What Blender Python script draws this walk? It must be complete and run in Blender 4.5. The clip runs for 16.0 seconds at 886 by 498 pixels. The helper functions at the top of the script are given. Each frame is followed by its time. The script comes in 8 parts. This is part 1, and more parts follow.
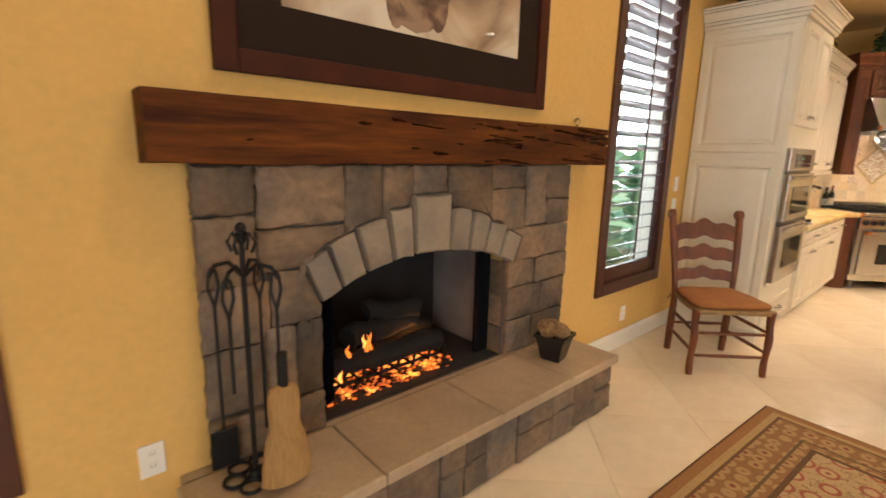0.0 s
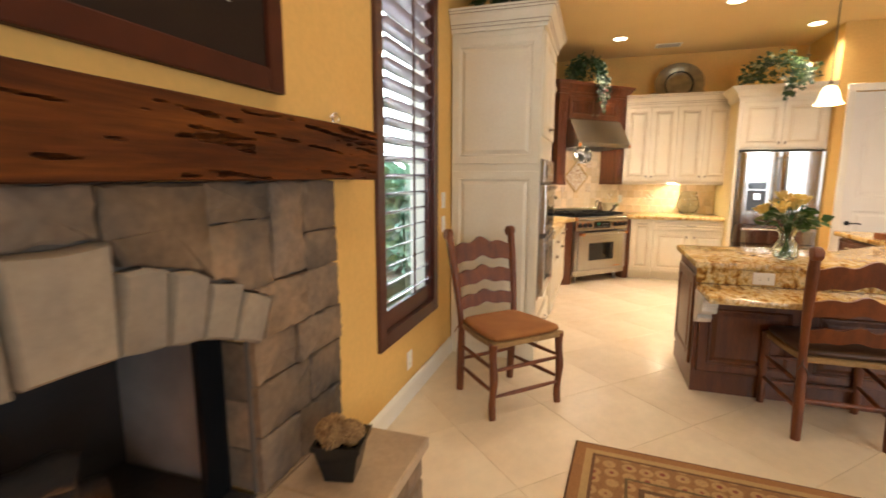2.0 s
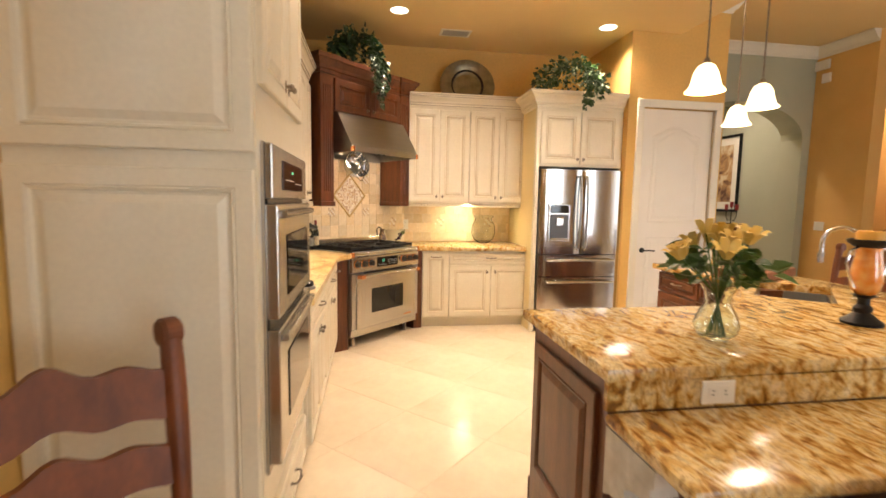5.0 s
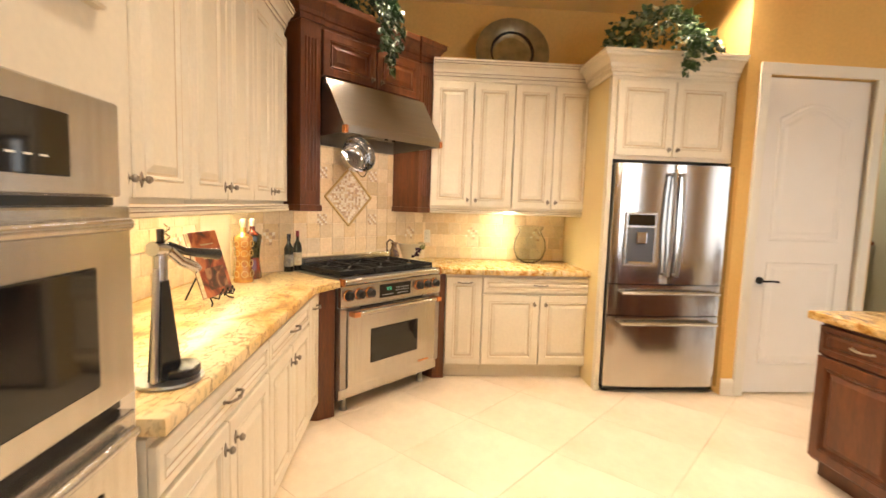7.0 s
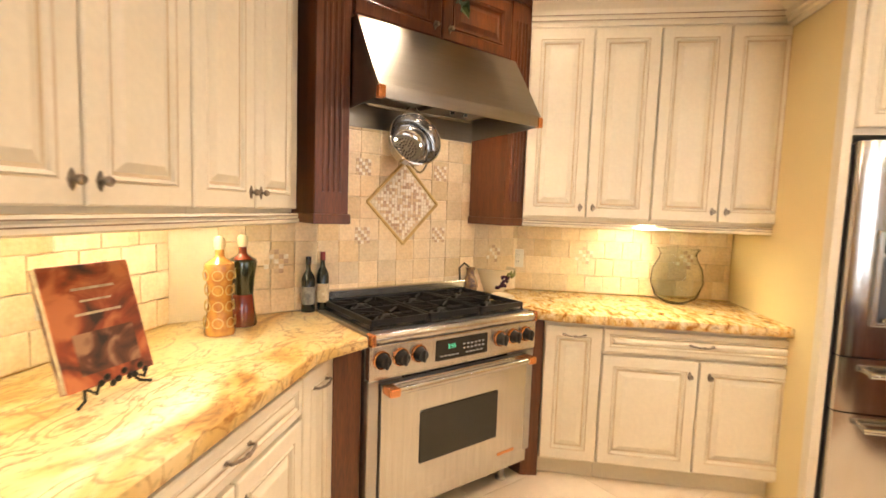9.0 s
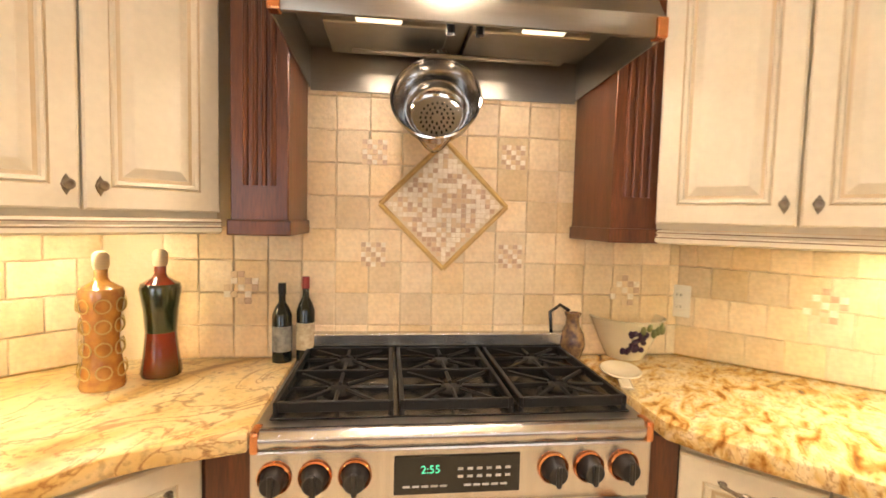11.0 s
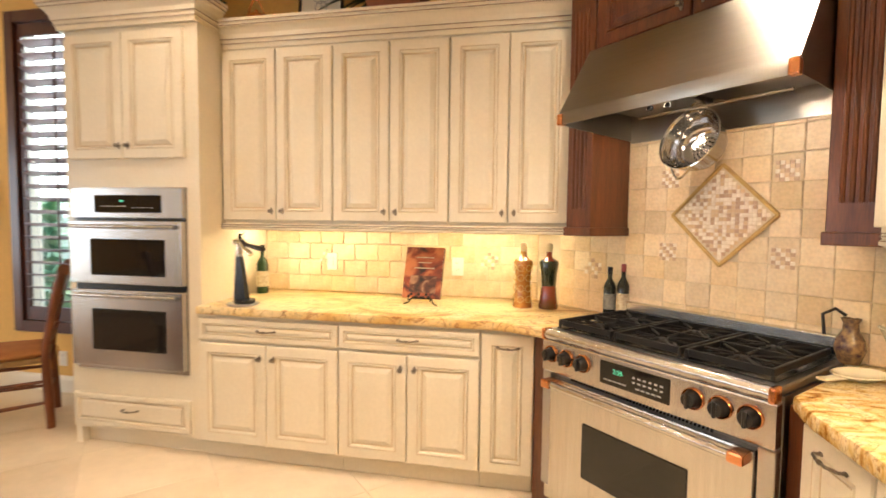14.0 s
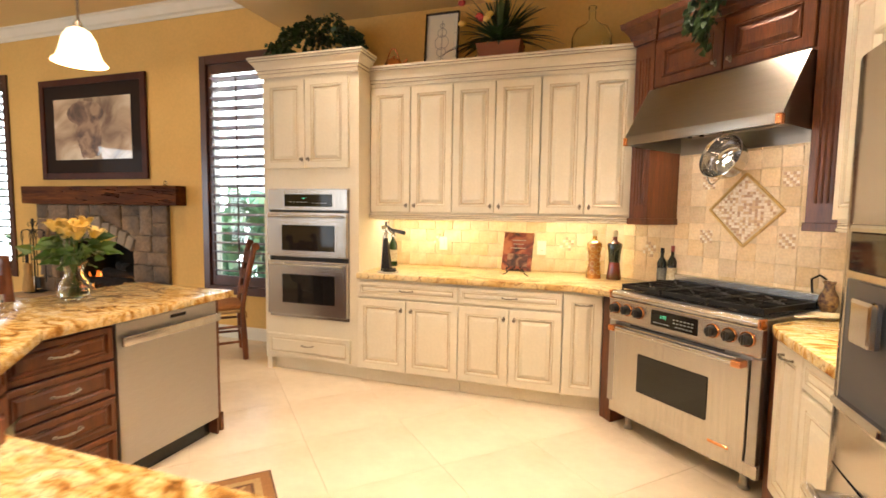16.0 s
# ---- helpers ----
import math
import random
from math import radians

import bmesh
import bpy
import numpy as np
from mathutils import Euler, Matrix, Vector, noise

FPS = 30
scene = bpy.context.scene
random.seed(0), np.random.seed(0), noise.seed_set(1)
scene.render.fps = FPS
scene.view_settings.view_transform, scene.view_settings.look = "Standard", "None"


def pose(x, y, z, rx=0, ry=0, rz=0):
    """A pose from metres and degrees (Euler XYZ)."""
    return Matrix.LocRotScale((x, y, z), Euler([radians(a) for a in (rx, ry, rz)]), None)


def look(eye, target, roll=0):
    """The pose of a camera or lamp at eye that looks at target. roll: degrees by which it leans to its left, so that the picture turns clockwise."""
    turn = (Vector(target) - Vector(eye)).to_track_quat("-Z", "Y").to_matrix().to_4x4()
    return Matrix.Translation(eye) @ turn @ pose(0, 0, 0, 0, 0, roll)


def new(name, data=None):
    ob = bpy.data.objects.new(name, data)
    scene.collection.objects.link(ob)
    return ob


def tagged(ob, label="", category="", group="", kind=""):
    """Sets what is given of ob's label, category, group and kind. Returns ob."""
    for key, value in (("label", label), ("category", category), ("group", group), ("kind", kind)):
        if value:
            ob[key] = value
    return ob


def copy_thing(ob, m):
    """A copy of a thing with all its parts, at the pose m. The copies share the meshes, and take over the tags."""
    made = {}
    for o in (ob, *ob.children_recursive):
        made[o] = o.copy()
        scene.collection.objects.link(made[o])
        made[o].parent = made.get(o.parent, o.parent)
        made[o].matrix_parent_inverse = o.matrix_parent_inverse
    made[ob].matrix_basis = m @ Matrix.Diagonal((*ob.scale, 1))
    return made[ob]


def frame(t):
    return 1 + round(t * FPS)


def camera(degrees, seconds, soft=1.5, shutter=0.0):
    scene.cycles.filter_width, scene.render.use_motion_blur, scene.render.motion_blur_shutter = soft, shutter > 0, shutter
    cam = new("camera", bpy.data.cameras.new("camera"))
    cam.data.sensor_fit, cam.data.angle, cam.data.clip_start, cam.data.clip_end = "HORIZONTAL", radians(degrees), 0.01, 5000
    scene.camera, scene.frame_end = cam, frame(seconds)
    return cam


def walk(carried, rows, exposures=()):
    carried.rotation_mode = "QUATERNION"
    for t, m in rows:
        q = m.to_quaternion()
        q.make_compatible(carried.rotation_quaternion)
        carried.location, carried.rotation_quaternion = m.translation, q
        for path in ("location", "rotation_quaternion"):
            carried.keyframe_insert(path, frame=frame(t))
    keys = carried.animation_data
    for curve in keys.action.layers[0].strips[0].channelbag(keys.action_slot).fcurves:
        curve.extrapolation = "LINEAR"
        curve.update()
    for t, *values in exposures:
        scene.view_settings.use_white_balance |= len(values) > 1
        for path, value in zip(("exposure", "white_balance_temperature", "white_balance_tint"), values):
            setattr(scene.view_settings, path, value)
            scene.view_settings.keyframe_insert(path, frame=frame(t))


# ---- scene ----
cam = camera(86.5, 16.0, soft=1.6, shutter=0.5)
PATH = [
    (0, (0.213, 1.292, 1.445), (1.514, 2.756, 1.044), 1.35),
    (0.5, (0.348, 1.462, 1.438), (1.799, 2.784, 1.056), 1.15),
    (1, (0.489, 1.661, 1.418), (2.121, 2.763, 1.07), 0.9),
    (1.5, (0.681, 1.806, 1.421), (2.461, 2.657, 1.091), 0.6),
    (2, (0.935, 1.885, 1.407), (2.816, 2.495, 1.103), 0.15),
    (2.5, (1.23, 1.961, 1.394), (3.175, 2.32, 1.105), 0.15),
    (3, (1.544, 1.997, 1.391), (3.521, 2.125, 1.117), 0.2),
    (3.5, (1.891, 2.01, 1.374), (3.874, 1.946, 1.118), 0.55),
    (4, (2.232, 2.029, 1.369), (4.204, 1.802, 1.129), 0.65),
    (4.2, (2.37, 2.023, 1.369), (4.338, 1.749, 1.135), 0.9),
    (6.3, (3.923, 1.788, 1.359), (5.891, 1.485, 1.174), 1.2),
    (6.5, (4.04, 1.762, 1.357), (6.014, 1.499, 1.175), 1.2),
    (7, (4.302, 1.709, 1.369), (6.288, 1.566, 1.183), 1.8),
    (7.5, (4.598, 1.679, 1.379), (6.589, 1.656, 1.191), 2),
    (8, (4.909, 1.681, 1.39), (6.898, 1.759, 1.197), 2.2),
    (8.5, (5.208, 1.648, 1.378), (7.191, 1.832, 1.2), 2),
    (9, (5.504, 1.602, 1.381), (7.476, 1.89, 1.212), 2),
    (9.2, (5.618, 1.576, 1.38), (7.583, 1.914, 1.217), 2),
    (11.3, (6.813, 1.071, 1.357), (8.197, 2.508, 1.22), 1.56),
    (11.5, (6.881, 0.987, 1.367), (8.118, 2.553, 1.219), 1.64),
    (12, (6.998, 0.819, 1.37), (7.859, 2.619, 1.228), 1.2),
    (12.5, (7.041, 0.635, 1.371), (7.542, 2.566, 1.234), 1.6),
    (13, (7.081, 0.426, 1.369), (7.225, 2.417, 1.245), 1.32),
    (13.5, (7.108, 0.188, 1.372), (6.962, 2.179, 1.251), 0.9),
    (14, (7.167, -0.033, 1.359), (6.781, 1.926, 1.248), 0.68),
    (14.5, (7.21, -0.253, 1.358), (6.676, 1.67, 1.244), 0.57),
    (15, (7.212, -0.524, 1.345), (6.618, 1.383, 1.235), 0.9),
    (15.5, (7.15, -0.8, 1.372), (6.562, 1.089, 1.232), 0.8),
    (16, (7.11, -1.04, 1.375), (6.496, 0.846, 1.215), 0.8),
]
walk(cam, [(t, look(eye, target, roll)) for t, eye, target, roll in PATH])

# ---- world and lights ----
world = bpy.data.worlds.new("world")
scene.world = world
world.use_nodes = True
wn = world.node_tree.nodes
sky = wn.new("ShaderNodeTexSky")
sky.sky_type, sky.sun_disc = "NISHITA", False
sky.sun_elevation, sky.sun_rotation = radians(65), radians(164)
wn["Background"].inputs[1].default_value = 0.15
world.node_tree.links.new(sky.outputs[0], wn["Background"].inputs[0])
sun = new("sun", bpy.data.lights.new("sun", "SUN"))
sun.data.energy, sun.data.angle, sun.data.color = 5.0, radians(0.5), (1, 0.95, 0.87)
sun.matrix_world = look((0, 0, 20), (-2.5, 8.8, 0))
scene.view_settings.exposure = 0.0

WARM = (1.0, 0.80, 0.62)


def area(name, m, sx, sy, watts, color):
    d = bpy.data.lights.new(name, "AREA")
    d.shape, d.size, d.size_y, d.energy, d.color = "RECTANGLE", sx, sy, watts, color
    o = new(name, d)
    o.matrix_world = m
    return o


def downlamp(x, y, z, watts):
    o = area("downlight_lamp", look((x, y, z), (x, y, 0)), 0.13, 0.13, watts, WARM)
    o.data.spread = radians(125)


def point(name, x, y, z, r, watts, color):
    d = bpy.data.lights.new(name, "POINT")
    d.shadow_soft_size, d.energy, d.color = r, watts, color
    o = new(name, d)
    o.location = (x, y, z)
    return o


DAY = (0.78, 0.90, 1.0)
# daylight in the openings behind the walker
area("daylight_west", look((-3.45, -1.9, 1.5), (1.0, -1.0, 1.3)), 5.0, 2.4, 280, DAY)
area("daylight_south", look((2.0, -6.35, 1.5), (2.0, 0, 1.2)), 5.0, 2.4, 95, DAY)
# first three are known fixtures; the last two are added unseen for more light
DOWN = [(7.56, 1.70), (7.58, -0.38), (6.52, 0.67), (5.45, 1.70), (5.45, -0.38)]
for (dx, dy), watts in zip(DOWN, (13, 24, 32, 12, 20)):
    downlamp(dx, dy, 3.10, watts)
# unseen lamps added in the high ceiling to brighten room, stairs and hall
ADDED_HIGHDOWN = [(1.2, 1.9), (2.9, 1.9), (1.2, 0.0), (2.9, -0.6), (8.9, -4.85), (9.7, -3.2), (11.4, -3.0)]
for k, (dx, dy) in enumerate(ADDED_HIGHDOWN):
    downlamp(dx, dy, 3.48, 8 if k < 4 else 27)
# strips under the wall cabinets
UNDER = (1.0, 0.87, 0.54)
area("strip_lamp", look((5.80, 2.72, 1.345), (5.80, 2.80, 0)), 0.9, 0.06, 13, UNDER)
area("strip_lamp", look((6.85, 2.72, 1.345), (6.85, 2.80, 0)), 0.7, 0.06, 10, UNDER)
area("strip_lamp", look((8.36, 0.90, 1.345), (8.44, 0.90, 0)), 0.06, 0.7, 17, UNDER)
# two hood lamps
for hx, hy in ((7.853, 1.777), (7.542, 2.088)):
    area("hood_lamp", look((hx, hy, 1.858), (hx + 0.02, hy + 0.02, 0)), 0.08, 0.05, 2.6, WARM)
PEND = [(5.16, 0.32), (5.44, -0.25), (5.99, -0.56)]
for px, py in PEND:
    point("pendant_lamp", px, py, 1.905, 0.03, 4, WARM)
point("fire_glow", 1.72, 3.20, 0.46, 0.10, 8.0, (1.0, 0.35, 0.08))

# ---- materials ----
def material(name, base, rough=0.5, metal=0.0, tint=None, scale=6.0, amount=0.5, fine=0.0, fine_scale=120.0, bump=0.0, bump_scale=60.0, stretch=(1, 1, 1), vary=0.0, coat=0.0, alt=None):
    """Principled surface with two scales of variation, bump and a change from piece to piece."""
    m = bpy.data.materials.new(name)
    m.use_nodes = True
    nt = m.node_tree
    n, l = nt.nodes, nt.links
    p = n["Principled BSDF"]
    p.inputs["Roughness"].default_value, p.inputs["Metallic"].default_value = rough, metal
    p.inputs["Coat Weight"].default_value = coat
    p.inputs["Coat Roughness"].default_value = 0.12
    co, mp = n.new("ShaderNodeTexCoord"), n.new("ShaderNodeMapping")
    mp.inputs["Scale"].default_value = stretch
    l.new(co.outputs["Object"], mp.inputs["Vector"])
    big = n.new("ShaderNodeTexNoise")
    big.inputs["Scale"].default_value, big.inputs["Detail"].default_value = scale, 6
    l.new(mp.outputs[0], big.inputs["Vector"])
    mix = n.new("ShaderNodeMix")
    mix.data_type = "RGBA"
    mix.inputs["A"].default_value = (*base, 1)
    mix.inputs["B"].default_value = (*(tint or [c * 0.8 for c in base]), 1)
    ramp = n.new("ShaderNodeMapRange")
    ramp.inputs[1].default_value, ramp.inputs[2].default_value = 0.35, 0.68
    ramp.inputs[4].default_value = amount
    l.new(big.outputs["Fac"], ramp.inputs[0])
    l.new(ramp.outputs[0], mix.inputs["Factor"])
    col = mix.outputs["Result"]
    if fine:
        f = n.new("ShaderNodeTexNoise")
        f.inputs["Scale"].default_value, f.inputs["Detail"].default_value = fine_scale, 4
        l.new(mp.outputs[0], f.inputs["Vector"])
        r2 = n.new("ShaderNodeMapRange")
        r2.inputs[1].default_value, r2.inputs[2].default_value = 0.3, 0.7
        r2.inputs[3].default_value, r2.inputs[4].default_value = 1 - fine, 1 + fine * 0.4
        l.new(f.outputs["Fac"], r2.inputs[0])
        h = n.new("ShaderNodeHueSaturation")
        l.new(r2.outputs[0], h.inputs["Value"])
        l.new(col, h.inputs["Color"])
        col = h.outputs[0]
    if alt:
        oa = n.new("ShaderNodeObjectInfo")
        wn2 = n.new("ShaderNodeTexWhiteNoise")
        wn2.noise_dimensions = "1D"
        l.new(oa.outputs["Random"], wn2.inputs["W"])
        ma = n.new("ShaderNodeMix")
        ma.data_type, ma.blend_type = "RGBA", "MULTIPLY"
        l.new(wn2.outputs["Value"], ma.inputs["Factor"])
        l.new(col, ma.inputs["A"])
        ma.inputs["B"].default_value = (*alt, 1)
        col = ma.outputs["Result"]
    if vary:
        oi = n.new("ShaderNodeObjectInfo")
        r3 = n.new("ShaderNodeMapRange")
        r3.inputs[3].default_value, r3.inputs[4].default_value = 1 - vary, 1 + vary
        l.new(oi.outputs["Random"], r3.inputs[0])
        h2 = n.new("ShaderNodeHueSaturation")
        l.new(r3.outputs[0], h2.inputs["Value"])
        l.new(col, h2.inputs["Color"])
        col = h2.outputs[0]
    l.new(col, p.inputs["Base Color"])
    if bump:
        b, bn = n.new("ShaderNodeBump"), n.new("ShaderNodeTexNoise")
        bn.inputs["Scale"].default_value, bn.inputs["Detail"].default_value = bump_scale, 5
        l.new(mp.outputs[0], bn.inputs["Vector"])
        b.inputs["Strength"].default_value, b.inputs["Distance"].default_value = bump, 0.01
        l.new(bn.outputs["Fac"], b.inputs["Height"])
        l.new(b.outputs[0], p.inputs["Normal"])
    return m


def glow(name, color, strength):
    m = bpy.data.materials.new(name)
    m.use_nodes = True
    p = m.node_tree.nodes["Principled BSDF"]
    p.inputs["Base Color"].default_value = (*color, 1)
    p.inputs["Emission Color"].default_value = (*color, 1)
    p.inputs["Emission Strength"].default_value = strength
    return m


def glass(name, color=(1, 1, 1), rough=0.0, ior=1.45):
    m = bpy.data.materials.new(name)
    m.use_nodes = True
    p = m.node_tree.nodes["Principled BSDF"]
    p.inputs["Base Color"].default_value = (*color, 1)
    p.inputs["Transmission Weight"].default_value = 1
    p.inputs["Roughness"].default_value = rough
    p.inputs["IOR"].default_value = ior
    return m


def granite(name, deep, size, rough=0.16):
    """Polished golden granite; deep moves up the brown minerals."""
    m = bpy.data.materials.new(name)
    m.use_nodes = True
    nt = m.node_tree
    n, l = nt.nodes, nt.links
    p = n["Principled BSDF"]
    p.inputs["Roughness"].default_value = rough
    co = n.new("ShaderNodeTexCoord")
    mp = n.new("ShaderNodeMapping")
    mp.inputs["Rotation"].default_value = (0.3, 0.2, 0.7)
    mp.inputs["Scale"].default_value = (1.0, 2.2, 1.5)
    l.new(co.outputs["Object"], mp.inputs["Vector"])
    a = n.new("ShaderNodeTexNoise")
    a.inputs["Scale"].default_value, a.inputs["Detail"].default_value, a.inputs["Distortion"].default_value = size, 8, 1.4
    l.new(mp.outputs[0], a.inputs["Vector"])
    r = n.new("ShaderNodeValToRGB")
    e = r.color_ramp.elements
    e[0].position, e[0].color = 0.22 + deep, (0.12, 0.06, 0.03, 1)
    e[1].position, e[1].color = 0.84, (0.74, 0.62, 0.42, 1)
    for pos, c in ((0.32, (0.36, 0.19, 0.07, 1)), (0.41, (0.60, 0.41, 0.18, 1)), (0.50, (0.70, 0.54, 0.30, 1)), (0.62, (0.74, 0.61, 0.39, 1))):
        x = e.new(pos + deep)
        x.color = c
    l.new(a.outputs["Fac"], r.inputs[0])
    v = n.new("ShaderNodeTexNoise")
    v.inputs["Scale"].default_value, v.inputs["Detail"].default_value, v.inputs["Distortion"].default_value = size * 1.3, 6, 2.6
    l.new(mp.outputs[0], v.inputs["Vector"])
    vr = n.new("ShaderNodeValToRGB")
    ve = vr.color_ramp.elements
    ve[0].position, ve[0].color = 0.475, (0, 0, 0, 1)
    ve[1].position, ve[1].color = 0.5, (1, 1, 1, 1)
    x = ve.new(0.525)
    x.color = (0, 0, 0, 1)
    l.new(v.outputs["Fac"], vr.inputs[0])
    mx = n.new("ShaderNodeMix")
    mx.data_type = "RGBA"
    mx.inputs["B"].default_value = (0.24, 0.10, 0.035, 1)
    s = n.new("ShaderNodeMath")
    s.operation = "MULTIPLY"
    s.inputs[1].default_value = 0.75
    l.new(vr.outputs[0], s.inputs[0])
    l.new(s.outputs[0], mx.inputs["Factor"])
    l.new(r.outputs[0], mx.inputs["A"])
    k = n.new("ShaderNodeTexNoise")
    k.inputs["Scale"].default_value, k.inputs["Detail"].default_value = 55, 4
    l.new(co.outputs["Object"], k.inputs["Vector"])
    kr = n.new("ShaderNodeMapRange")
    kr.inputs[1].default_value, kr.inputs[2].default_value = 0.30 + deep, 0.46 + deep
    kr.inputs[3].default_value, kr.inputs[4].default_value = 0.66, 1.0
    l.new(k.outputs["Fac"], kr.inputs[0])
    h = n.new("ShaderNodeHueSaturation")
    h.inputs["Saturation"].default_value = 1.14
    l.new(kr.outputs[0], h.inputs["Value"])
    l.new(mx.outputs["Result"], h.inputs["Color"])
    l.new(h.outputs[0], p.inputs["Base Color"])
    return m


M_WALL = material("yellow_plaster", (0.73, 0.460, 0.142), 0.75, tint=(0.65, 0.385, 0.104), scale=1.4, amount=0.6, fine=0.06, fine_scale=40, bump=0.06, bump_scale=90)
M_ORANGE = material("ochre_plaster", (0.70, 0.44, 0.15), 0.75, tint=(0.58, 0.32, 0.09), scale=1.6, amount=0.6, bump=0.06, bump_scale=90)
M_GREEN = material("sage_plaster", (0.42, 0.43, 0.33), 0.75, tint=(0.36, 0.37, 0.28), scale=1.5, amount=0.6, bump=0.06, bump_scale=90)
M_CEIL = material("ceiling_paint", (0.78, 0.58, 0.28), 0.85, tint=(0.72, 0.52, 0.24), scale=1.2, amount=0.5, bump=0.05, bump_scale=110)
M_TRIM = material("cream_trim_paint", (0.78, 0.74, 0.64), 0.42, tint=(0.72, 0.67, 0.56), scale=5, amount=0.5, bump=0.02)
M_TILE = material("polished_travertine", (0.80, 0.69, 0.52), 0.27, tint=(0.68, 0.545, 0.375), scale=1.7, amount=0.9, fine=0.06, fine_scale=14, vary=0.03, coat=0.2)
M_GROUT = material("floor_grout", (0.72, 0.60, 0.435), 0.8, bump=0.1)
M_CREAM = material("glazed_cream_cabinet", (0.76, 0.69, 0.55), 0.38, tint=(0.70, 0.61, 0.45), scale=3.5, amount=0.55, fine=0.04, fine_scale=60, bump=0.015, vary=0.02)
M_GLAZE = material("brown_glaze", (0.54, 0.41, 0.25), 0.5, tint=(0.68, 0.57, 0.40), scale=6, amount=0.8)
M_CHERRY = material("cherry_wood", (0.150, 0.043, 0.011), 0.38, tint=(0.078, 0.020, 0.006), scale=3, amount=0.9, fine=0.3, fine_scale=28, bump=0.03, bump_scale=40, stretch=(7, 7, 0.8), coat=0.12)
M_CHAIR = material("walnut_chair_wood", (0.195, 0.052, 0.011), 0.42, tint=(0.095, 0.023, 0.006), scale=5, amount=0.9, fine=0.25, fine_scale=40, stretch=(4, 4, 1))
M_SHUT = material("mahogany_shutter", (0.085, 0.026, 0.017), 0.33, tint=(0.05, 0.015, 0.010), scale=3, amount=0.8, fine=0.15, fine_scale=50, coat=0.15)
# louver colour paled to lavender grey to carry the daylight sheen on the blades
M_LOUVER = material("daylit_louver", (0.42, 0.36, 0.40), 0.22, tint=(0.34, 0.29, 0.32), scale=3, amount=0.8, coat=0.8)
M_SUEDE = material("tan_suede", (0.34, 0.135, 0.035), 0.9, tint=(0.26, 0.095, 0.025), scale=7, amount=0.8, fine=0.12, fine_scale=150, bump=0.15, bump_scale=200)
M_RUSH = material("woven_rush", (0.36, 0.22, 0.09), 0.85, tint=(0.24, 0.13, 0.05), scale=30, amount=0.8, bump=0.5, bump_scale=160, stretch=(1, 6, 1))
M_STEEL = material("brushed_steel", (0.45, 0.435, 0.42), 0.33, 1.0, tint=(0.44, 0.42, 0.40), scale=2, amount=0.6, fine=0.08, fine_scale=30, stretch=(1, 1, 30))
M_STEELH = material("steel_brushed_sideways", (0.61, 0.59, 0.56), 0.25, 1.0, tint=(0.48, 0.465, 0.44), scale=2, amount=0.6, fine=0.03, fine_scale=30, stretch=(30, 30, 1))
M_CHROME = material("polished_chrome", (0.58, 0.57, 0.56), 0.12, 1.0, amount=0.1)
M_COPPER = material("copper", (0.80, 0.36, 0.16), 0.25, 1.0, tint=(0.62, 0.25, 0.10), scale=20, amount=0.5)
M_PEWTER = material("antique_pewter", (0.34, 0.29, 0.23), 0.36, 1.0, tint=(0.15, 0.12, 0.09), scale=60, amount=0.8)
M_BLACK = material("black_enamel", (0.012, 0.012, 0.013), 0.22, amount=0.2)
M_IRON = material("cast_iron", (0.008, 0.0075, 0.0075), 0.48, tint=(0.016, 0.015, 0.014), scale=30, amount=0.6, bump=0.15, bump_scale=150)
M_IRON.node_tree.nodes["Principled BSDF"].inputs["Specular IOR Level"].default_value = 0.25
M_DGLASS = material("dark_oven_glass", (0.012, 0.011, 0.010), 0.05, amount=0.1)
M_STONE = material("field_stone", (0.30, 0.190, 0.108), 0.76, tint=(0.105, 0.086, 0.070), scale=3.0, amount=1.0, fine=0.25, fine_scale=30, bump=0.8, bump_scale=18, vary=0.40, alt=(0.74, 0.77, 0.83))
M_PALE = material("pale_arch_stone", (0.30, 0.235, 0.168), 0.78, tint=(0.175, 0.145, 0.118), scale=5, amount=0.8, fine=0.15, fine_scale=40, bump=0.4, bump_scale=26, vary=0.10)
M_SLAB = material("hearth_slab_stone", (0.47, 0.345, 0.225), 0.42, tint=(0.32, 0.235, 0.155), scale=3, amount=0.8, fine=0.1, fine_scale=50, bump=0.2, bump_scale=25, vary=0.08)
M_MORTAR = material("stone_mortar", (0.13, 0.11, 0.09), 0.9, bump=0.4, bump_scale=60)
M_SOOT = material("sooty_firebrick", (0.020, 0.019, 0.019), 0.85, tint=(0.012, 0.011, 0.010), scale=4, amount=0.9, bump=0.3, bump_scale=40)
# firebrick paled to grey for the light that falls on the right side
M_LITBRICK = material("lit_firebrick", (0.20, 0.19, 0.18), 0.9, tint=(0.10, 0.095, 0.09), scale=3, amount=0.9, bump=0.3, bump_scale=40)
M_MANTEL = material("reclaimed_beam_wood", (0.150, 0.044, 0.007), 0.66, tint=(0.052, 0.013, 0.004), scale=3.0, amount=1.0, fine=0.35, fine_scale=10, bump=0.25, bump_scale=14, stretch=(0.6, 7, 7))
M_GRANITE = granite("golden_granite", 0.022, 2.0, 0.30)
M_GRANITEC = granite("speckled_gold_granite", 0.012, 8.0, 0.24)
M_GRANITEB = granite("brown_gold_granite", 0.052, 8.5)
M_SPLASH = material("tumbled_travertine", (0.86, 0.72, 0.53), 0.42, tint=(0.71, 0.53, 0.33), scale=12, amount=0.85, fine=0.12, fine_scale=80, bump=0.35, bump_scale=50, vary=0.11, alt=(0.90, 0.83, 0.68))
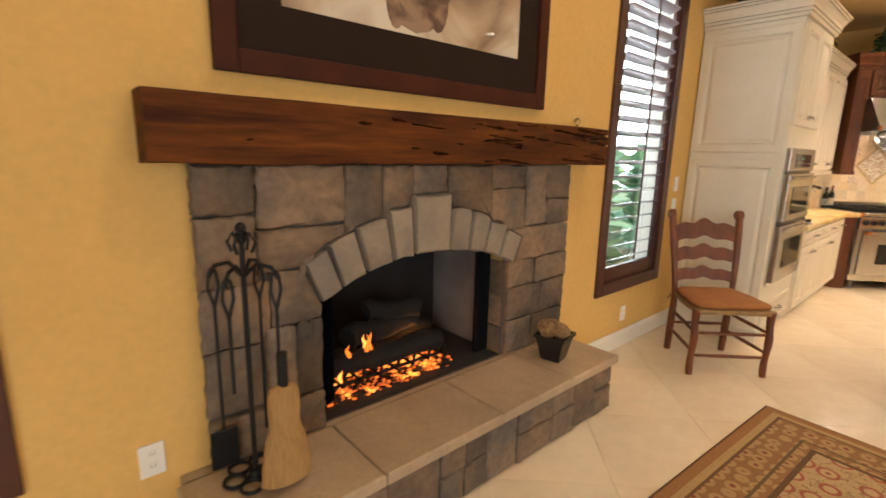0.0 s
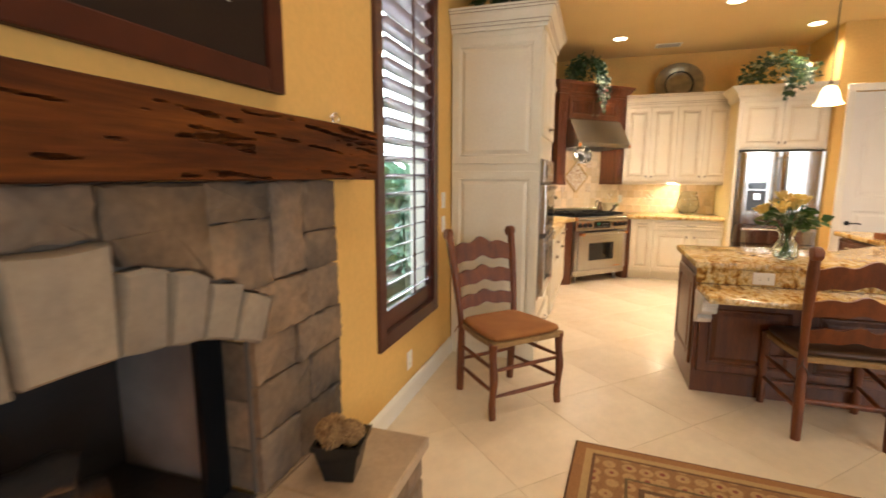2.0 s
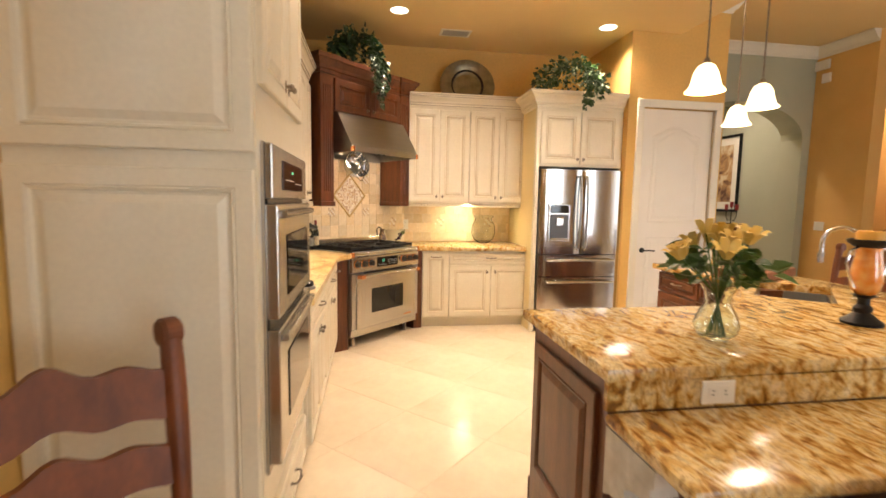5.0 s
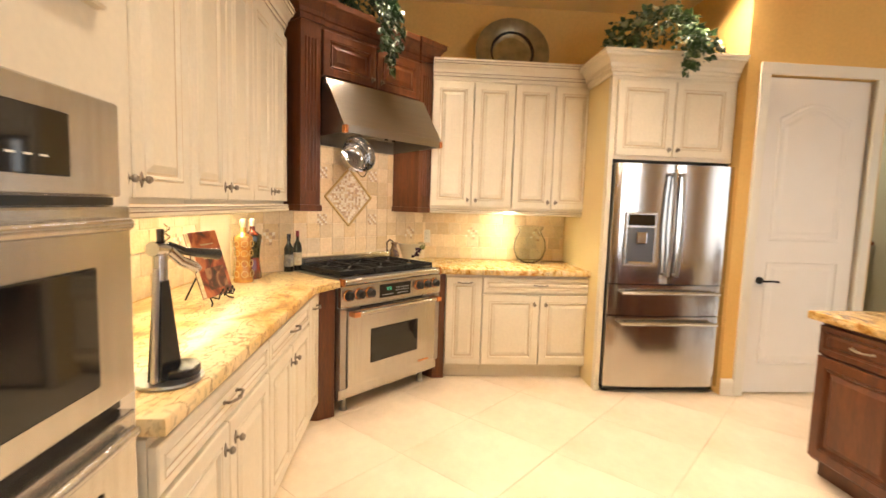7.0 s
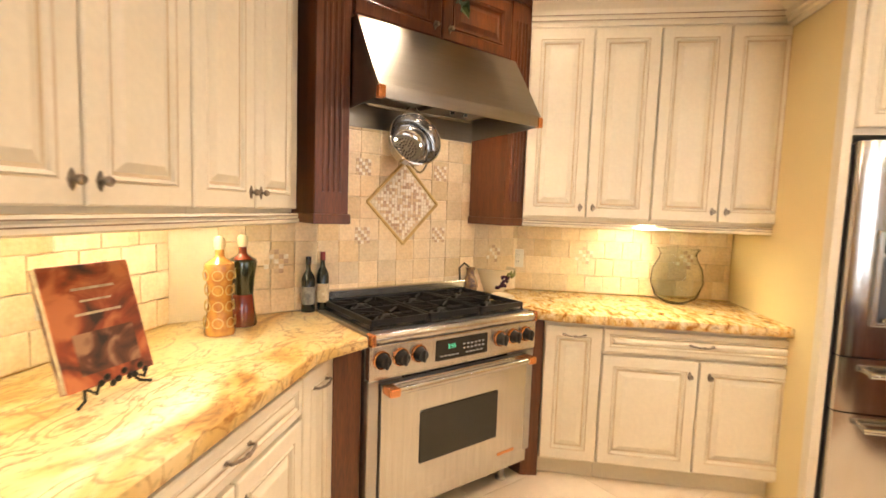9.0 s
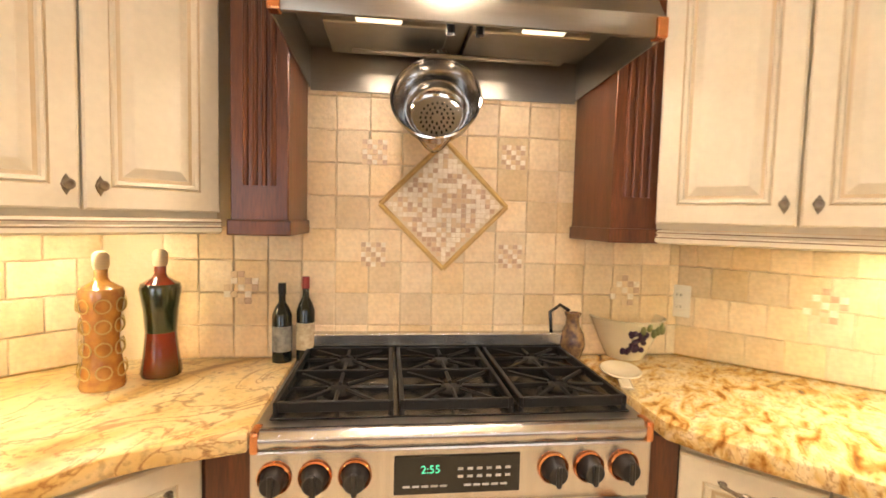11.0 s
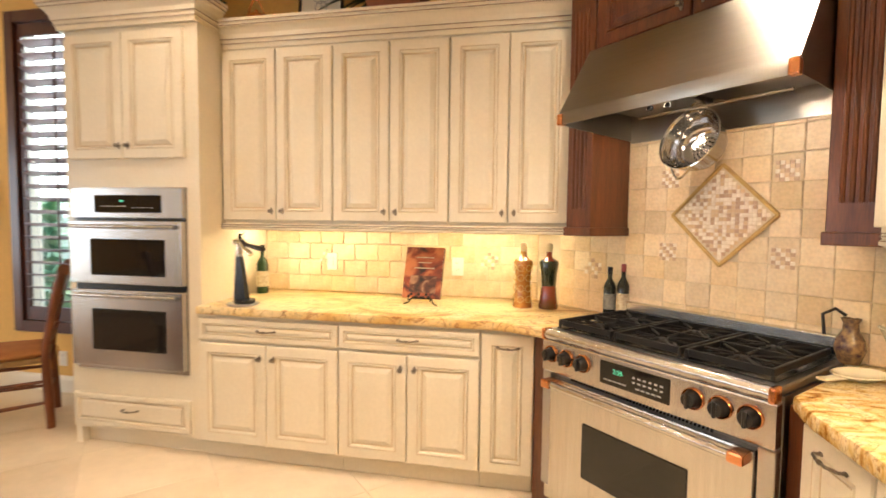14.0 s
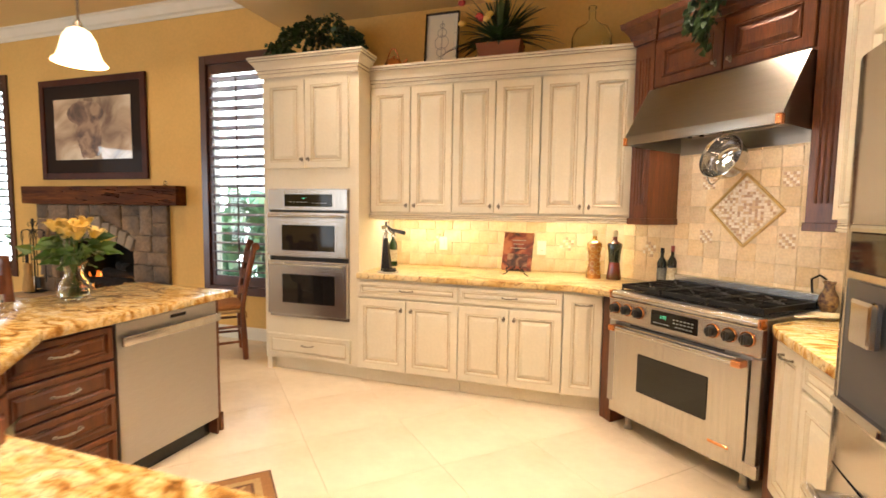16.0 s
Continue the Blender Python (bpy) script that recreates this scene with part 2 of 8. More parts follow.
M_SGROUT = material("splash_grout", (0.68, 0.56, 0.39), 0.9, bump=0.2)
M_PLASTIC = material("white_plate_plastic", (0.80, 0.77, 0.70), 0.35, amount=0.1)


# ---- building helpers ----
def part(name, bm, mat, parent=None, label="", smooth=False, m=None):
    """Links a bmesh as one mesh object, under a thing or a part."""
    me = bpy.data.meshes.new(name)
    bm.normal_update()
    bm.to_mesh(me)
    bm.free()
    for f in mat if isinstance(mat, (list, tuple)) else [mat]:
        me.materials.append(f)
    if smooth:
        me.shade_smooth()
        me.set_sharp_from_angle(angle=radians(40))
    ob = new(name, me)
    if parent:
        ob.parent = parent
    if m:
        ob.matrix_basis = m
    if label:
        ob["label"] = label
    return ob


def thing(name, m, label, category, group="", kind=""):
    e = new(name)
    e.empty_display_size = 0.1
    e.matrix_basis = m
    return tagged(e, label, category, group, kind)


def box(x0, x1, y0, y1, z0, z1, bevel=0.0, bm=None, seg=1):
    out = bm or bmesh.new()
    r = bmesh.ops.create_cube(out, size=1, matrix=Matrix.Translation(((x0 + x1) / 2, (y0 + y1) / 2, (z0 + z1) / 2)) @ Matrix.Diagonal((abs(x1 - x0), abs(y1 - y0), abs(z1 - z0), 1)))
    if bevel:
        es = list({e for v in r["verts"] for e in v.link_edges})
        bmesh.ops.bevel(out, geom=es, offset=bevel, segments=seg, affect="EDGES", profile=0.6)
    return out


def cyl(r1, r2, z0, z1, x=0, y=0, seg=20, bm=None, m=None):
    out = bm or bmesh.new()
    mm = Matrix.Translation((x, y, (z0 + z1) / 2))
    bmesh.ops.create_cone(out, cap_ends=True, segments=seg, radius1=r1, radius2=r2, depth=z1 - z0, matrix=(m @ mm) if m else mm)
    return out


def ball(r, x=0, y=0, z=0, sx=1, sy=1, sz=1, bm=None, u=14, v=9):
    out = bm or bmesh.new()
    bmesh.ops.create_uvsphere(out, u_segments=u, v_segments=v, radius=r, matrix=Matrix.Translation((x, y, z)) @ Matrix.Diagonal((sx, sy, sz, 1)))
    return out


def lathe(profile, seg=28, bm=None, m=None):
    """Turned shape from (radius, z) pairs."""
    out = bm or bmesh.new()
    m = m or Matrix()
    rings = []
    for r, z in profile:
        if r < 1e-5:
            rings.append([out.verts.new(m @ Vector((0, 0, z)))])
        else:
            rings.append([out.verts.new(m @ Vector((r * math.cos(2 * math.pi * i / seg), r * math.sin(2 * math.pi * i / seg), z))) for i in range(seg)])
    for a, b in zip(rings, rings[1:]):
        for i in range(seg):
            j = (i + 1) % seg
            if len(a) == 1 and len(b) > 1:
                out.faces.new((a[0], b[j], b[i]))
            elif len(b) == 1 and len(a) > 1:
                out.faces.new((a[i], a[j], b[0]))
            elif len(a) > 1:
                out.faces.new((a[i], a[j], b[j], b[i]))
    return out


def tube(points, radius, seg=8, bm=None, taper=None):
    """Round bar along a line of points."""
    out = bm or bmesh.new()
    pts = [Vector(p) for p in points]
    rings, up = [], None
    for i, p in enumerate(pts):
        d = (pts[min(i + 1, len(pts) - 1)] - pts[max(i - 1, 0)]).normalized()
        if up is None or abs(up.dot(d)) > 0.98:
            up = Vector((0, 0, 1)) if abs(d.z) < 0.9 else Vector((1, 0, 0))
        s = d.cross(up).normalized()
        up = s.cross(d).normalized()
        r = radius * (taper(i / (len(pts) - 1)) if taper else 1)
        rings.append([out.verts.new(p + r * (math.cos(2 * math.pi * k / seg) * s + math.sin(2 * math.pi * k / seg) * up)) for k in range(seg)])
    for a, b in zip(rings, rings[1:]):
        for k in range(seg):
            out.faces.new((a[k], a[(k + 1) % seg], b[(k + 1) % seg], b[k]))
    out.faces.new(rings[0][::-1])
    out.faces.new(rings[-1])
    return out


def bow(p, q, lift, n=9):
    """Points of a bow from p to q."""
    p, q, lift = Vector(p), Vector(q), Vector(lift)
    return [p.lerp(q, i / n) + lift * math.sin(math.pi * i / n) for i in range(n + 1)]


def slab(poly, z0, z1, bevel=0.0, seg=2, bm=None):
    """A plate from a plan outline."""
    out = bm or bmesh.new()
    vs = [out.verts.new((x, y, z0)) for x, y in poly]
    f = out.faces.new(vs)
    f.normal_update()
    if f.normal.z > 0:
        f.normal_flip()
    r = bmesh.ops.extrude_face_region(out, geom=[f])
    up = [v for v in r["geom"] if isinstance(v, bmesh.types.BMVert)]
    bmesh.ops.translate(out, verts=up, vec=(0, 0, z1 - z0))
    bmesh.ops.recalc_face_normals(out, faces=out.faces)
    if bevel:
        es = [e for e in out.edges if abs(e.verts[0].co.z - e.verts[1].co.z) < 1e-5]
        bmesh.ops.bevel(out, geom=es, offset=bevel, segments=seg, affect="EDGES", profile=0.5)
    return out


def sweep(path, profile, bm=None, closed=False):
    """A moulding: (out, z) profile along a plan line, mitred; out is to the right of the way."""
    out = bm or bmesh.new()
    pts = [Vector((x, y)) for x, y in path]
    n = len(pts)
    rings = []
    for i in range(n):
        a = pts[i] - pts[i - 1] if i or closed else pts[1] - pts[0]
        b = pts[(i + 1) % n] - pts[i] if i < n - 1 or closed else pts[-1] - pts[-2]
        na, nb = Vector((a.y, -a.x)).normalized(), Vector((b.y, -b.x)).normalized()
        d = (na + nb).normalized()
        d /= max(0.3, d.dot(na))
        rings.append([out.verts.new((pts[i].x + d.x * o, pts[i].y + d.y * o, z)) for o, z in profile])
    for i in range(n if closed else n - 1):
        a, b = rings[i], rings[(i + 1) % n]
        for k in range(len(profile) - 1):
            out.faces.new((a[k], a[k + 1], b[k + 1], b[k]))
    if not closed:
        out.faces.new(rings[0][::-1])
        out.faces.new(rings[-1])
    bmesh.ops.recalc_face_normals(out, faces=out.faces)
    return out


def panel(w, h, steps, thick=0.022, bm=None, x=0.0, z=0.0, y=0.0):
    """A door or drawer front facing -y: nested rectangles (inset, height above the face)."""
    out = bm or bmesh.new()
    loops = [[(0, 0, thick)]]
    rings = []
    grooves = []
    for (i0, d0), (i1, d1) in zip([(0, -thick), *steps], steps):
        grooves.append(i0 > 0.02 and d1 <= -0.004 and (d0 == 0.0 or d0 == d1))
    for inset, d in [(0, -thick), *steps]:
        rings.append([out.verts.new((x + a, y - d - thick, z + b)) for a, b in ((inset, inset), (w - inset, inset), (w - inset, h - inset), (inset, h - inset))])
    for a, b, g in zip(rings, rings[1:], grooves):
        for k in range(4):
            out.faces.new((a[k], a[(k + 1) % 4], b[(k + 1) % 4], b[k])).material_index = int(g)
    out.faces.new(rings[-1])
    out.faces.new(rings[0][::-1])
    return out


RAISED = [(0.0, -0.004), (0.005, 0.0), (0.052, 0.0), (0.056, -0.004), (0.060, 0.002), (0.066, -0.001), (0.070, -0.010), (0.079, -0.010), (0.100, 0.0), (0.103, 0.001)]
DRAWER = [(0.0, -0.004), (0.005, 0.0), (0.026, 0.0), (0.029, -0.004), (0.032, 0.001), (0.038, -0.007), (0.044, -0.007), (0.054, 0.0)]


# ---- the setting ----
NW, EW, DW = 2.96, 8.57, 7.60
CEIL, HIGH = 3.12, 3.50


def structure(name, bm, mat, label, m=None, smooth=False):
    return tagged(part(name, bm, mat, None, label, smooth, m), label, name.split("_")[0], "", "structure")


def holes(x0, x1, z0, z1, openings, y0, y1):
    """A wall along x with rectangular openings (x0, x1, z0, z1)."""
    bm = bmesh.new()
    x = x0
    for a, b, c, d in sorted(openings):
        box(x, a, y0, y1, z0, z1, bm=bm)
        if c > z0:
            box(a, b, y0, y1, z0, c, bm=bm)
        if d < z1:
            box(a, b, y0, y1, d, z1, bm=bm)
        x = b
    box(x, x1, y0, y1, z0, z1, bm=bm)
    return bm


WIN = (3.19, 4.00, 0.54, 2.86)
WIN2 = (-0.74, 0.04, 0.54, 2.90)
structure("wall_north", holes(-3.6, EW + 0.2, 0, HIGH, [WIN, WIN2, (1.00, 2.16, 0.0, 1.05)], NW, NW + 0.16), M_WALL, "yellow painted plaster wall with two windows")
structure("wall_east", box(EW, EW + 0.16, -0.66, NW, 0, HIGH), M_WALL, "yellow painted plaster wall behind the kitchen cabinets")
structure("wall_pantry", holes(0.66, 1.75, 0, HIGH, [(0.83, 1.65, 0.0, 2.37)], 0, 0.14), M_WALL, "yellow painted plaster wall with a white door", pose(DW, 0, 0, 0, 0, -90))
structure("wall_pantry_side", box(DW + 0.14, 8.90, -1.75, -1.61, 0, HIGH), M_WALL, "yellow painted plaster wall end")
structure("wall_fridge_side", box(DW + 0.14, EW, -0.80, -0.664, 0, HIGH), M_WALL, "yellow painted plaster wall beside the refrigerator")
structure("wall_west", box(-3.76, -3.6, -6.6, NW + 0.16, 0, HIGH), M_WALL, "yellow painted plaster wall")
structure("wall_south", box(-3.6, 13.0, -6.76, -6.6, 0, HIGH), M_WALL, "yellow painted plaster wall")
bm = bmesh.new()
ARCH_Y0, ARCH_Y1 = -3.90, -2.05
poly = [(-1.75, 0), (-1.75, HIGH), (-4.02, HIGH), (-4.02, 0), (ARCH_Y0, 0), (ARCH_Y0, 2.30)]
cy, rw = (ARCH_Y0 + ARCH_Y1) / 2, (ARCH_Y1 - ARCH_Y0) / 2
poly += [(cy - rw * math.cos(math.pi * i / 16), 2.30 + 0.46 * math.sin(math.pi * i / 16)) for i in range(1, 16)]
poly += [(ARCH_Y1, 2.30), (ARCH_Y1, 0)]
slab(poly, 0, 0.35, bm=bm)
structure("wall_arch", bm, M_GREEN, "sage green plaster wall with a wide archway", Matrix(((0, 0, 1, 8.75), (1, 0, 0, 0), (0, 1, 0, 0), (0, 0, 0, 1))))
structure("wall_hall_south", box(9.10, 13.0, -4.16, -4.02, 0, HIGH), M_GREEN, "sage green plaster wall of the hall")
structure("wall_hall_north", box(9.10, 13.0, -1.75, -1.61, 0, HIGH), M_GREEN, "sage green plaster wall of the hall")
structure("wall_hall_end", box(13.0, 13.16, -6.6, -1.6, 0, HIGH), M_GREEN, "sage green plaster wall at the hall end")
structure("wall_stair", box(7.95, 9.10, -4.20, -4.024, 0, HIGH), M_ORANGE, "ochre painted plaster wall beside the stairs")
structure("wall_stair_back", box(4.8, 9.6, -5.60, -5.46, 0, HIGH), M_ORANGE, "ochre painted plaster wall behind the stairs")
structure("wall_stair_end", box(9.6, 9.75, -5.60, -4.2, 0, HIGH), M_ORANGE, "ochre painted plaster wall at the stairs")
structure("ceiling_kitchen", slab([(4.12, -1.20), (EW + 0.16, -1.20), (EW + 0.16, NW), (4.12, NW)], CEIL, HIGH - 0.004), M_CEIL, "warm yellow lowered kitchen ceiling")
structure("ceiling_high", box(-3.76, 13.16, -6.76, NW + 0.16, HIGH, HIGH + 0.15), M_CEIL, "warm yellow high ceiling")
CROWN = [(0.0, 3.36), (0.012, 3.36), (0.018, 3.385), (0.04, 3.40), (0.075, 3.455), (0.085, 3.47), (0.10, 3.475), (0.10, 3.497), (0.0, 3.497)]
structure("trim_crown", sweep([(-3.598, NW - 0.002), (4.118, NW - 0.002)], CROWN), M_TRIM, "cream crown moulding under the high ceiling")
structure("trim_crown_hall", sweep([(DW - 0.002, -1.2), (DW - 0.002, -1.752), (8.748, -1.752), (8.748, -4.022), (7.95, -4.022)], CROWN), M_TRIM, "cream crown moulding above the archway")
BASE = [(0.0, 0.002), (0.016, 0.002), (0.016, 0.10), (0.011, 0.118), (0.006, 0.125), (0.0, 0.13)]
structure("baseboard_north", sweep([(2.70, NW - 0.002), (4.44, NW - 0.002)], BASE), M_TRIM, "cream painted baseboard")
structure("baseboard_north_far", sweep([(-3.5, NW - 0.002), (0.46, NW - 0.002)], BASE), M_TRIM, "cream painted baseboard")
structure("baseboard_pantry", sweep([(DW - 0.002, -0.66), (DW - 0.002, -0.76)], BASE), M_TRIM, "cream painted baseboard")
structure("baseboard_pantry_end", sweep([(DW - 0.002, -1.72), (DW - 0.002, -1.752), (8.748, -1.752)], BASE), M_TRIM, "cream painted baseboard")
# floor slab with the tiles laid on it later
floor = structure("floor", box(-3.76, 13.16, -6.76, NW + 0.16, -0.2, -0.004), M_GROUT, "polished cream travertine floor laid diagonally")
M_SOIL = material("garden_soil", (0.10, 0.085, 0.05), 0.95, tint=(0.05, 0.09, 0.03), scale=1.5, amount=0.9, bump=0.4, bump_scale=12)
structure("ground", box(-300, 300, -300, 300, -0.5, -0.21), M_SOIL, "planted garden ground outside")


# windows with plantation shutters
def shutter_window(name, x0, x1, z0, z1):
    w = thing(name, pose(x0, NW, z0), "tall mahogany plantation shutter with tilted louvers in a window", "window", "shuttered windows", "structure")
    W, H = x1 - x0, z1 - z0
    f = 0.075
    for bx in ((-f + 0.004, 0.012, -f, H + f), (W - 0.012, W + f - 0.004, -f, H + f)):
        part("window_frame", box(bx[0], bx[1], -0.022, 0.05, bx[2], bx[3], 0.004), M_SHUT, w)
    part("window_frame", box(0.012, W - 0.012, -0.022, 0.05, H - 0.012, H + f, 0.004), M_SHUT, w)
    part("window_sill", box(0.012, W - 0.012, -0.022, 0.05, -f, 0.012, 0.004), M_SHUT, w)
    s = 0.045
    for a, b in ((0.014, s + 0.014), (W - s - 0.014, W - 0.014)):
        part("stile", box(a, b, 0.004, 0.034, 0.014, H - 0.014, 0.003), M_SHUT, w)
    part("rail", box(s + 0.014, W - s - 0.014, 0.005, 0.033, 0.014, 0.12, 0.003), M_SHUT, w)
    part("rail", box(s + 0.014, W - s - 0.014, 0.005, 0.033, H - 0.11, H - 0.014, 0.003), M_SHUT, w)
    n = round((H - 0.24) / 0.0985)
    step = (H - 0.235) / n
    blade = bmesh.new()
    prof = [(0.046 * math.cos(a), 0.0058 * math.sin(a)) for a in [2 * math.pi * i / 10 for i in range(10)]]
    for side in (s + 0.017, W - s - 0.017):
        for py, pz in prof:
            blade.verts.new((side, py, pz))
    blade.verts.ensure_lookup_table()
    for i in range(10):
        j = (i + 1) % 10
        blade.faces.new((blade.verts[i], blade.verts[j], blade.verts[10 + j], blade.verts[10 + i]))
    blade.faces.new([blade.verts[i] for i in range(9, -1, -1)])
    blade.faces.new([blade.verts[10 + i] for i in range(10)])
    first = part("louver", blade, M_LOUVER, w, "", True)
    for i in range(n):
        o = first if i == 0 else new("louver", first.data)
        o.parent = w
        o.matrix_basis = pose(0, 0.022, 0.12 + step * (i + 0.5), -21 + random.uniform(-1, 1))
    part("tilt_rod", box(W / 2 - 0.006, W / 2 + 0.006, -0.036, -0.024, 0.15, H - 0.15, 0.002), M_SHUT, w)
    for a in ((0.0, 0.012, 0.0, H), (W - 0.012, W, 0.0, H), (0.012, W - 0.012, 0.0, 0.012), (0.012, W - 0.012, H - 0.012, H)):
        part("jamb_liner", box(a[0] + 0.0005, a[1] - 0.0005, 0.051, 0.159, a[2] + 0.0005, a[3] - 0.0005), M_TRIM, w)
    g = part("pane", box(0.012, W - 0.012, 0.125, 0.131, 0.012, H - 0.012), M_PANE, w)
    g.visible_shadow = False
    return w


M_PANE = glass("window_glass")
shutter_window("window_1", *WIN)
shutter_window("window_2", *WIN2)

# pantry door
def pantry_door():
    d = thing("door_1", pose(DW, -0.83, 0, 0, 0, -90), "white two panel door with arched top panel, closed", "door", "", "structure")
    for a, b, t in ((-0.075, 0.0, 2.37), (0.82, 0.895, 2.37)):
        part("door_frame", box(a, b, -0.02, 0.16, 0, t, 0.004), M_TRIM, d)
    part("door_frame", box(-0.075, 0.895, -0.021, 0.161, 2.37, 2.45, 0.004), M_TRIM, d)
    leaf = bmesh.new()
    box(0.004, 0.816, 0.03, 0.07, 0.012, 2.362, 0.002, bm=leaf)
    leaf_ob = part("leaf", leaf, M_DOOR, d)
    low = panel(0.56, 0.78, [(0, -0.003), (0.012, -0.014), (0.03, -0.014), (0.06, -0.004)], 0.012, x=0.13, z=0.24, y=0.029)
    part("door_panel", low, M_DOOR, leaf_ob)
    top = bmesh.new()
    rings = []
    for inset, dep in ((0, 0.0), (0.006, 0.005), (0.02, 0.005), (0.03, -0.0), (0.05, 0.0), (0.07, 0.006)):
        w0, w1, h0, h1 = 0.13 + inset, 0.69 - inset, 1.18 + inset, 2.08 - inset
        pts = [(w0, h0), (w1, h0), (w1, h1)] + [(w1 + (w0 - w1) * i / 10, h1 + (0.11) * math.sin(math.pi * i / 10) ** 1.3) for i in range(1, 10)] + [(w0, h1)]
        rings.append([top.verts.new((x, 0.029 - dep, z)) for x, z in pts])
    for a, b in zip(rings, rings[1:]):
        for k in range(len(a)):
            top.faces.new((a[k], a[(k + 1) % len(a)], b[(k + 1) % len(a)], b[k]))
    top.faces.new(rings[-1])
    part("door_panel", top, M_DOOR, leaf_ob)
    hd = bmesh.new()
    cyl(0.027, 0.027, -0.006, 0.006, m=pose(0.085, 0.022, 0.88, 90), bm=hd)
    tube([(0.085, 0.02, 0.88), (0.085, -0.02, 0.88), (0.10, -0.03, 0.88), (0.15, -0.03, 0.882), (0.20, -0.028, 0.876)], 0.008, bm=hd)
    part("door_handle", hd, M_IRON, d, "dark bronze lever handle", True)


M_DOOR = material("white_door_paint", (0.80, 0.76, 0.70), 0.4, tint=(0.75, 0.70, 0.63), scale=4, amount=0.4)
pantry_door()


# ---- kitchen ----
def knob(parent, x, y, z, mat=None):
    """Small diamond shaped back plate and knob, facing -y."""
    bm = bmesh.new()
    for zz, r in ((0.0, 1.0),):
        vs = [(0, 0.024), (0.007, 0.012), (0.011, 0), (0.007, -0.012), (0, -0.024), (-0.007, -0.012), (-0.011, 0), (-0.007, 0.012)]
        a = [bm.verts.new((px, 0, pz)) for px, pz in vs]
        b = [bm.verts.new((px * 0.8, -0.004, pz * 0.85)) for px, pz in vs]
        for k in range(8):
            bm.faces.new((a[k], a[(k + 1) % 8], b[(k + 1) % 8], b[k]))
        bm.faces.new(b)
    lathe([(0.005, 0.003), (0.005, 0.014), (0.011, 0.018), (0.012, 0.024), (0.008, 0.030), (0.0, 0.031)], 10, bm, pose(0, 0, 0, 90))
    part("knob", bm, mat or M_PEWTER, parent, "", True, pose(x, y, z))


def pull(parent, x, y, z, w=0.10, mat=None):
    bm = bmesh.new()
    tube([(-w / 2, 0, 0), (-w / 2, -0.02, 0.001), (-w / 2 + 0.012, -0.027, 0.002), (-0.02, -0.029, -0.002), (0, -0.033, 0), (0.02, -0.029, -0.002), (w / 2 - 0.012, -0.027, 0.002), (w / 2, -0.02, 0.001), (w / 2, 0, 0)], 0.0045, 7, bm)
    for s in (-1, 1):
        ball(0.008, s * w / 2, -0.003, 0, 1.3, 0.5, 0.8, bm, 8, 6)
    ball(0.007, 0, -0.032, 0, 1.8, 1, 1, bm, 8, 6)
    part("handle", bm, mat or M_PEWTER, parent, "", True, pose(x, y, z))


def front(parent, name, x, z, w, h, mat, steps=None, hw="", hx=0.5, hz=0.5, hmat=None):
    """A door or drawer front with its hardware."""
    g = 0.0035
    o = part(name, panel(w - 2 * g, h - 2 * g, steps or (RAISED if min(w, h) > 0.25 else DRAWER)), [mat, M_GLAZE] if mat == M_CREAM else mat, parent, "", False, pose(x + g, 0, z + g))
    if hw == "knob":
        knob(o, w * hx, -0.022, h * hz, hmat)
    elif hw == "pull":
        pull(o, w * hx, -0.022, h * hz, min(0.10, w * 0.5), hmat)
    return o


def base_cabinet(m, w, depth, layout, mat, label, toe=0.10, top=0.835, hmat=None):
    c = thing("base_cabinet", m, label, "cabinet", "base cabinets")
    body = bmesh.new()
    box(0.001, w - 0.001, 0.002, depth, toe, top, bm=body)
    box(0.001, w - 0.001, 0.055, depth, 0.002, toe, bm=body)
    part("body", body, mat, c)
    for it in layout:
        front(c, *it[:1], *it[1:5], mat, hw=it[5], hx=it[6], hz=it[7], hmat=hmat)
    return c


def two_door(w, drawer=True):
    h = 0.125
    lo = [("door", 0, 0.115, w / 2, 0.57, "knob", 0.90, 0.86), ("door", w / 2, 0.115, w / 2, 0.57, "knob", 0.10, 0.86)]
    return lo + [("drawer", 0, 0.695, w, 0.125, "pull", 0.5, 0.5)]


CRM = "cream glazed raised panel base cabinet with two doors and a drawer"
NB = 2.272
base_cabinet(pose(5.330, NB, 0), 0.830, NW - NB - 0.005, two_door(0.830), M_CREAM, CRM)
base_cabinet(pose(6.162, NB, 0), 0.747, NW - NB - 0.005, two_door(0.747), M_CREAM, CRM)
base_cabinet(pose(6.911, NB, 0), 0.262, NW - NB - 0.005, [("door", 0.0, 0.115, 0.262, 0.705, "pull", 0.5, 0.90)], M_CREAM, "narrow cream pull-out base cabinet beside the range")
EB = 7.925
base_cabinet(pose(EB, 1.415, 0, 0, 0, -90), 0.285, EW - EB - 0.005, [("door", 0, 0.115, 0.285, 0.705, "pull", 0.5, 0.93)], M_CREAM, "narrow cream pull-out base cabinet beside the range")
base_cabinet(pose(EB, 1.128, 0, 0, 0, -90), 0.915, EW - EB - 0.005, two_door(0.915), M_CREAM, CRM)


def wall_cabinet(m, w, mat, label, n=2, h=1.02, depth=0.45):
    c = thing("wall_cabinet", m, label, "cabinet", "wall cabinets")
    part("body", box(0.001, w - 0.001, 0.002, depth, 0, h), mat, c)
    for i in range(n):
        front(c, "door", i * w / n, 0.012, w / n, h - 0.024, mat, hw="knob", hx=0.90 if i % 2 == 0 else 0.10, hz=0.055)
    return c


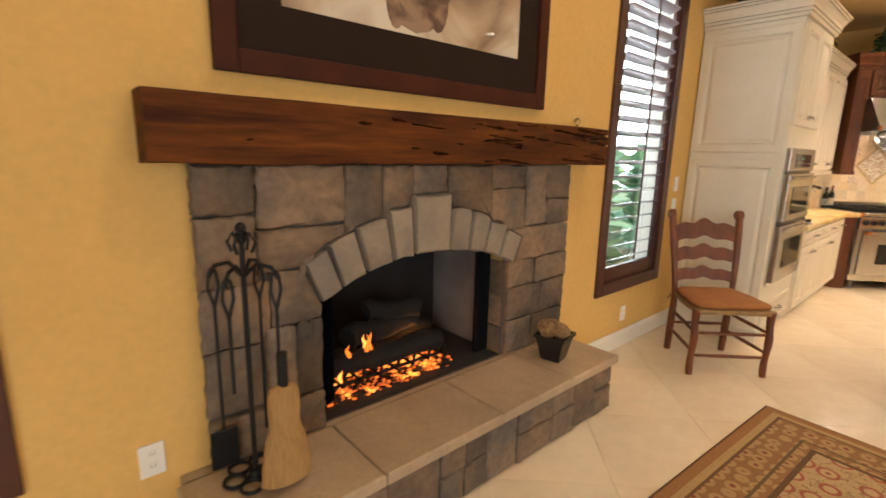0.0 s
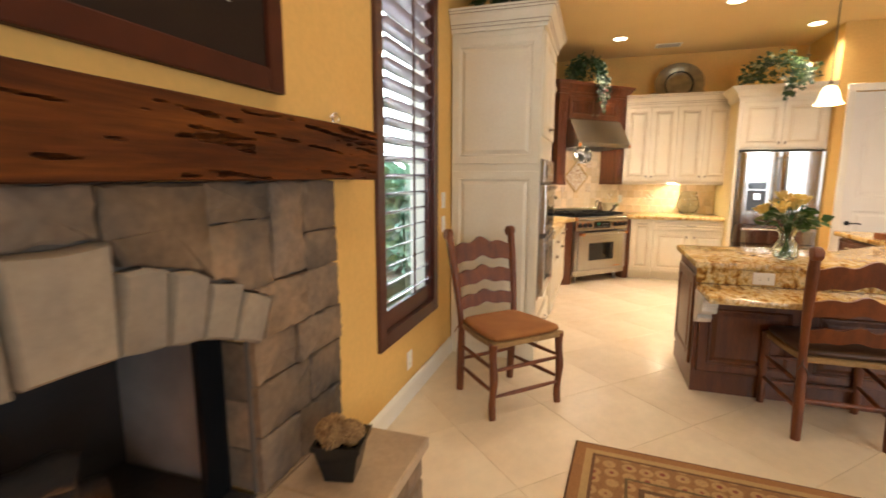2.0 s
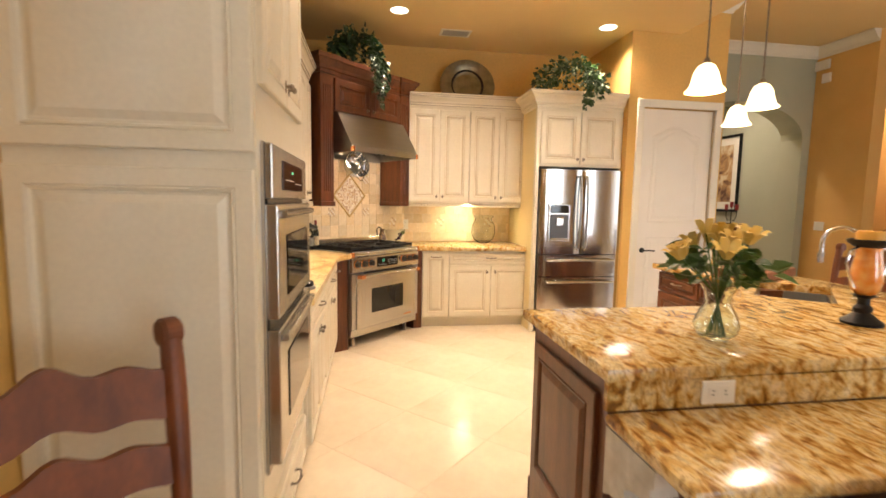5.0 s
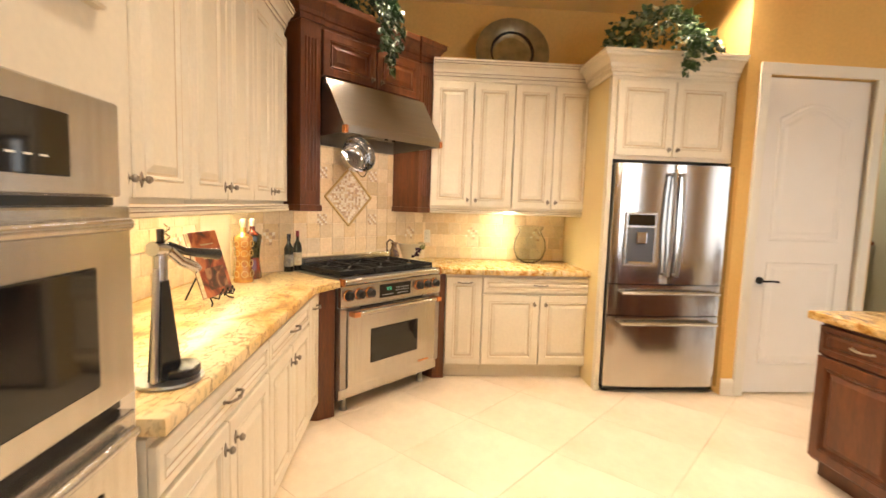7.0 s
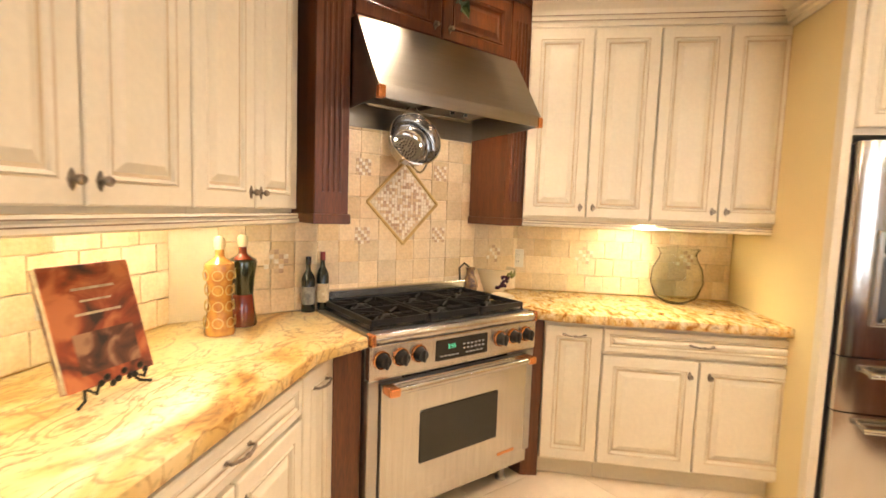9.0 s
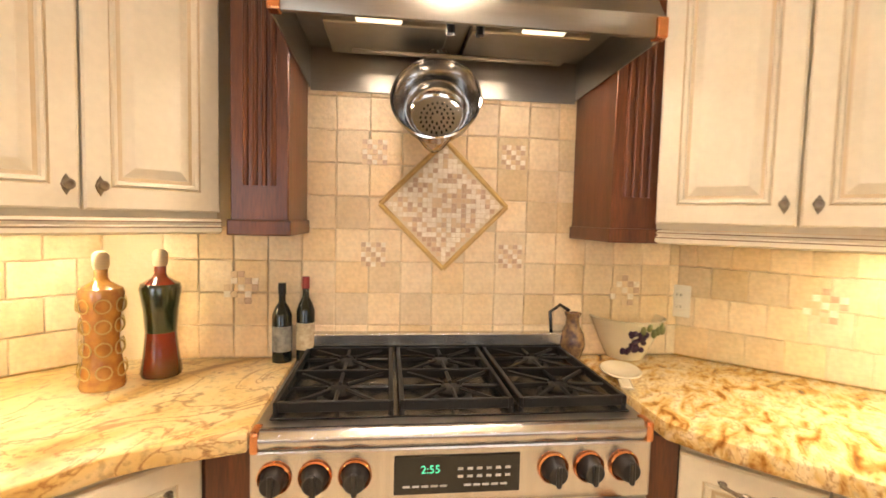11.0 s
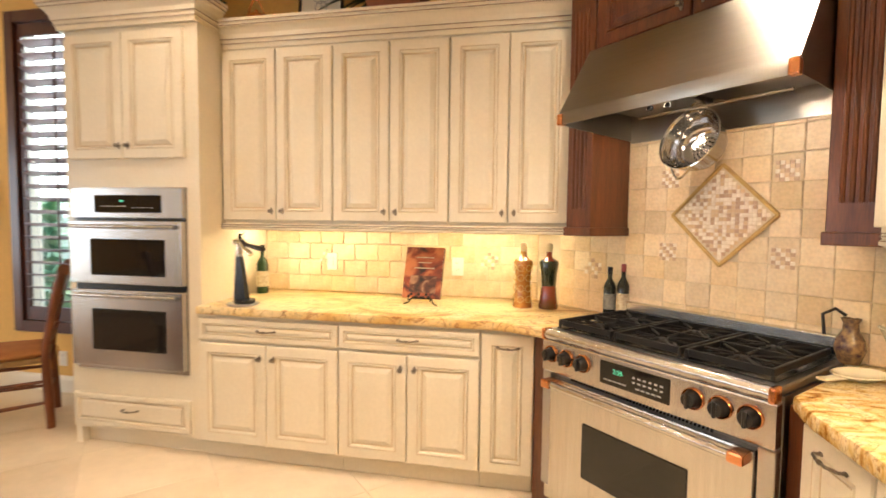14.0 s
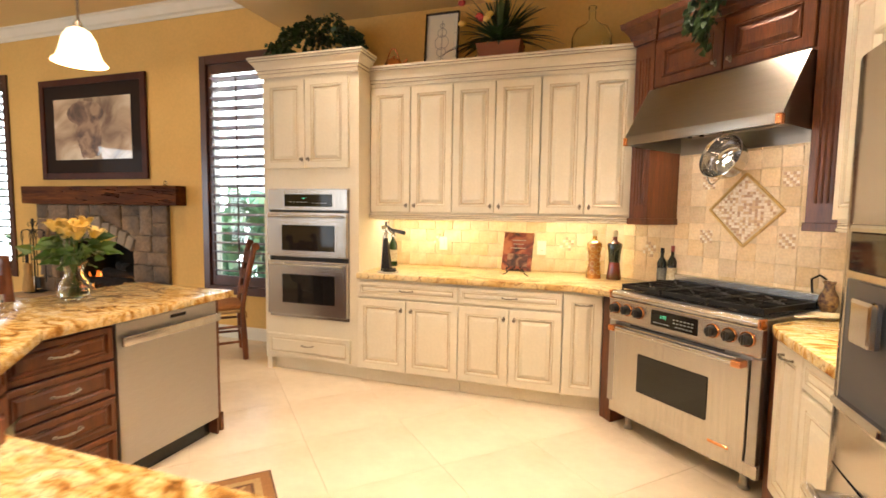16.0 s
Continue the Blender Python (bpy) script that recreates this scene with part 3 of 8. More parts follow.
UPZ = 1.345
for x0, x1 in ((5.330, 6.028), (6.030, 6.697), (6.699, 7.330)):
    wall_cabinet(pose(x0, 2.50, UPZ), x1 - x0, M_CREAM, "tall cream glazed wall cabinet with two raised panel doors", 2, 1.015, NW - 2.505)
wall_cabinet(pose(8.145, 1.552, UPZ, 0, 0, -90), 0.662, M_CREAM, "tall cream glazed wall cabinet with two raised panel doors", 2, 1.015, EW - 8.15)
wall_cabinet(pose(8.145, 0.888, UPZ, 0, 0, -90), 0.660, M_CREAM, "tall cream glazed wall cabinet with two raised panel doors", 2, 1.015, EW - 8.15)
CABCROWN = [(-0.02, 0.0), (0.004, 0.0), (0.006, 0.02), (0.014, 0.026), (0.014, 0.045), (0.022, 0.05), (0.026, 0.075), (0.045, 0.105), (0.060, 0.115), (0.062, 0.128), (0.070, 0.132), (0.070, 0.15), (-0.02, 0.15)]


M_GLAZELINE = material("dark_glaze_line", (0.20, 0.13, 0.08), 0.5, tint=(0.42, 0.32, 0.21), scale=9, amount=0.8)


def glaze_lines(path, z, prof, steps, parent):
    """Thin dark glaze left in the grooves of a moulding, at the given corners of its profile."""
    for k in steps:
        o, q = prof[k]
        part("glaze_line", sweep(path, [(o - 0.003, z + q - 0.0017), (o + 0.0012, z + q - 0.0017), (o + 0.0012, z + q + 0.0017), (o - 0.003, z + q + 0.0017)]), M_GLAZELINE, parent)


def moulding(name, path, z, prof, mat, label):
    ob = tagged(part(name, sweep(path, [(o, z + q) for o, q in prof]), mat, None, label), label, "moulding")
    glaze_lines(path, z, prof, (3, 5, 8, 10) if len(prof) > 10 else (2, 4), ob)
    return ob


moulding("crown_moulding", [(5.328, 2.50), (7.325, 2.50)], 2.362, CABCROWN, M_CREAM, "stepped cream crown moulding with dark glaze lines on wall cabinets")
moulding("crown_moulding", [(8.145, 1.552), (8.145, 0.235)], 2.362, CABCROWN, M_CREAM, "stepped cream crown moulding with dark glaze lines on wall cabinets")
RAILP = [(-0.02, 0.0), (0.012, 0.0), (0.016, -0.008), (0.012, -0.016), (0.018, -0.022), (0.018, -0.034), (0.006, -0.04), (-0.02, -0.04)]
moulding("light_rail", [(5.328, 2.485), (7.325, 2.485)], UPZ - 0.002, RAILP, M_CREAM, "cream light rail moulding under the wall cabinets")
moulding("light_rail", [(8.160, 1.552), (8.160, 0.235)], UPZ - 0.002, RAILP, M_CREAM, "cream light rail moulding under the wall cabinets")
part_top = tagged(part("cabinet_top_board", box(5.332, 7.32, 2.525, NW - 0.004, 2.363, 2.495), M_CREAM), "cream dust board on top of the wall cabinets", "cabinet top")
part_top2 = tagged(part("cabinet_top_board", box(8.165, EW - 0.004, 0.235, 1.55, 2.363, 2.43), M_CREAM), "cream dust board on top of the wall cabinets", "cabinet top")


# oven tower
def oven_tower():
    x0, x1, y = 4.445, 5.325, 2.290
    w, d = x1 - x0, NW - y - 0.005
    c = thing("oven_cabinet", pose(x0, y, 0), "tall cream glazed oven cabinet with panelled side", "cabinet")
    ox0, ox1, oz0, oz1 = 0.045, 0.800, 0.47, 1.540
    for nm, bx in (("side_board", (0.0, ox0, 0, d, 0.0, 2.44)), ("side_board", (ox1, w, 0, d, 0.10, 2.44)), ("upper_case", (ox0, ox1, 0.0, d, oz1, 2.44)), ("lower_case", (ox0, ox1, 0.0, d, 0.10, oz0)), ("back_board", (ox0, ox1, 0.56, d, oz0, oz1)), ("toe_kick", (ox0, w, 0.05, d, 0.002, 0.10))):
        part(nm, box(*bx), M_CREAM, c)
    front(c, "door", 0.02, 1.70, 0.385, 0.715, M_CREAM, hw="knob", hx=0.92, hz=0.10)
    front(c, "door", 0.405, 1.70, 0.395, 0.715, M_CREAM, hw="knob", hx=0.08, hz=0.10)
    front(c, "drawer", 0.01, 0.125, 0.80, 0.20, M_CREAM, DRAWER, "pull", 0.5, 0.55)
    for z, h in ((1.50, 0.90), (0.10, 1.35)):
        sp = part("side_panel", panel(d - 0.01, h, RAISED, 0.02), M_CREAM, c)
        sp.matrix_basis = pose(0, d - 0.005, z, 0, 0, -90)
    around = [(-0.022, d), (-0.022, -0.022), (w + 0.0, -0.022), (w, 0.17)]
    glaze_lines(around, 2.44, CABCROWN, (3, 5, 8, 10), part("crown", sweep(around, [(o, q + 2.44) for o, q in CABCROWN]), M_CREAM, c))
    part("top_board", box(-0.01, w - 0.02, 0, d, 2.441, 2.53), M_CREAM, c)
    ov = thing("double_oven", pose(x0 + ox0, y - 0.004, oz0), "stainless steel double wall oven with dark windows", "oven")
    W, H = ox1 - ox0, oz1 - oz0
    part("body", box(0.006, W - 0.006, 0.004, 0.54, 0.004, H - 0.006), M_BLACK, ov)
    part("trim_frame", box(0.0, W, -0.006, 0.003, 0.0, H), M_STEELH, ov)
    cp = part("control_panel", box(0.004, W - 0.004, -0.03, -0.006, H - 0.175, H - 0.004, 0.004), M_STEELH, ov)
    part("display", box(0.17, W - 0.14, -0.034, -0.029, H - 0.145, H - 0.045, 0.002), M_DGLASS, cp)
    bars = bmesh.new()
    for k in range(5):
        box(0.22 + 0.035 * k, 0.242 + 0.035 * k, -0.0352, -0.0341, H - 0.11, H - 0.107, bm=bars)
        box(0.43 + 0.03 * k, 0.445 + 0.03 * k, -0.0352, -0.0341, H - 0.118, H - 0.115, bm=bars)
    tagged(part("key_marks", bars, M_PLASTIC, cp), kind="stuff")
    part("clock_digits", box(0.345, 0.368, -0.0354, -0.0342, H - 0.083, H - 0.074), M_CLOCK, cp)
    for z0, z1, win in ((H - 0.555, H - 0.192, (0.15, W - 0.11, 0.07, 0.25)), (0.03, H - 0.59, (0.15, W - 0.11, 0.12, 0.33))):
        dr = part("door", box(0.004, W - 0.004, -0.045, -0.006, z0, z1, 0.005, seg=2), M_STEELH, ov)
        part("window", box(win[0], win[1], -0.049, -0.044, z0 + win[2] - 0.02, z0 + win[3] + 0.01, 0.003), M_DGLASS, dr)
        hb = bmesh.new()
        tube(bow((0.03, -0.058, z1 - 0.032), (W - 0.035, -0.058, z1 - 0.032), (0, -0.006, 0), 12), 0.012, 10, hb)
        for hx in (0.05, W - 0.05):
            box(hx - 0.012, hx + 0.012, -0.060, -0.044, z1 - 0.045, z1 - 0.025, bm=hb)
        part("handle", hb, M_STEELH, dr, "", True)
    part("vent_gap", box(0.01, W - 0.002, -0.014, -0.0061, H - 0.589, H - 0.556), M_BLACK, ov)
    part("vent_gap", box(0.01, W - 0.002, -0.014, -0.0061, H - 0.191, H - 0.176), M_BLACK, ov)


M_CLOCK = glow("green_digits", (0.10, 0.9, 0.55), 0.22)
oven_tower()


# counters
def counter(poly, label, mat, z0=0.838, z1=0.885):
    return tagged(part("countertop", slab(poly, z0, z1, 0.010, 2), mat, None, label, True), label, "countertop")


DX = 0.4575 * math.sqrt(0.5)
C0 = 5.765


def diag(s, v):
    """Plan point on the diagonal: s along it from its middle, v = x + y."""
    return ((v + C0) / 2 + s * math.sqrt(0.5), (v - C0) / 2 - s * math.sqrt(0.5))


RF = 9.345
half = 0.484
pa, pb = diag(-half, RF - 0.01), diag(-half, 10.14)
counter([(5.332, 2.232), (6.98, 2.232), (7.06, 2.205), pa, pb, (10.14 - NW + 0.006, NW - 0.006), (5.332, NW - 0.006)], "polished golden granite worktop with brown veins", M_GRANITE)
qa, qb = diag(half, RF - 0.01), diag(half, 10.14)
counter([qa, (7.875, 1.36), (7.868, 1.30), (7.868, 0.242), (EW - 0.006, 0.242), (EW - 0.006, 10.14 - EW + 0.006), qb], "polished golden granite worktop with dark brown specks", M_GRANITEC)


# range
M_KNOB = material("black_knob", (0.012, 0.011, 0.011), 0.35, amount=0.1)


def range_cooker():
    ox, oy = diag(-0.480, RF)
    r = thing("range_cooker", pose(ox, oy, 0, 0, 0, -45), "stainless steel six burner range with copper trim", "range")
    W, D = 0.930, 0.525
    part("body", box(0.0, W, 0.03, D, 0.105, 0.86), M_STEEL, r)
    for fx in (0.10, W - 0.10):
        for fy in (0.09, D - 0.08):
            part("foot", lathe([(0.0, 0.001), (0.028, 0.001), (0.028, 0.01), (0.019, 0.02), (0.019, 0.106)], 14), M_STEEL, r, "", True, pose(fx, fy, 0))
    part("kick_plate", box(0.004, W - 0.004, 0.012, 0.03, 0.105, 0.175, 0.003), M_STEELH, r)
    door = part("oven_door", box(0.055, W - 0.055, -0.018, 0.028, 0.185, 0.685, 0.008, seg=2), M_STEELH, r)
    part("window", box(0.24, W - 0.25, -0.022, -0.017, 0.31, 0.54, 0.004), M_DGLASS, door)
    for k in (0.0, W - 0.052):
        part("side_trim", box(k, k + 0.050, -0.006, 0.029, 0.178, 0.70, 0.004), M_STEEL, r)
    part("badge", box(W - 0.235, W - 0.125, -0.0215, -0.0175, 0.208, 0.222, 0.002), M_COPPER, door)
    hb = bmesh.new()
    tube([(0.075, -0.062, 0.668), (W - 0.075, -0.062, 0.668)], 0.0155, 12, hb)
    hd = part("handle", hb, M_STEELH, door, "", True)
    for hx in (0.082, W - 0.082):
        part("handle_end", box(hx - 0.024, hx + 0.024, -0.081, -0.019, 0.651, 0.686, 0.007, seg=2), M_COPPER, door, "copper handle bracket")
    vent = bmesh.new()
    for k in range(44):
        box(0.16 + k * 0.0135, 0.166 + k * 0.0135, -0.0045, 0.004, 0.692, 0.700, bm=vent)
    part("vent_slots", vent, M_BLACK, r)
    fas = part("control_panel", box(0.002, W - 0.002, -0.012, 0.03, 0.705, 0.845, 0.006, seg=2), M_STEELH, r)
    disp = part("display", box(0.315, 0.605, -0.016, -0.0115, 0.735, 0.825, 0.002), M_DGLASS, fas)
    fc = bpy.data.curves.new("clock", "FONT")
    fc.body, fc.size, fc.extrude = "2:55", 0.026, 0.0004
    tmp = bpy.data.objects.new("tmp", fc)
    me = bpy.data.meshes.new_from_object(tmp)
    bpy.data.objects.remove(tmp)
    me.materials.append(M_CLOCK)
    ck = new("clock_digits", me)
    ck.parent = disp
    ck.matrix_basis = pose(0.375, -0.0166, 0.785, 90)
    bars = bmesh.new()
    for k in range(6):
        for q in range(2):
            box(0.46 + k * 0.022, 0.472 + k * 0.022, -0.0168, -0.0161, 0.772 + q * 0.018, 0.778 + q * 0.018, bm=bars)
    for k in range(5):
        box(0.335 + k * 0.021, 0.351 + k * 0.021, -0.0168, -0.0161, 0.752, 0.757, bm=bars)
        box(0.475 + k * 0.021, 0.491 + k * 0.021, -0.0168, -0.0161, 0.752, 0.757, bm=bars)
    tagged(part("key_marks", bars, M_GREYMARK, disp), kind="stuff")
    for kx in (0.055, 0.142, 0.229, 0.685, 0.772, 0.859):
        k = part("knob", lathe([(0.030, 0.0), (0.028, 0.006), (0.026, 0.016), (0.024, 0.034), (0.021, 0.037), (0.0, 0.037)], 20), M_KNOB, fas, "", True, pose(kx, -0.014, 0.785, 90))
        ring = bmesh.new()
        lathe([(0.031, 0.0), (0.036, 0.0), (0.037, 0.004), (0.034, 0.008), (0.031, 0.006)], 24, ring)
        part("bezel", ring, M_COPPER, k, "copper ring", True)
        part("grip", box(-0.006, 0.006, -0.026, 0.026, 0.034, 0.046, 0.003), M_KNOB, k)
    # rounded front edge of the cooktop
    bn = bmesh.new()
    tube([(0.012, 0.0, 0.868), (W - 0.012, 0.0, 0.868)], 0.024, 14, bn)
    part("bullnose", bn, M_STEELH, r, "", True)
    for cx in (0.004, W - 0.024):
        part("corner_cap", box(cx, cx + 0.020, -0.026, 0.028, 0.843, 0.893, 0.008, seg=2), M_COPPER, r, "copper corner cap")
    part("cooktop", box(0.004, W - 0.004, 0.0, D, 0.861, 0.888, 0.004), M_STEEL, r)
    part("burner_tray", box(0.03, W - 0.03, 0.045, D - 0.012, 0.889, 0.894, 0.002), M_BLACK, r)
    bx = [0.03 + (W - 0.06) * (i + 0.5) / 3 for i in range(3)]
    for i, x in enumerate(bx):
        for y in (0.16, 0.40):
            part("burner", lathe([(0.0, 0.894), (0.055, 0.894), (0.055, 0.902), (0.042, 0.905), (0.042, 0.914), (0.034, 0.918), (0.0, 0.918)], 20), M_IRON, r, "", True, pose(x, y, 0))
        g = bmesh.new()
        gx0, gx1, gy0, gy1, t = x - 0.138, x + 0.138, 0.048, D - 0.014, 0.0055
        for a in (gx0, gx1 - 2 * t):
            box(a, a + 2 * t, gy0, gy1, 0.905, 0.930, 0.002, bm=g)
        for b in (gy0, (gy0 + gy1) / 2 - t, gy1 - 2 * t):
            box(gx0 + 2 * t, gx1 - 2 * t, b, b + 2 * t, 0.905, 0.930, 0.002, bm=g)
        for y in (0.16, 0.40):
            for a in (0, 1, 2, 3, 4, 5, 6, 7):
                an = a * math.pi / 4
                l = 0.125 if a % 2 == 0 else 0.155
                p0 = Vector((x + 0.028 * math.cos(an), y + 0.028 * math.sin(an), 0.923))
                ex, ey = l * math.cos(an), l * math.sin(an)
                ey = max(min(ey, 0.112), -0.112)
                ex = max(min(ex, 0.13), -0.13)
                tube([p0, (x + ex, y + ey, 0.921)], 0.0055, 5, g)
        for a in (gx0 + t, gx1 - t):
            for b in (gy0 + t, gy1 - t):
                cyl(0.006, 0.006, 0.8935, 0.906, a, b, 8, g)
        part("grate", g, M_IRON, r)
    part("back_guard", box(0.0, W, D - 0.008, D + 0.028, 0.86, 0.975, 0.006, seg=2), M_STEELH, r)
    part("guard_vent", box(0.02, W - 0.02, D - 0.012, D - 0.0085, 0.912, 0.935), M_BLACK, r)


M_GREYMARK = material("grey_print", (0.35, 0.35, 0.34), 0.5, amount=0.1)
range_cooker()


# ---- hood corner ----
SPL = 10.14
DG = pose(*diag(0, SPL), 0, 0, 0, -45)
structure("wall_diagonal", slab([(SPL - NW + 0.004, NW - 0.003), (EW - 0.003, NW - 0.003), (EW - 0.003, SPL - EW + 0.004)], 0.0, 2.30), M_SGROUT, "tiled diagonal corner wall behind the range")


def fluted(parent, x0, x1, d, z0, z1):
    body = part("pilaster", box(x0, x1, -d, -0.012, z0, z1, 0.003), M_CHERRY, parent)
    w = x1 - x0
    part("pilaster_foot", box(x0 - 0.008, x1 + 0.008, -d - 0.010, -0.012, z0 - 0.012, z0 + 0.03, 0.005, seg=2), M_CHERRY, body)
    for k in range(4):
        cx = x0 + w * (0.26 + 0.16 * k)
        fl = bmesh.new()
        tube([(cx, -d - 0.001, z0 + 0.12), (cx, -d - 0.001, z1 - 0.10)], 0.0075, 8, fl)
        part("flute", fl, M_CHERRY, body, "", True)


def hood_cabinet():
    c = thing("hood_cabinet", DG, "dark cherry hood surround with fluted pilasters and two doors", "cabinet")
    for s in (-1, 1):
        a, b = sorted((s * 0.452, s * 0.600))
        fluted(c, a, b, 0.305, 1.315, 2.47)
    part("body", box(-0.451, 0.451, -0.29, -0.012, 2.155, 2.47), M_CHERRY, c)
    for k in range(2):
        o = front(c, "door", -0.445 + k * 0.445, 2.165, 0.445, 0.285, M_CHERRY, RAISED)
        o.matrix_basis = pose(-0.441 + k * 0.445, -0.291, 2.168)
        knob(o, 0.40 if k == 0 else 0.04, -0.022, 0.05)
    cr = [(-0.02, 0.0), (0.006, 0.0), (0.010, 0.03), (0.020, 0.036), (0.024, 0.06), (0.052, 0.105), (0.066, 0.115), (0.070, 0.15), (-0.02, 0.15)]
    path = [(-0.604, -0.012), (-0.604, -0.310), (-0.448, -0.310), (-0.448, -0.292), (0.448, -0.292), (0.448, -0.310), (0.604, -0.310), (0.604, -0.012)]
    part("crown", sweep(path, [(o, z + 2.47) for o, z in cr]), M_CHERRY, c)
    part("top_board", box(-0.59, 0.59, -0.285, -0.012, 2.472, 2.56), M_CHERRY, c)


hood_cabinet()


def range_hood():
    h = thing("range_hood", DG, "brushed stainless steel canopy hood with copper corner caps", "range hood")
    W = 0.4475
    sec = [(-0.013, 1.90), (-0.305, 1.90), (-0.539, 1.843), (-0.345, 2.15), (-0.013, 2.15)]
    bm = bmesh.new()
    L = [bm.verts.new((-W, y, z)) for y, z in sec]
    R = [bm.verts.new((W, y, z)) for y, z in sec]
    for i in range(5):
        j = (i + 1) % 5
        bm.faces.new((L[i], L[j], R[j], R[i]))
    bm.faces.new(L)
    bm.faces.new(R[::-1])
    bmesh.ops.recalc_face_normals(bm, faces=bm.faces)
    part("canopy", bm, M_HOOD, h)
    for s in (-1, 1):
        sk = bmesh.new()
        x0, x1 = sorted((s * (W - 0.004), s * W))
        vs = [(-0.013, 1.775), (-0.535, 1.795), (-0.535, 1.845), (-0.305, 1.899), (-0.013, 1.899)]
        A = [sk.verts.new((x0, y, z)) for y, z in vs]
        B = [sk.verts.new((x1, y, z)) for y, z in vs]
        for i in range(5):
            sk.faces.new((A[i], A[(i + 1) % 5], B[(i + 1) % 5], B[i]))
        sk.faces.new(A)
        sk.faces.new(B[::-1])
        bmesh.ops.recalc_face_normals(sk, faces=sk.faces)
        part("side_skirt", sk, M_HOOD, h)
        part("corner_cap", box(s * (W - 0.012) - 0.014, s * (W - 0.012) + 0.014, -0.553, -0.520, 1.790, 1.838, 0.005, seg=2), M_COPPER, h, "copper corner cap")
    part("back_skirt", box(-W + 0.005, W - 0.005, -0.022, -0.013, 1.765, 1.899), M_HOOD, h)
    lip = bmesh.new()
    box(-W + 0.02, W - 0.02, -0.545, -0.53, 1.792, 1.846, 0.006, bm=lip, seg=2)
    part("front_lip", lip, M_HOOD, h, "", True)
    for x in (-0.20, 0.20):
        part("baffle_filter", box(x - 0.17, x + 0.17, -0.30, -0.06, 1.872, 1.897, 0.004), M_HOOD, h)
    for x in (-0.22, 0.22):
        part("lamp_lens", box(x - 0.06, x + 0.06, -0.39, -0.33, 1.862, 1.872, 0.004), M_LENS, h, "lit hood lamp lens")
    for x in (-0.05, 0.02):
        k = part("control_knob", cyl(0.011, 0.010, -0.014, 0.014, seg=12), M_BLACK, h, "", True, pose(x, -0.48, 1.805))
    # rail for hooks
    part("hook_rail", tube([(-0.30, -0.17, 1.845), (0.30, -0.17, 1.845)], 0.006, 8), M_HOOD, h, "", True)


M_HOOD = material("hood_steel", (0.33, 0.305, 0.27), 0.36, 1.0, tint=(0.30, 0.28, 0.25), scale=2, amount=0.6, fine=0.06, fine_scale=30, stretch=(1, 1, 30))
brushed = M_HOOD.node_tree.nodes["Principled BSDF"]
brushed.inputs["Anisotropic"].default_value = 0.75
brushed.inputs["Anisotropic Rotation"].default_value = 0.25
around_z = M_HOOD.node_tree.nodes.new("ShaderNodeTangent")
around_z.direction_type, around_z.axis = "RADIAL", "Z"
M_HOOD.node_tree.links.new(around_z.outputs[0], brushed.inputs["Tangent"])
M_LENS = glow("lamp_lens", (1.0, 0.86, 0.62), 1.6)
range_hood()


def colander():
    c = thing("colander", DG @ pose(-0.045, -0.135, 1.695, 72, 0, -8), "shiny stainless steel colander hanging from the hood", "colander")
    prof = [(0.135, 0.07), (0.130, 0.072), (0.124, 0.06), (0.115, 0.0), (0.10, -0.035), (0.07, -0.05), (0.0, -0.052), (0.0, -0.049), (0.07, -0.047), (0.097, -0.032), (0.112, 0.002), (0.121, 0.06), (0.126, 0.069)]
    part("bowl", lathe(prof, 36), M_CHROME, c, "", True)
    dots = bmesh.new()
    for ring, n in ((0.020, 8), (0.036, 14), (0.052, 20)):
        for k in range(n):
            a = 2 * math.pi * k / n
            cyl(0.0035, 0.0035, -0.0462, -0.0445, ring * math.cos(a), ring * math.sin(a), 6, dots)
    tagged(part("drain_holes", dots, M_BLACK, c), kind="stuff")
    for s in (-1, 1):
        part("handle", tube(bow((-0.045, s * 0.128, 0.066), (0.045, s * 0.128, 0.066), (0, s * 0.045, 0), 10), 0.0045, 7), M_CHROME, c, "", True)
    part("hook", tube([(0, 0.165, 0.060), (0, 0.175, 0.03), (0, 0.16, 0.012)], 0.003, 6), M_STEEL, c, "", True)


colander()

# filler panels beside the range
for poly in ([(7.176, 2.250), diag(-0.486, 9.40), diag(-0.486, 10.10), (7.176, 2.90)], [diag(0.456, 9.42), (7.928, 1.418), (8.50, 1.418), diag(0.456, 10.10)]):
    tagged(part("filler_panel", slab(poly, 0.002, 0.834), M_CHERRY), "dark cherry filler panel between range and base cabinet", "panel", "filler panels")


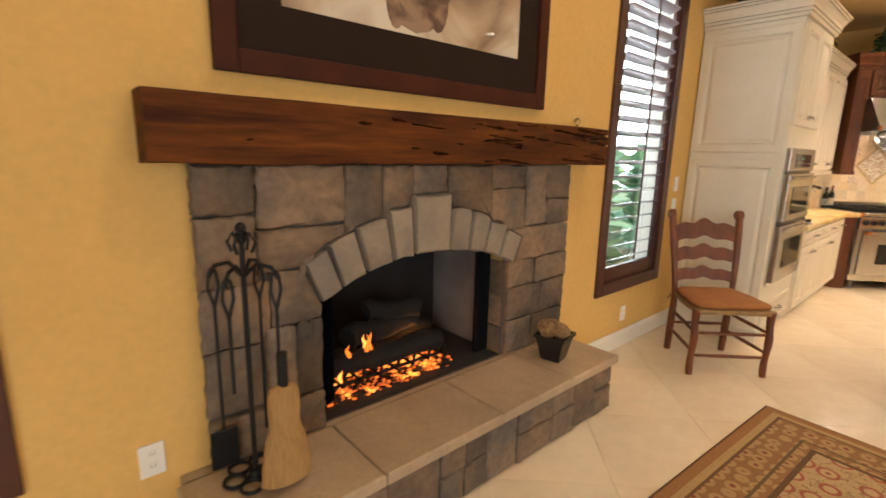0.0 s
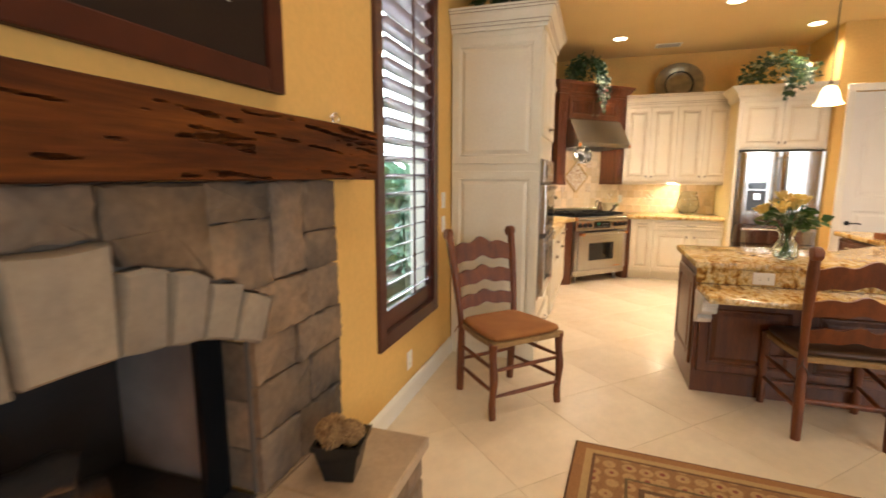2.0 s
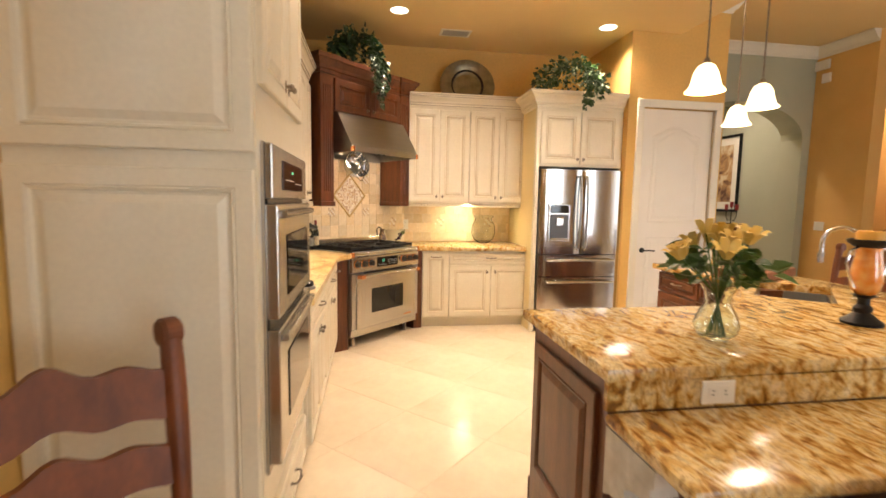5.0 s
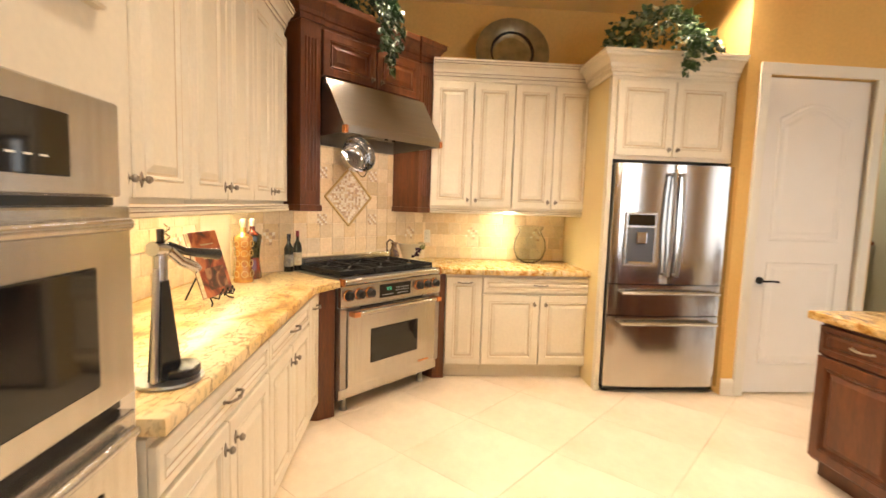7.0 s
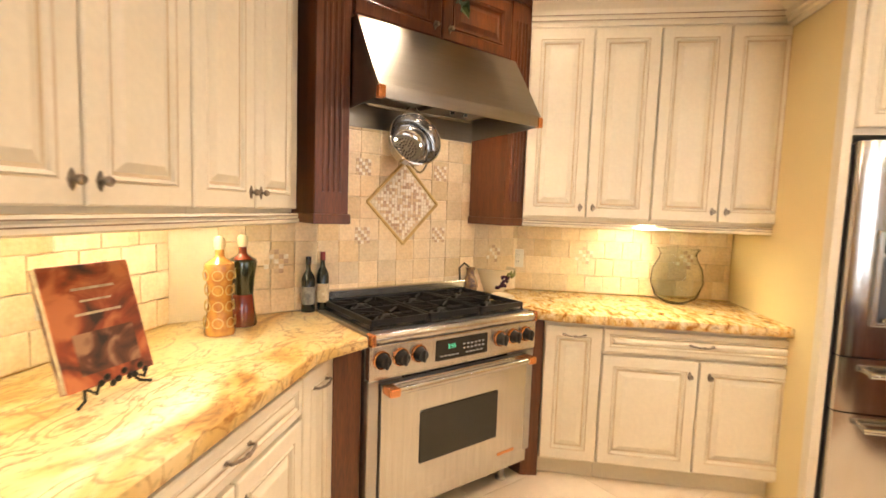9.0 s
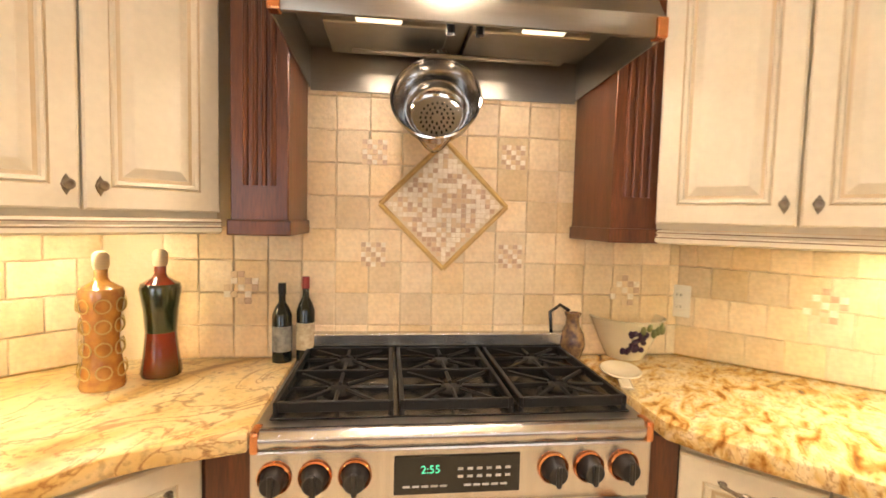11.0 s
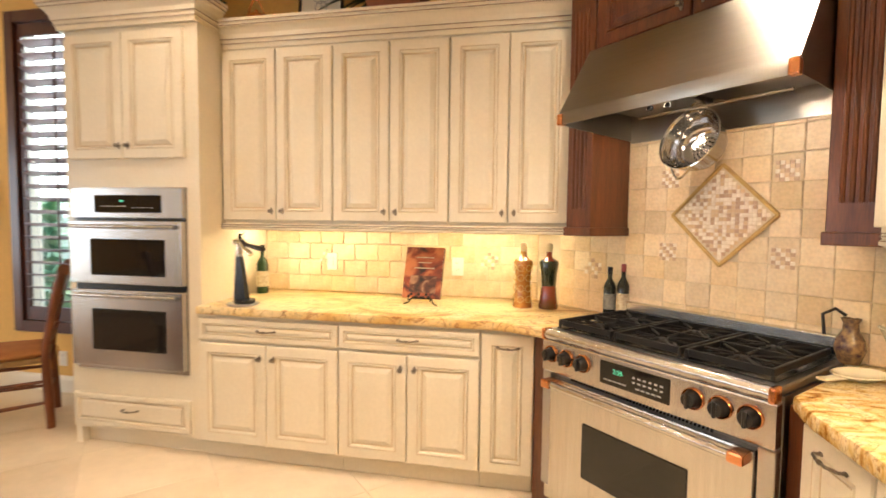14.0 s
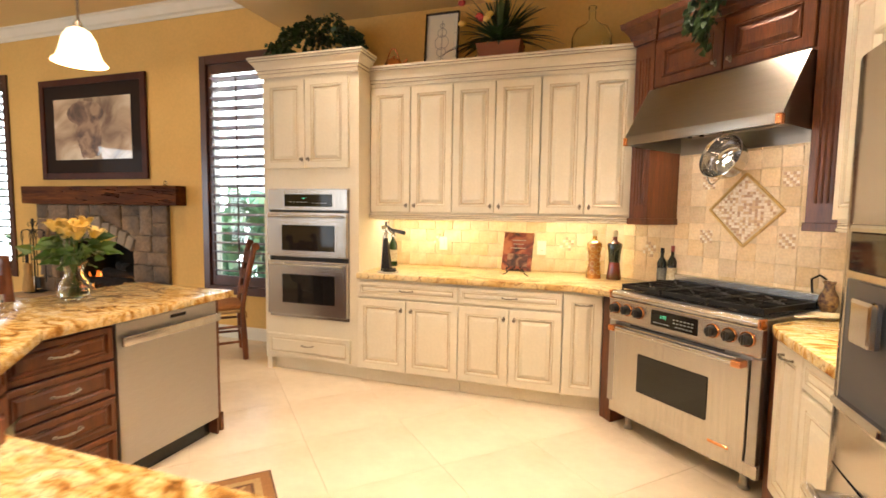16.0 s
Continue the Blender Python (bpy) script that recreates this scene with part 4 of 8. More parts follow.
# ---- refrigerator and its surround ----
def fridge_surround():
    c = thing("fridge_cabinet", pose(7.68, 0.285, 0, 0, 0, -90), "cream glazed cabinet enclosing the refrigerator with two doors above", "cabinet")
    D = EW - 7.68 - 0.004
    part("side_panel", box(0.0, 0.022, 0.055, D, 0.0, 2.33), M_YELLOWLIT, c, "cream side panel, coloured yellow for the yellow light on it")
    part("stile", box(0.0, 0.036, 0.0, 0.053, 0.0, 2.33), M_CREAM, c)
    part("body", box(0.037, 0.938, 0.002, D, 1.742, 2.33), M_CREAM, c)
    part("filler", box(0.925, 0.945, 0.03, D, 0.0, 1.741), M_CREAM, c)
    for k in range(2):
        o = front(c, "door", 0.0, 0.0, 0.428, 0.54, M_CREAM, RAISED)
        o.matrix_basis = pose(0.042 + k * 0.43, 0, 1.768)
        knob(o, 0.395 if k == 0 else 0.03, -0.022, 0.05)
    part("crown", sweep([(-0.002, D - 0.36), (-0.002, 0.0), (0.938, 0.0)], [(o * 1.5, z * 1.05 + 2.332) for o, z in CABCROWN]), M_CREAM, c)
    part("top_board", box(0.03, 0.935, 0.02, D, 2.331, 2.41), M_CREAM, c)


# cream panel whose colour holds the yellow light reflected onto it
M_YELLOWLIT = material("cream_in_yellow_light", (0.76, 0.62, 0.32), 0.5, tint=(0.70, 0.56, 0.27), scale=2, amount=0.5)
fridge_surround()


def bulged(x0, x1, z0, z1, y, bulge, n=12, thick=0.04):
    bm = bmesh.new()
    rows = []
    for i in range(n + 1):
        u = i / n
        x = x0 + (x1 - x0) * u
        edge = min(1, min(u, 1 - u) * 14)
        yy = y - bulge * (1 - (2 * u - 1) ** 2) - 0.008 * math.sqrt(edge)
        rows.append([bm.verts.new((x, yy, z0)), bm.verts.new((x, yy, z1)), bm.verts.new((x, y + thick, z1)), bm.verts.new((x, y + thick, z0))])
    for a, b in zip(rows, rows[1:]):
        for k in range(4):
            bm.faces.new((a[k], b[k], b[(k + 1) % 4], a[(k + 1) % 4]))
    bm.faces.new(rows[0])
    bm.faces.new(rows[-1][::-1])
    bmesh.ops.recalc_face_normals(bm, faces=bm.faces)
    return bm


def fridge():
    f = thing("refrigerator", pose(7.66, 0.240, 0, 0, 0, -90), "stainless steel french door refrigerator with water dispenser", "refrigerator")
    W = 0.90
    part("body", box(0.006, W - 0.006, 0.03, 0.80, 0.03, 1.705), M_DSTEEL, f)
    for x in (0.05, W - 0.05):
        part("foot", cyl(0.03, 0.03, 0.0, 0.035, x, 0.06), M_BLACK, f)
    part("kick_grille", box(0.02, W - 0.02, 0.006, 0.028, 0.012, 0.048), M_BLACK, f)
    doors = []
    for a, b in ((0.003, W / 2 - 0.002), (W / 2 + 0.002, W - 0.003)):
        doors.append(part("door", bulged(a, b, 0.835, 1.712, -0.02, 0.012), M_FRIDGE, f, "", True))
    dw1 = part("drawer", bulged(0.003, W - 0.003, 0.60, 0.828, -0.02, 0.020, 20), M_FRIDGE, f, "", True)
    dw2 = part("drawer", bulged(0.003, W - 0.003, 0.055, 0.593, -0.02, 0.020, 20), M_FRIDGE, f, "", True)
    for d, x in ((doors[0], W / 2 - 0.035), (doors[1], W / 2 + 0.035)):
        hb = bmesh.new()
        tube(bow((x, -0.075, 0.90), (x, -0.075, 1.65), (0, -0.03, 0), 14), 0.013, 10, hb)
        for z in (0.91, 1.64):
            tube([(x, -0.03, z), (x, -0.078, z)], 0.011, 8, hb)
        part("handle", hb, M_STEEL, d, "", True)
    for d, z in ((dw1, 0.775), (dw2, 0.545)):
        hb = bmesh.new()
        tube(bow((0.08, -0.085, z), (W - 0.08, -0.085, z), (0, -0.022, 0.006), 14), 0.013, 10, hb)
        for x in (0.10, W - 0.10):
            tube([(x, -0.03, z), (x, -0.09, z)], 0.011, 8, hb)
        part("handle", hb, M_STEELH, d, "", True)
    disp = part("dispenser", box(0.085, 0.325, -0.052, -0.022, 0.965, 1.36, 0.008, seg=2), M_STEELH, doors[0])
    part("display", box(0.105, 0.305, -0.0555, -0.051, 1.265, 1.345, 0.003), M_DGLASS, disp)
    part("niche", box(0.105, 0.305, -0.0535, -0.0505, 0.985, 1.25, 0.004), M_DSTEEL, disp)
    part("spout", box(0.165, 0.245, -0.075, -0.0535, 1.13, 1.22, 0.010, seg=2), M_CHROME, disp)
    part("drip_tray", box(0.115, 0.295, -0.073, -0.0535, 0.985, 1.005, 0.004), M_CHROME, disp)


M_DSTEEL = material("dark_grey_steel", (0.10, 0.10, 0.105), 0.4, 0.6, amount=0.3)
M_FRIDGE = material("fridge_steel", (0.56, 0.53, 0.49), 0.15, 1.0, tint=(0.50, 0.47, 0.44), scale=1.2, amount=0.4, fine=0.05, fine_scale=25, stretch=(30, 30, 1))
fridge()


# ---- island ----
def cut(ob, cutter):
    """Cuts the cutter's shape out of ob and drops the cutter."""
    md = ob.modifiers.new("cut", "BOOLEAN")
    md.object, md.solver = cutter, "EXACT"
    me = bpy.data.meshes.new_from_object(ob.evaluated_get(bpy.context.evaluated_depsgraph_get()))
    ob.modifiers.clear()
    ob.data = me
    bpy.data.objects.remove(cutter)


TOPZ = 0.880
top_poly = [(4.235, 1.262), (5.025, 1.262), (5.03, 0.22), (5.64, -0.39), (6.60, -0.39), (6.60, -1.05), (5.26, -1.05), (4.27, -0.06)]
island_top = tagged(part("island_countertop", slab(top_poly, TOPZ - 0.045, TOPZ, 0.010, 2), M_GRANITEB, None, "", True), "polished golden brown granite island top with a sink cut-out", "countertop")
SINK = pose(5.35, -0.49, 0, 0, 0, -45)
hole = part("hole", box(-0.30, 0.30, -0.18, 0.18, 0.7, 1.0), M_STEEL, None, "", False, SINK)
bpy.context.view_layer.update()
cut(island_top, hole)


def sink():
    s = thing("sink", SINK, "stainless steel undermount sink in the island top", "sink")
    bm = bmesh.new()
    for a in ((-0.30, -0.29, -0.18, 0.18), (0.29, 0.30, -0.18, 0.18), (-0.29, 0.29, -0.18, -0.17), (-0.29, 0.29, 0.17, 0.18)):
        box(*a, 0.665, 0.834, bm=bm)
    box(-0.30, 0.30, -0.18, 0.18, 0.655, 0.665, bm=bm)
    part("basin", bm, M_STEEL, s)
    part("drain", lathe([(0.0, 0.668), (0.035, 0.668), (0.042, 0.666)], 18), M_CHROME, s, "", True)
    f = thing("faucet", SINK @ pose(-0.12, -0.27, TOPZ), "chrome gooseneck kitchen faucet with side lever", "faucet")
    part("base", lathe([(0.0, 0.0), (0.028, 0.0), (0.028, 0.01), (0.018, 0.02), (0.018, 0.10), (0.014, 0.12)], 18), M_CHROME, f, "", True)
    pts = [(0, 0, 0.10), (0, 0, 0.30)] + [(0, 0.085 - 0.085 * math.cos(a), 0.30 + 0.085 * math.sin(a)) for a in [math.pi * i / 10 for i in range(1, 11)]] + [(0, 0.17, 0.24)]
    part("spout", tube(pts, 0.011, 12), M_CHROME, f, "", True)
    part("spray_head", cyl(0.014, 0.017, 0.19, 0.245, 0, 0.17, 14), M_CHROME, f, "", True)
    part("lever", tube([(0.015, 0, 0.07), (0.05, 0, 0.075), (0.10, 0.0, 0.10)], 0.006, 8), M_CHROME, f, "", True)


sink()
CH = "dark cherry island cabinet with raised panels"
BR = material("brushed_nickel", (0.50, 0.46, 0.40), 0.3, 1.0, amount=0.2)


def cherry_body(name, poly, label, z0=0.002, z1=0.834):
    c = thing(name, Matrix(), label, "cabinet", "island cabinets")
    part("body", slab(poly, z0, z1), M_CHERRY, c)
    return c


# dining side and end of the first arm
arm = cherry_body("island_cabinet", [(4.275, 1.235), (4.93, 1.235), (4.93, 1.180), (4.345, 1.180), (4.345, 0.0), (4.275, -0.03)], "dark cherry panelled end and back of the island")
e1 = part("end_panel", panel(0.56, 0.60, RAISED, 0.018), M_CHERRY, arm)
e1.matrix_basis = pose(4.885, 1.235, 0.17, 0, 0, 180)
for k, (ya, w) in enumerate(((1.21, 0.56), (0.62, 0.56))):
    o = part("back_panel", panel(w, 0.48, RAISED, 0.018), M_CHERRY, arm)
    o.matrix_basis = pose(4.275, ya, 0.15, 0, 0, -90)
PL = [(0.0, 0.002), (0.022, 0.002), (0.022, 0.085), (0.014, 0.10), (0.006, 0.112), (0.0, 0.115)]
pl = part("plinth", sweep([(4.95, 1.236), (4.274, 1.236), (4.274, -0.03)][::-1], PL), M_CHERRY, arm)
diagb = cherry_body("island_cabinet", [(4.275, -0.035), (4.345, 0.0), (5.33, -0.94), (5.33, -1.02), (5.28, -1.02)], "dark cherry diagonal back of the island")
ob = part("back_panel", panel(1.15, 0.48, RAISED, 0.018), M_CHERRY, diagb)
ob.matrix_basis = pose(4.345, -0.105, 0.15, 0, 0, -45)


def dishwasher():
    d = thing("dishwasher", pose(4.965, 0.545, 0, 0, 0, 90), "brushed stainless steel dishwasher with bar handle", "dishwasher")
    W = 0.62
    part("body", box(0.0, W, 0.03, 0.60, 0.10, 0.832), M_DSTEEL, d)
    door = part("door", box(0.004, W - 0.004, -0.02, 0.028, 0.115, 0.825, 0.006, seg=2), M_STEEL, d)
    part("control_strip", box(0.30, 0.40, -0.0225, -0.0195, 0.79, 0.808, 0.001), M_BLACK, door)
    hb = bmesh.new()
    box(0.01, W - 0.01, -0.062, -0.045, 0.715, 0.762, 0.006, bm=hb, seg=2)
    for x in (0.03, W - 0.05):
        box(x, x + 0.02, -0.046, -0.019, 0.728, 0.750, bm=hb)
    part("handle", hb, M_STEELH, door, "", True)
    part("kick_plate", box(0.01, W - 0.01, 0.05, 0.07, 0.002, 0.10), M_BLACK, d)


dishwasher()
tagged(part("island_leg_panel", box(4.36, 4.968, 1.168, 1.179, 0.002, 0.834, 0.002), M_CHERRY), "dark cherry panel beside the dishwasher", "panel")
lay = []
for k, (z, h) in enumerate(((0.115, 0.20), (0.318, 0.17), (0.491, 0.17), (0.664, 0.16))):
    lay.append(("drawer", 0.0, z, 0.455, h, "pull", 0.5, 0.5))
base_cabinet(pose(4.965, 0.085, 0, 0, 0, 90), 0.458, 0.60, lay, M_CHERRY, "dark cherry island cabinet with four drawers", hmat=BR)
sb = base_cabinet(pose(5.490, -0.382, 0, 0, 0, 135), 0.62, 0.045, [("door", 0.0, 0.115, 0.31, 0.57, "knob", 0.9, 0.8), ("door", 0.31, 0.115, 0.31, 0.57, "knob", 0.1, 0.8), ("drawer", 0.0, 0.69, 0.62, 0.13, "", 0.5, 0.5)], M_CHERRY, "dark cherry sink cabinet with two doors", hmat=BR)
base_cabinet(pose(6.06, -0.440, 0, 0, 0, 180), 0.47, 0.53, [("drawer", 0, 0.665, 0.47, 0.155, "pull", 0.5, 0.5), ("drawer", 0, 0.39, 0.47, 0.27, "pull", 0.5, 0.6), ("drawer", 0, 0.115, 0.47, 0.27, "pull", 0.5, 0.6)], M_CHERRY, "dark cherry island cabinet with drawers", hmat=BR)
base_cabinet(pose(6.55, -0.440, 0, 0, 0, 180), 0.488, 0.53, [("drawer", 0, 0.665, 0.488, 0.155, "pull", 0.5, 0.5), ("door", 0, 0.115, 0.488, 0.545, "knob", 0.9, 0.85)], M_CHERRY, "dark cherry island cabinet with a drawer and a door", hmat=BR)
back2 = cherry_body("island_cabinet", [(5.345, -0.975), (6.55, -0.975), (6.55, -1.02), (5.345, -1.02)], "dark cherry panelled back of the island")
# towel on the sink cabinet
bm = bmesh.new()
n = 14
grid = [[bm.verts.new((0.30 * i / n - 0.15, 0.012 * math.sin(i * 1.3) - 0.02 * (j == 0), -0.42 * j / n + 0.02 * math.cos(i * 0.45))) for i in range(n + 1)] for j in range(n + 1)]
for j in range(n):
    for i in range(n):
        bm.faces.new((grid[j][i], grid[j + 1][i], grid[j + 1][i + 1], grid[j][i + 1]))
bmesh.ops.solidify(bm, geom=bm.faces[:], thickness=0.006)
M_TOWEL = material("sage_towel", (0.42, 0.42, 0.30), 0.95, tint=(0.34, 0.35, 0.24), scale=8, amount=0.6, bump=0.5, bump_scale=220)
tagged(part("towel", bm, M_TOWEL, None, "", True, pose(5.30, -0.10, 0.62, 0, 0, 135)), "sage green kitchen towel hanging on the sink cabinet", "towel")
# lower table along the dining side
TABLE = [(3.85, 1.252), (4.252, 1.252), (4.252, -0.06), (5.215, -1.02), (4.95, -1.29), (4.02, -0.36), (3.93, -0.25), (3.87, -0.12), (3.85, 0.02)]
tagged(part("table_slab", slab(TABLE, 0.700, 0.740, 0.012, 2), M_GRANITEB, None, "", True), "lower golden brown granite eating counter along the island", "countertop")
for poly, nm in (([(4.254, 1.25), (4.273, 1.25), (4.273, -0.045), (4.254, -0.055)], "a"), ([(4.256, -0.058), (4.275, -0.047), (5.25, -1.02), (5.225, -1.02)], "b")):
    tagged(part("granite_riser", slab(poly, 0.7405, 0.834), M_GRANITEB), "granite riser between the two island counters", "countertop")


def outlet(name, m, label, gangs=1, kind="outlet"):
    w = 0.07 * gangs + 0.005
    o = thing("wall_" + kind, m, label, kind, "wall plates")
    part("plate", box(-w / 2, w / 2, -0.006, 0.0, -0.058, 0.058, 0.002), M_PLASTIC, o)
    if kind == "outlet":
        for z in (-0.022, 0.022):
            sk = part("socket", box(-0.016, 0.016, -0.008, -0.005, z - 0.014, z + 0.014, 0.002), M_PLASTIC, o)
            for x in (-0.006, 0.006):
                part("slot", box(x - 0.001, x + 0.001, -0.0085, -0.0075, z - 0.004, z + 0.006), M_BLACK, sk)
    else:
        for g in range(gangs):
            part("rocker", box(-w / 2 + 0.035 + 0.07 * g - 0.014, -w / 2 + 0.035 + 0.07 * g + 0.014, -0.009, -0.005, -0.032, 0.032, 0.002), M_PLASTIC, o)
    return o


outlet("o", pose(4.253, 0.88, 0.788, 0, 90, -90), "outlet in the island granite riser with metal cover")
M_WHITEC = material("whitewashed_plaster", (0.66, 0.62, 0.55), 0.7, tint=(0.45, 0.40, 0.33), scale=14, amount=0.8, bump=0.3)
for y, m in ((1.17, 0), (0.05, 0)):
    c = bmesh.new()
    prof = [(0.0, 0.0), (0.20, 0.0), (0.20, -0.035), (0.185, -0.045), (0.19, -0.06), (0.17, -0.075), (0.12, -0.085), (0.09, -0.10), (0.10, -0.115), (0.085, -0.135), (0.03, -0.145), (0.0, -0.16)]
    A = [c.verts.new((-a * 1.25, 0.0, z * 1.35)) for a, z in prof]
    B = [c.verts.new((-a * 1.25, 0.08, z * 1.35)) for a, z in prof]
    for i in range(len(prof)):
        j = (i + 1) % len(prof)
        c.faces.new((A[i], A[j], B[j], B[i]))
    c.faces.new(A)
    c.faces.new(B[::-1])
    bmesh.ops.recalc_face_normals(c, faces=c.faces)
    tagged(part("corbel", c, M_WHITEC, None, "", False, pose(4.250, y, 0.698)), "carved whitewashed corbel under the eating counter", "corbel", "corbels")


# pendants
def pendant(x, y, first=[]):
    if first:
        return copy_thing(first[0], pose(x, y, 1.93))
    p = thing("pendant_light", pose(x, y, 1.93), "bell shaped frosted glass pendant light, lit, on a thin rod", "pendant light", "pendants over the island")
    prof = [(0.078, 0.0), (0.074, 0.006), (0.062, 0.022), (0.054, 0.05), (0.046, 0.085), (0.030, 0.115), (0.018, 0.125), (0.018, 0.128), (0.034, 0.118), (0.050, 0.087), (0.058, 0.05), (0.066, 0.022), (0.079, 0.006), (0.082, 0.001)]
    part("shade", lathe([(r * 1.12, z * 1.05) for r, z in prof], 28), M_SHADE, p, "", True)
    part("bulb", ball(0.026, 0, 0, 0.066, 1, 1, 1.3), M_BULB, p, "", True)
    part("socket", lathe([(0.0, 0.165), (0.008, 0.165), (0.016, 0.15), (0.020, 0.128), (0.020, 0.118), (0.0, 0.118)], 14), M_PEWTER, p, "", True)
    part("rod", cyl(0.0045, 0.0045, 0.16, CEIL - 1.93, seg=8), M_PEWTER, p)
    part("canopy", lathe([(0.0, CEIL - 1.96), (0.02, CEIL - 1.958), (0.06, CEIL - 1.935), (0.06, CEIL - 1.931), (0.0, CEIL - 1.931)], 20), M_PEWTER, p, "", True)
    first.append(p)
    return p


M_SHADE = glow("lit_frosted_glass", (1.0, 0.80, 0.50), 3.0)
M_BULB = glow("bulb_glow", (1.0, 0.85, 0.6), 12.0)
for px, py in PEND:
    pendant(px, py)
# recessed lights, three known and the rest added, and vent
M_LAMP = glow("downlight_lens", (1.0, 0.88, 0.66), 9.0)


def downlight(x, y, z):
    d = thing("recessed_light", pose(x, y, z), "round recessed ceiling light with white trim, lit, some added where none is known", "ceiling light", "recessed lights")
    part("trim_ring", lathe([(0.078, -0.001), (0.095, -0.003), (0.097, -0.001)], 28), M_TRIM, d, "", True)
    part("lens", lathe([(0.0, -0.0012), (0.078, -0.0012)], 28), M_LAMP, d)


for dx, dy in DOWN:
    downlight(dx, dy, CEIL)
# fixtures made up to go with the added high lamps
for dx, dy in ADDED_HIGHDOWN:
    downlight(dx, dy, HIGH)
v = thing("ceiling_vent", pose(8.03, 1.09, CEIL), "white slatted air vent in the ceiling", "vent")
part("frame", box(-0.10, 0.10, -0.16, 0.16, -0.008, -0.001, 0.002), M_TRIM, v)
for k in range(7):
    part("slat", box(-0.075 + k * 0.0215, -0.062 + k * 0.0215, -0.135, 0.135, -0.012, -0.0085), M_GREYMARK, v)


# ---- fireplace ----
AX, AZ, AR, AV = 1.585, -0.275, 1.275, 0.26
SX0, SX1, SZ0, SZ1 = 0.595, 2.66, 0.330, 1.392


def stone(name, pts, depth, mat, parent, y, rough=0.006):
    """One stone facing -y from an outline in x and z, with a chamfered, uneven face."""
    cx, cz = sum(p[0] for p in pts) / len(pts), sum(p[1] for p in pts) / len(pts)
    bm = bmesh.new()
    jit = [(random.uniform(-1, 1) * 0.0045, random.uniform(-1, 1) * 0.0045) for _ in pts]
    outer = [(x + a, z + b) for (x, z), (a, b) in zip(pts, jit)]
    back = [bm.verts.new((x, y, z)) for x, z in outer]
    mid = [bm.verts.new((x, y - depth * 0.80, z)) for x, z in outer]
    fr = []
    for x, z in outer:
        dx, dz = x - cx, z - cz
        L = max(1e-4, math.hypot(dx, dz))
        k = 1 - min(0.4, 0.010 / L)
        fr.append(bm.verts.new((cx + dx * k, y - depth + random.uniform(-rough, rough) * 0.4, cz + dz * k)))
    c = bm.verts.new((cx, y - depth - random.uniform(0, rough), cz))
    n = len(pts)
    for k in range(n):
        j = (k + 1) % n
        bm.faces.new((back[k], back[j], mid[j], mid[k]))
        bm.faces.new((mid[k], mid[j], fr[j], fr[k]))
        bm.faces.new((fr[k], fr[j], c))
    bmesh.ops.recalc_face_normals(bm, faces=bm.faces)
    return part(name, bm, mat, parent, "", True)


def perimeter(x0, x1, z0, z1, n=5):
    out = []
    for (a, b), (c, d) in zip(((x0, z0), (x1, z0), (x1, z1), (x0, z1)), ((x1, z0), (x1, z1), (x0, z1), (x0, z0))):
        out += [(a + (c - a) * i / n, b + (d - b) * i / n) for i in range(n)]
    return out


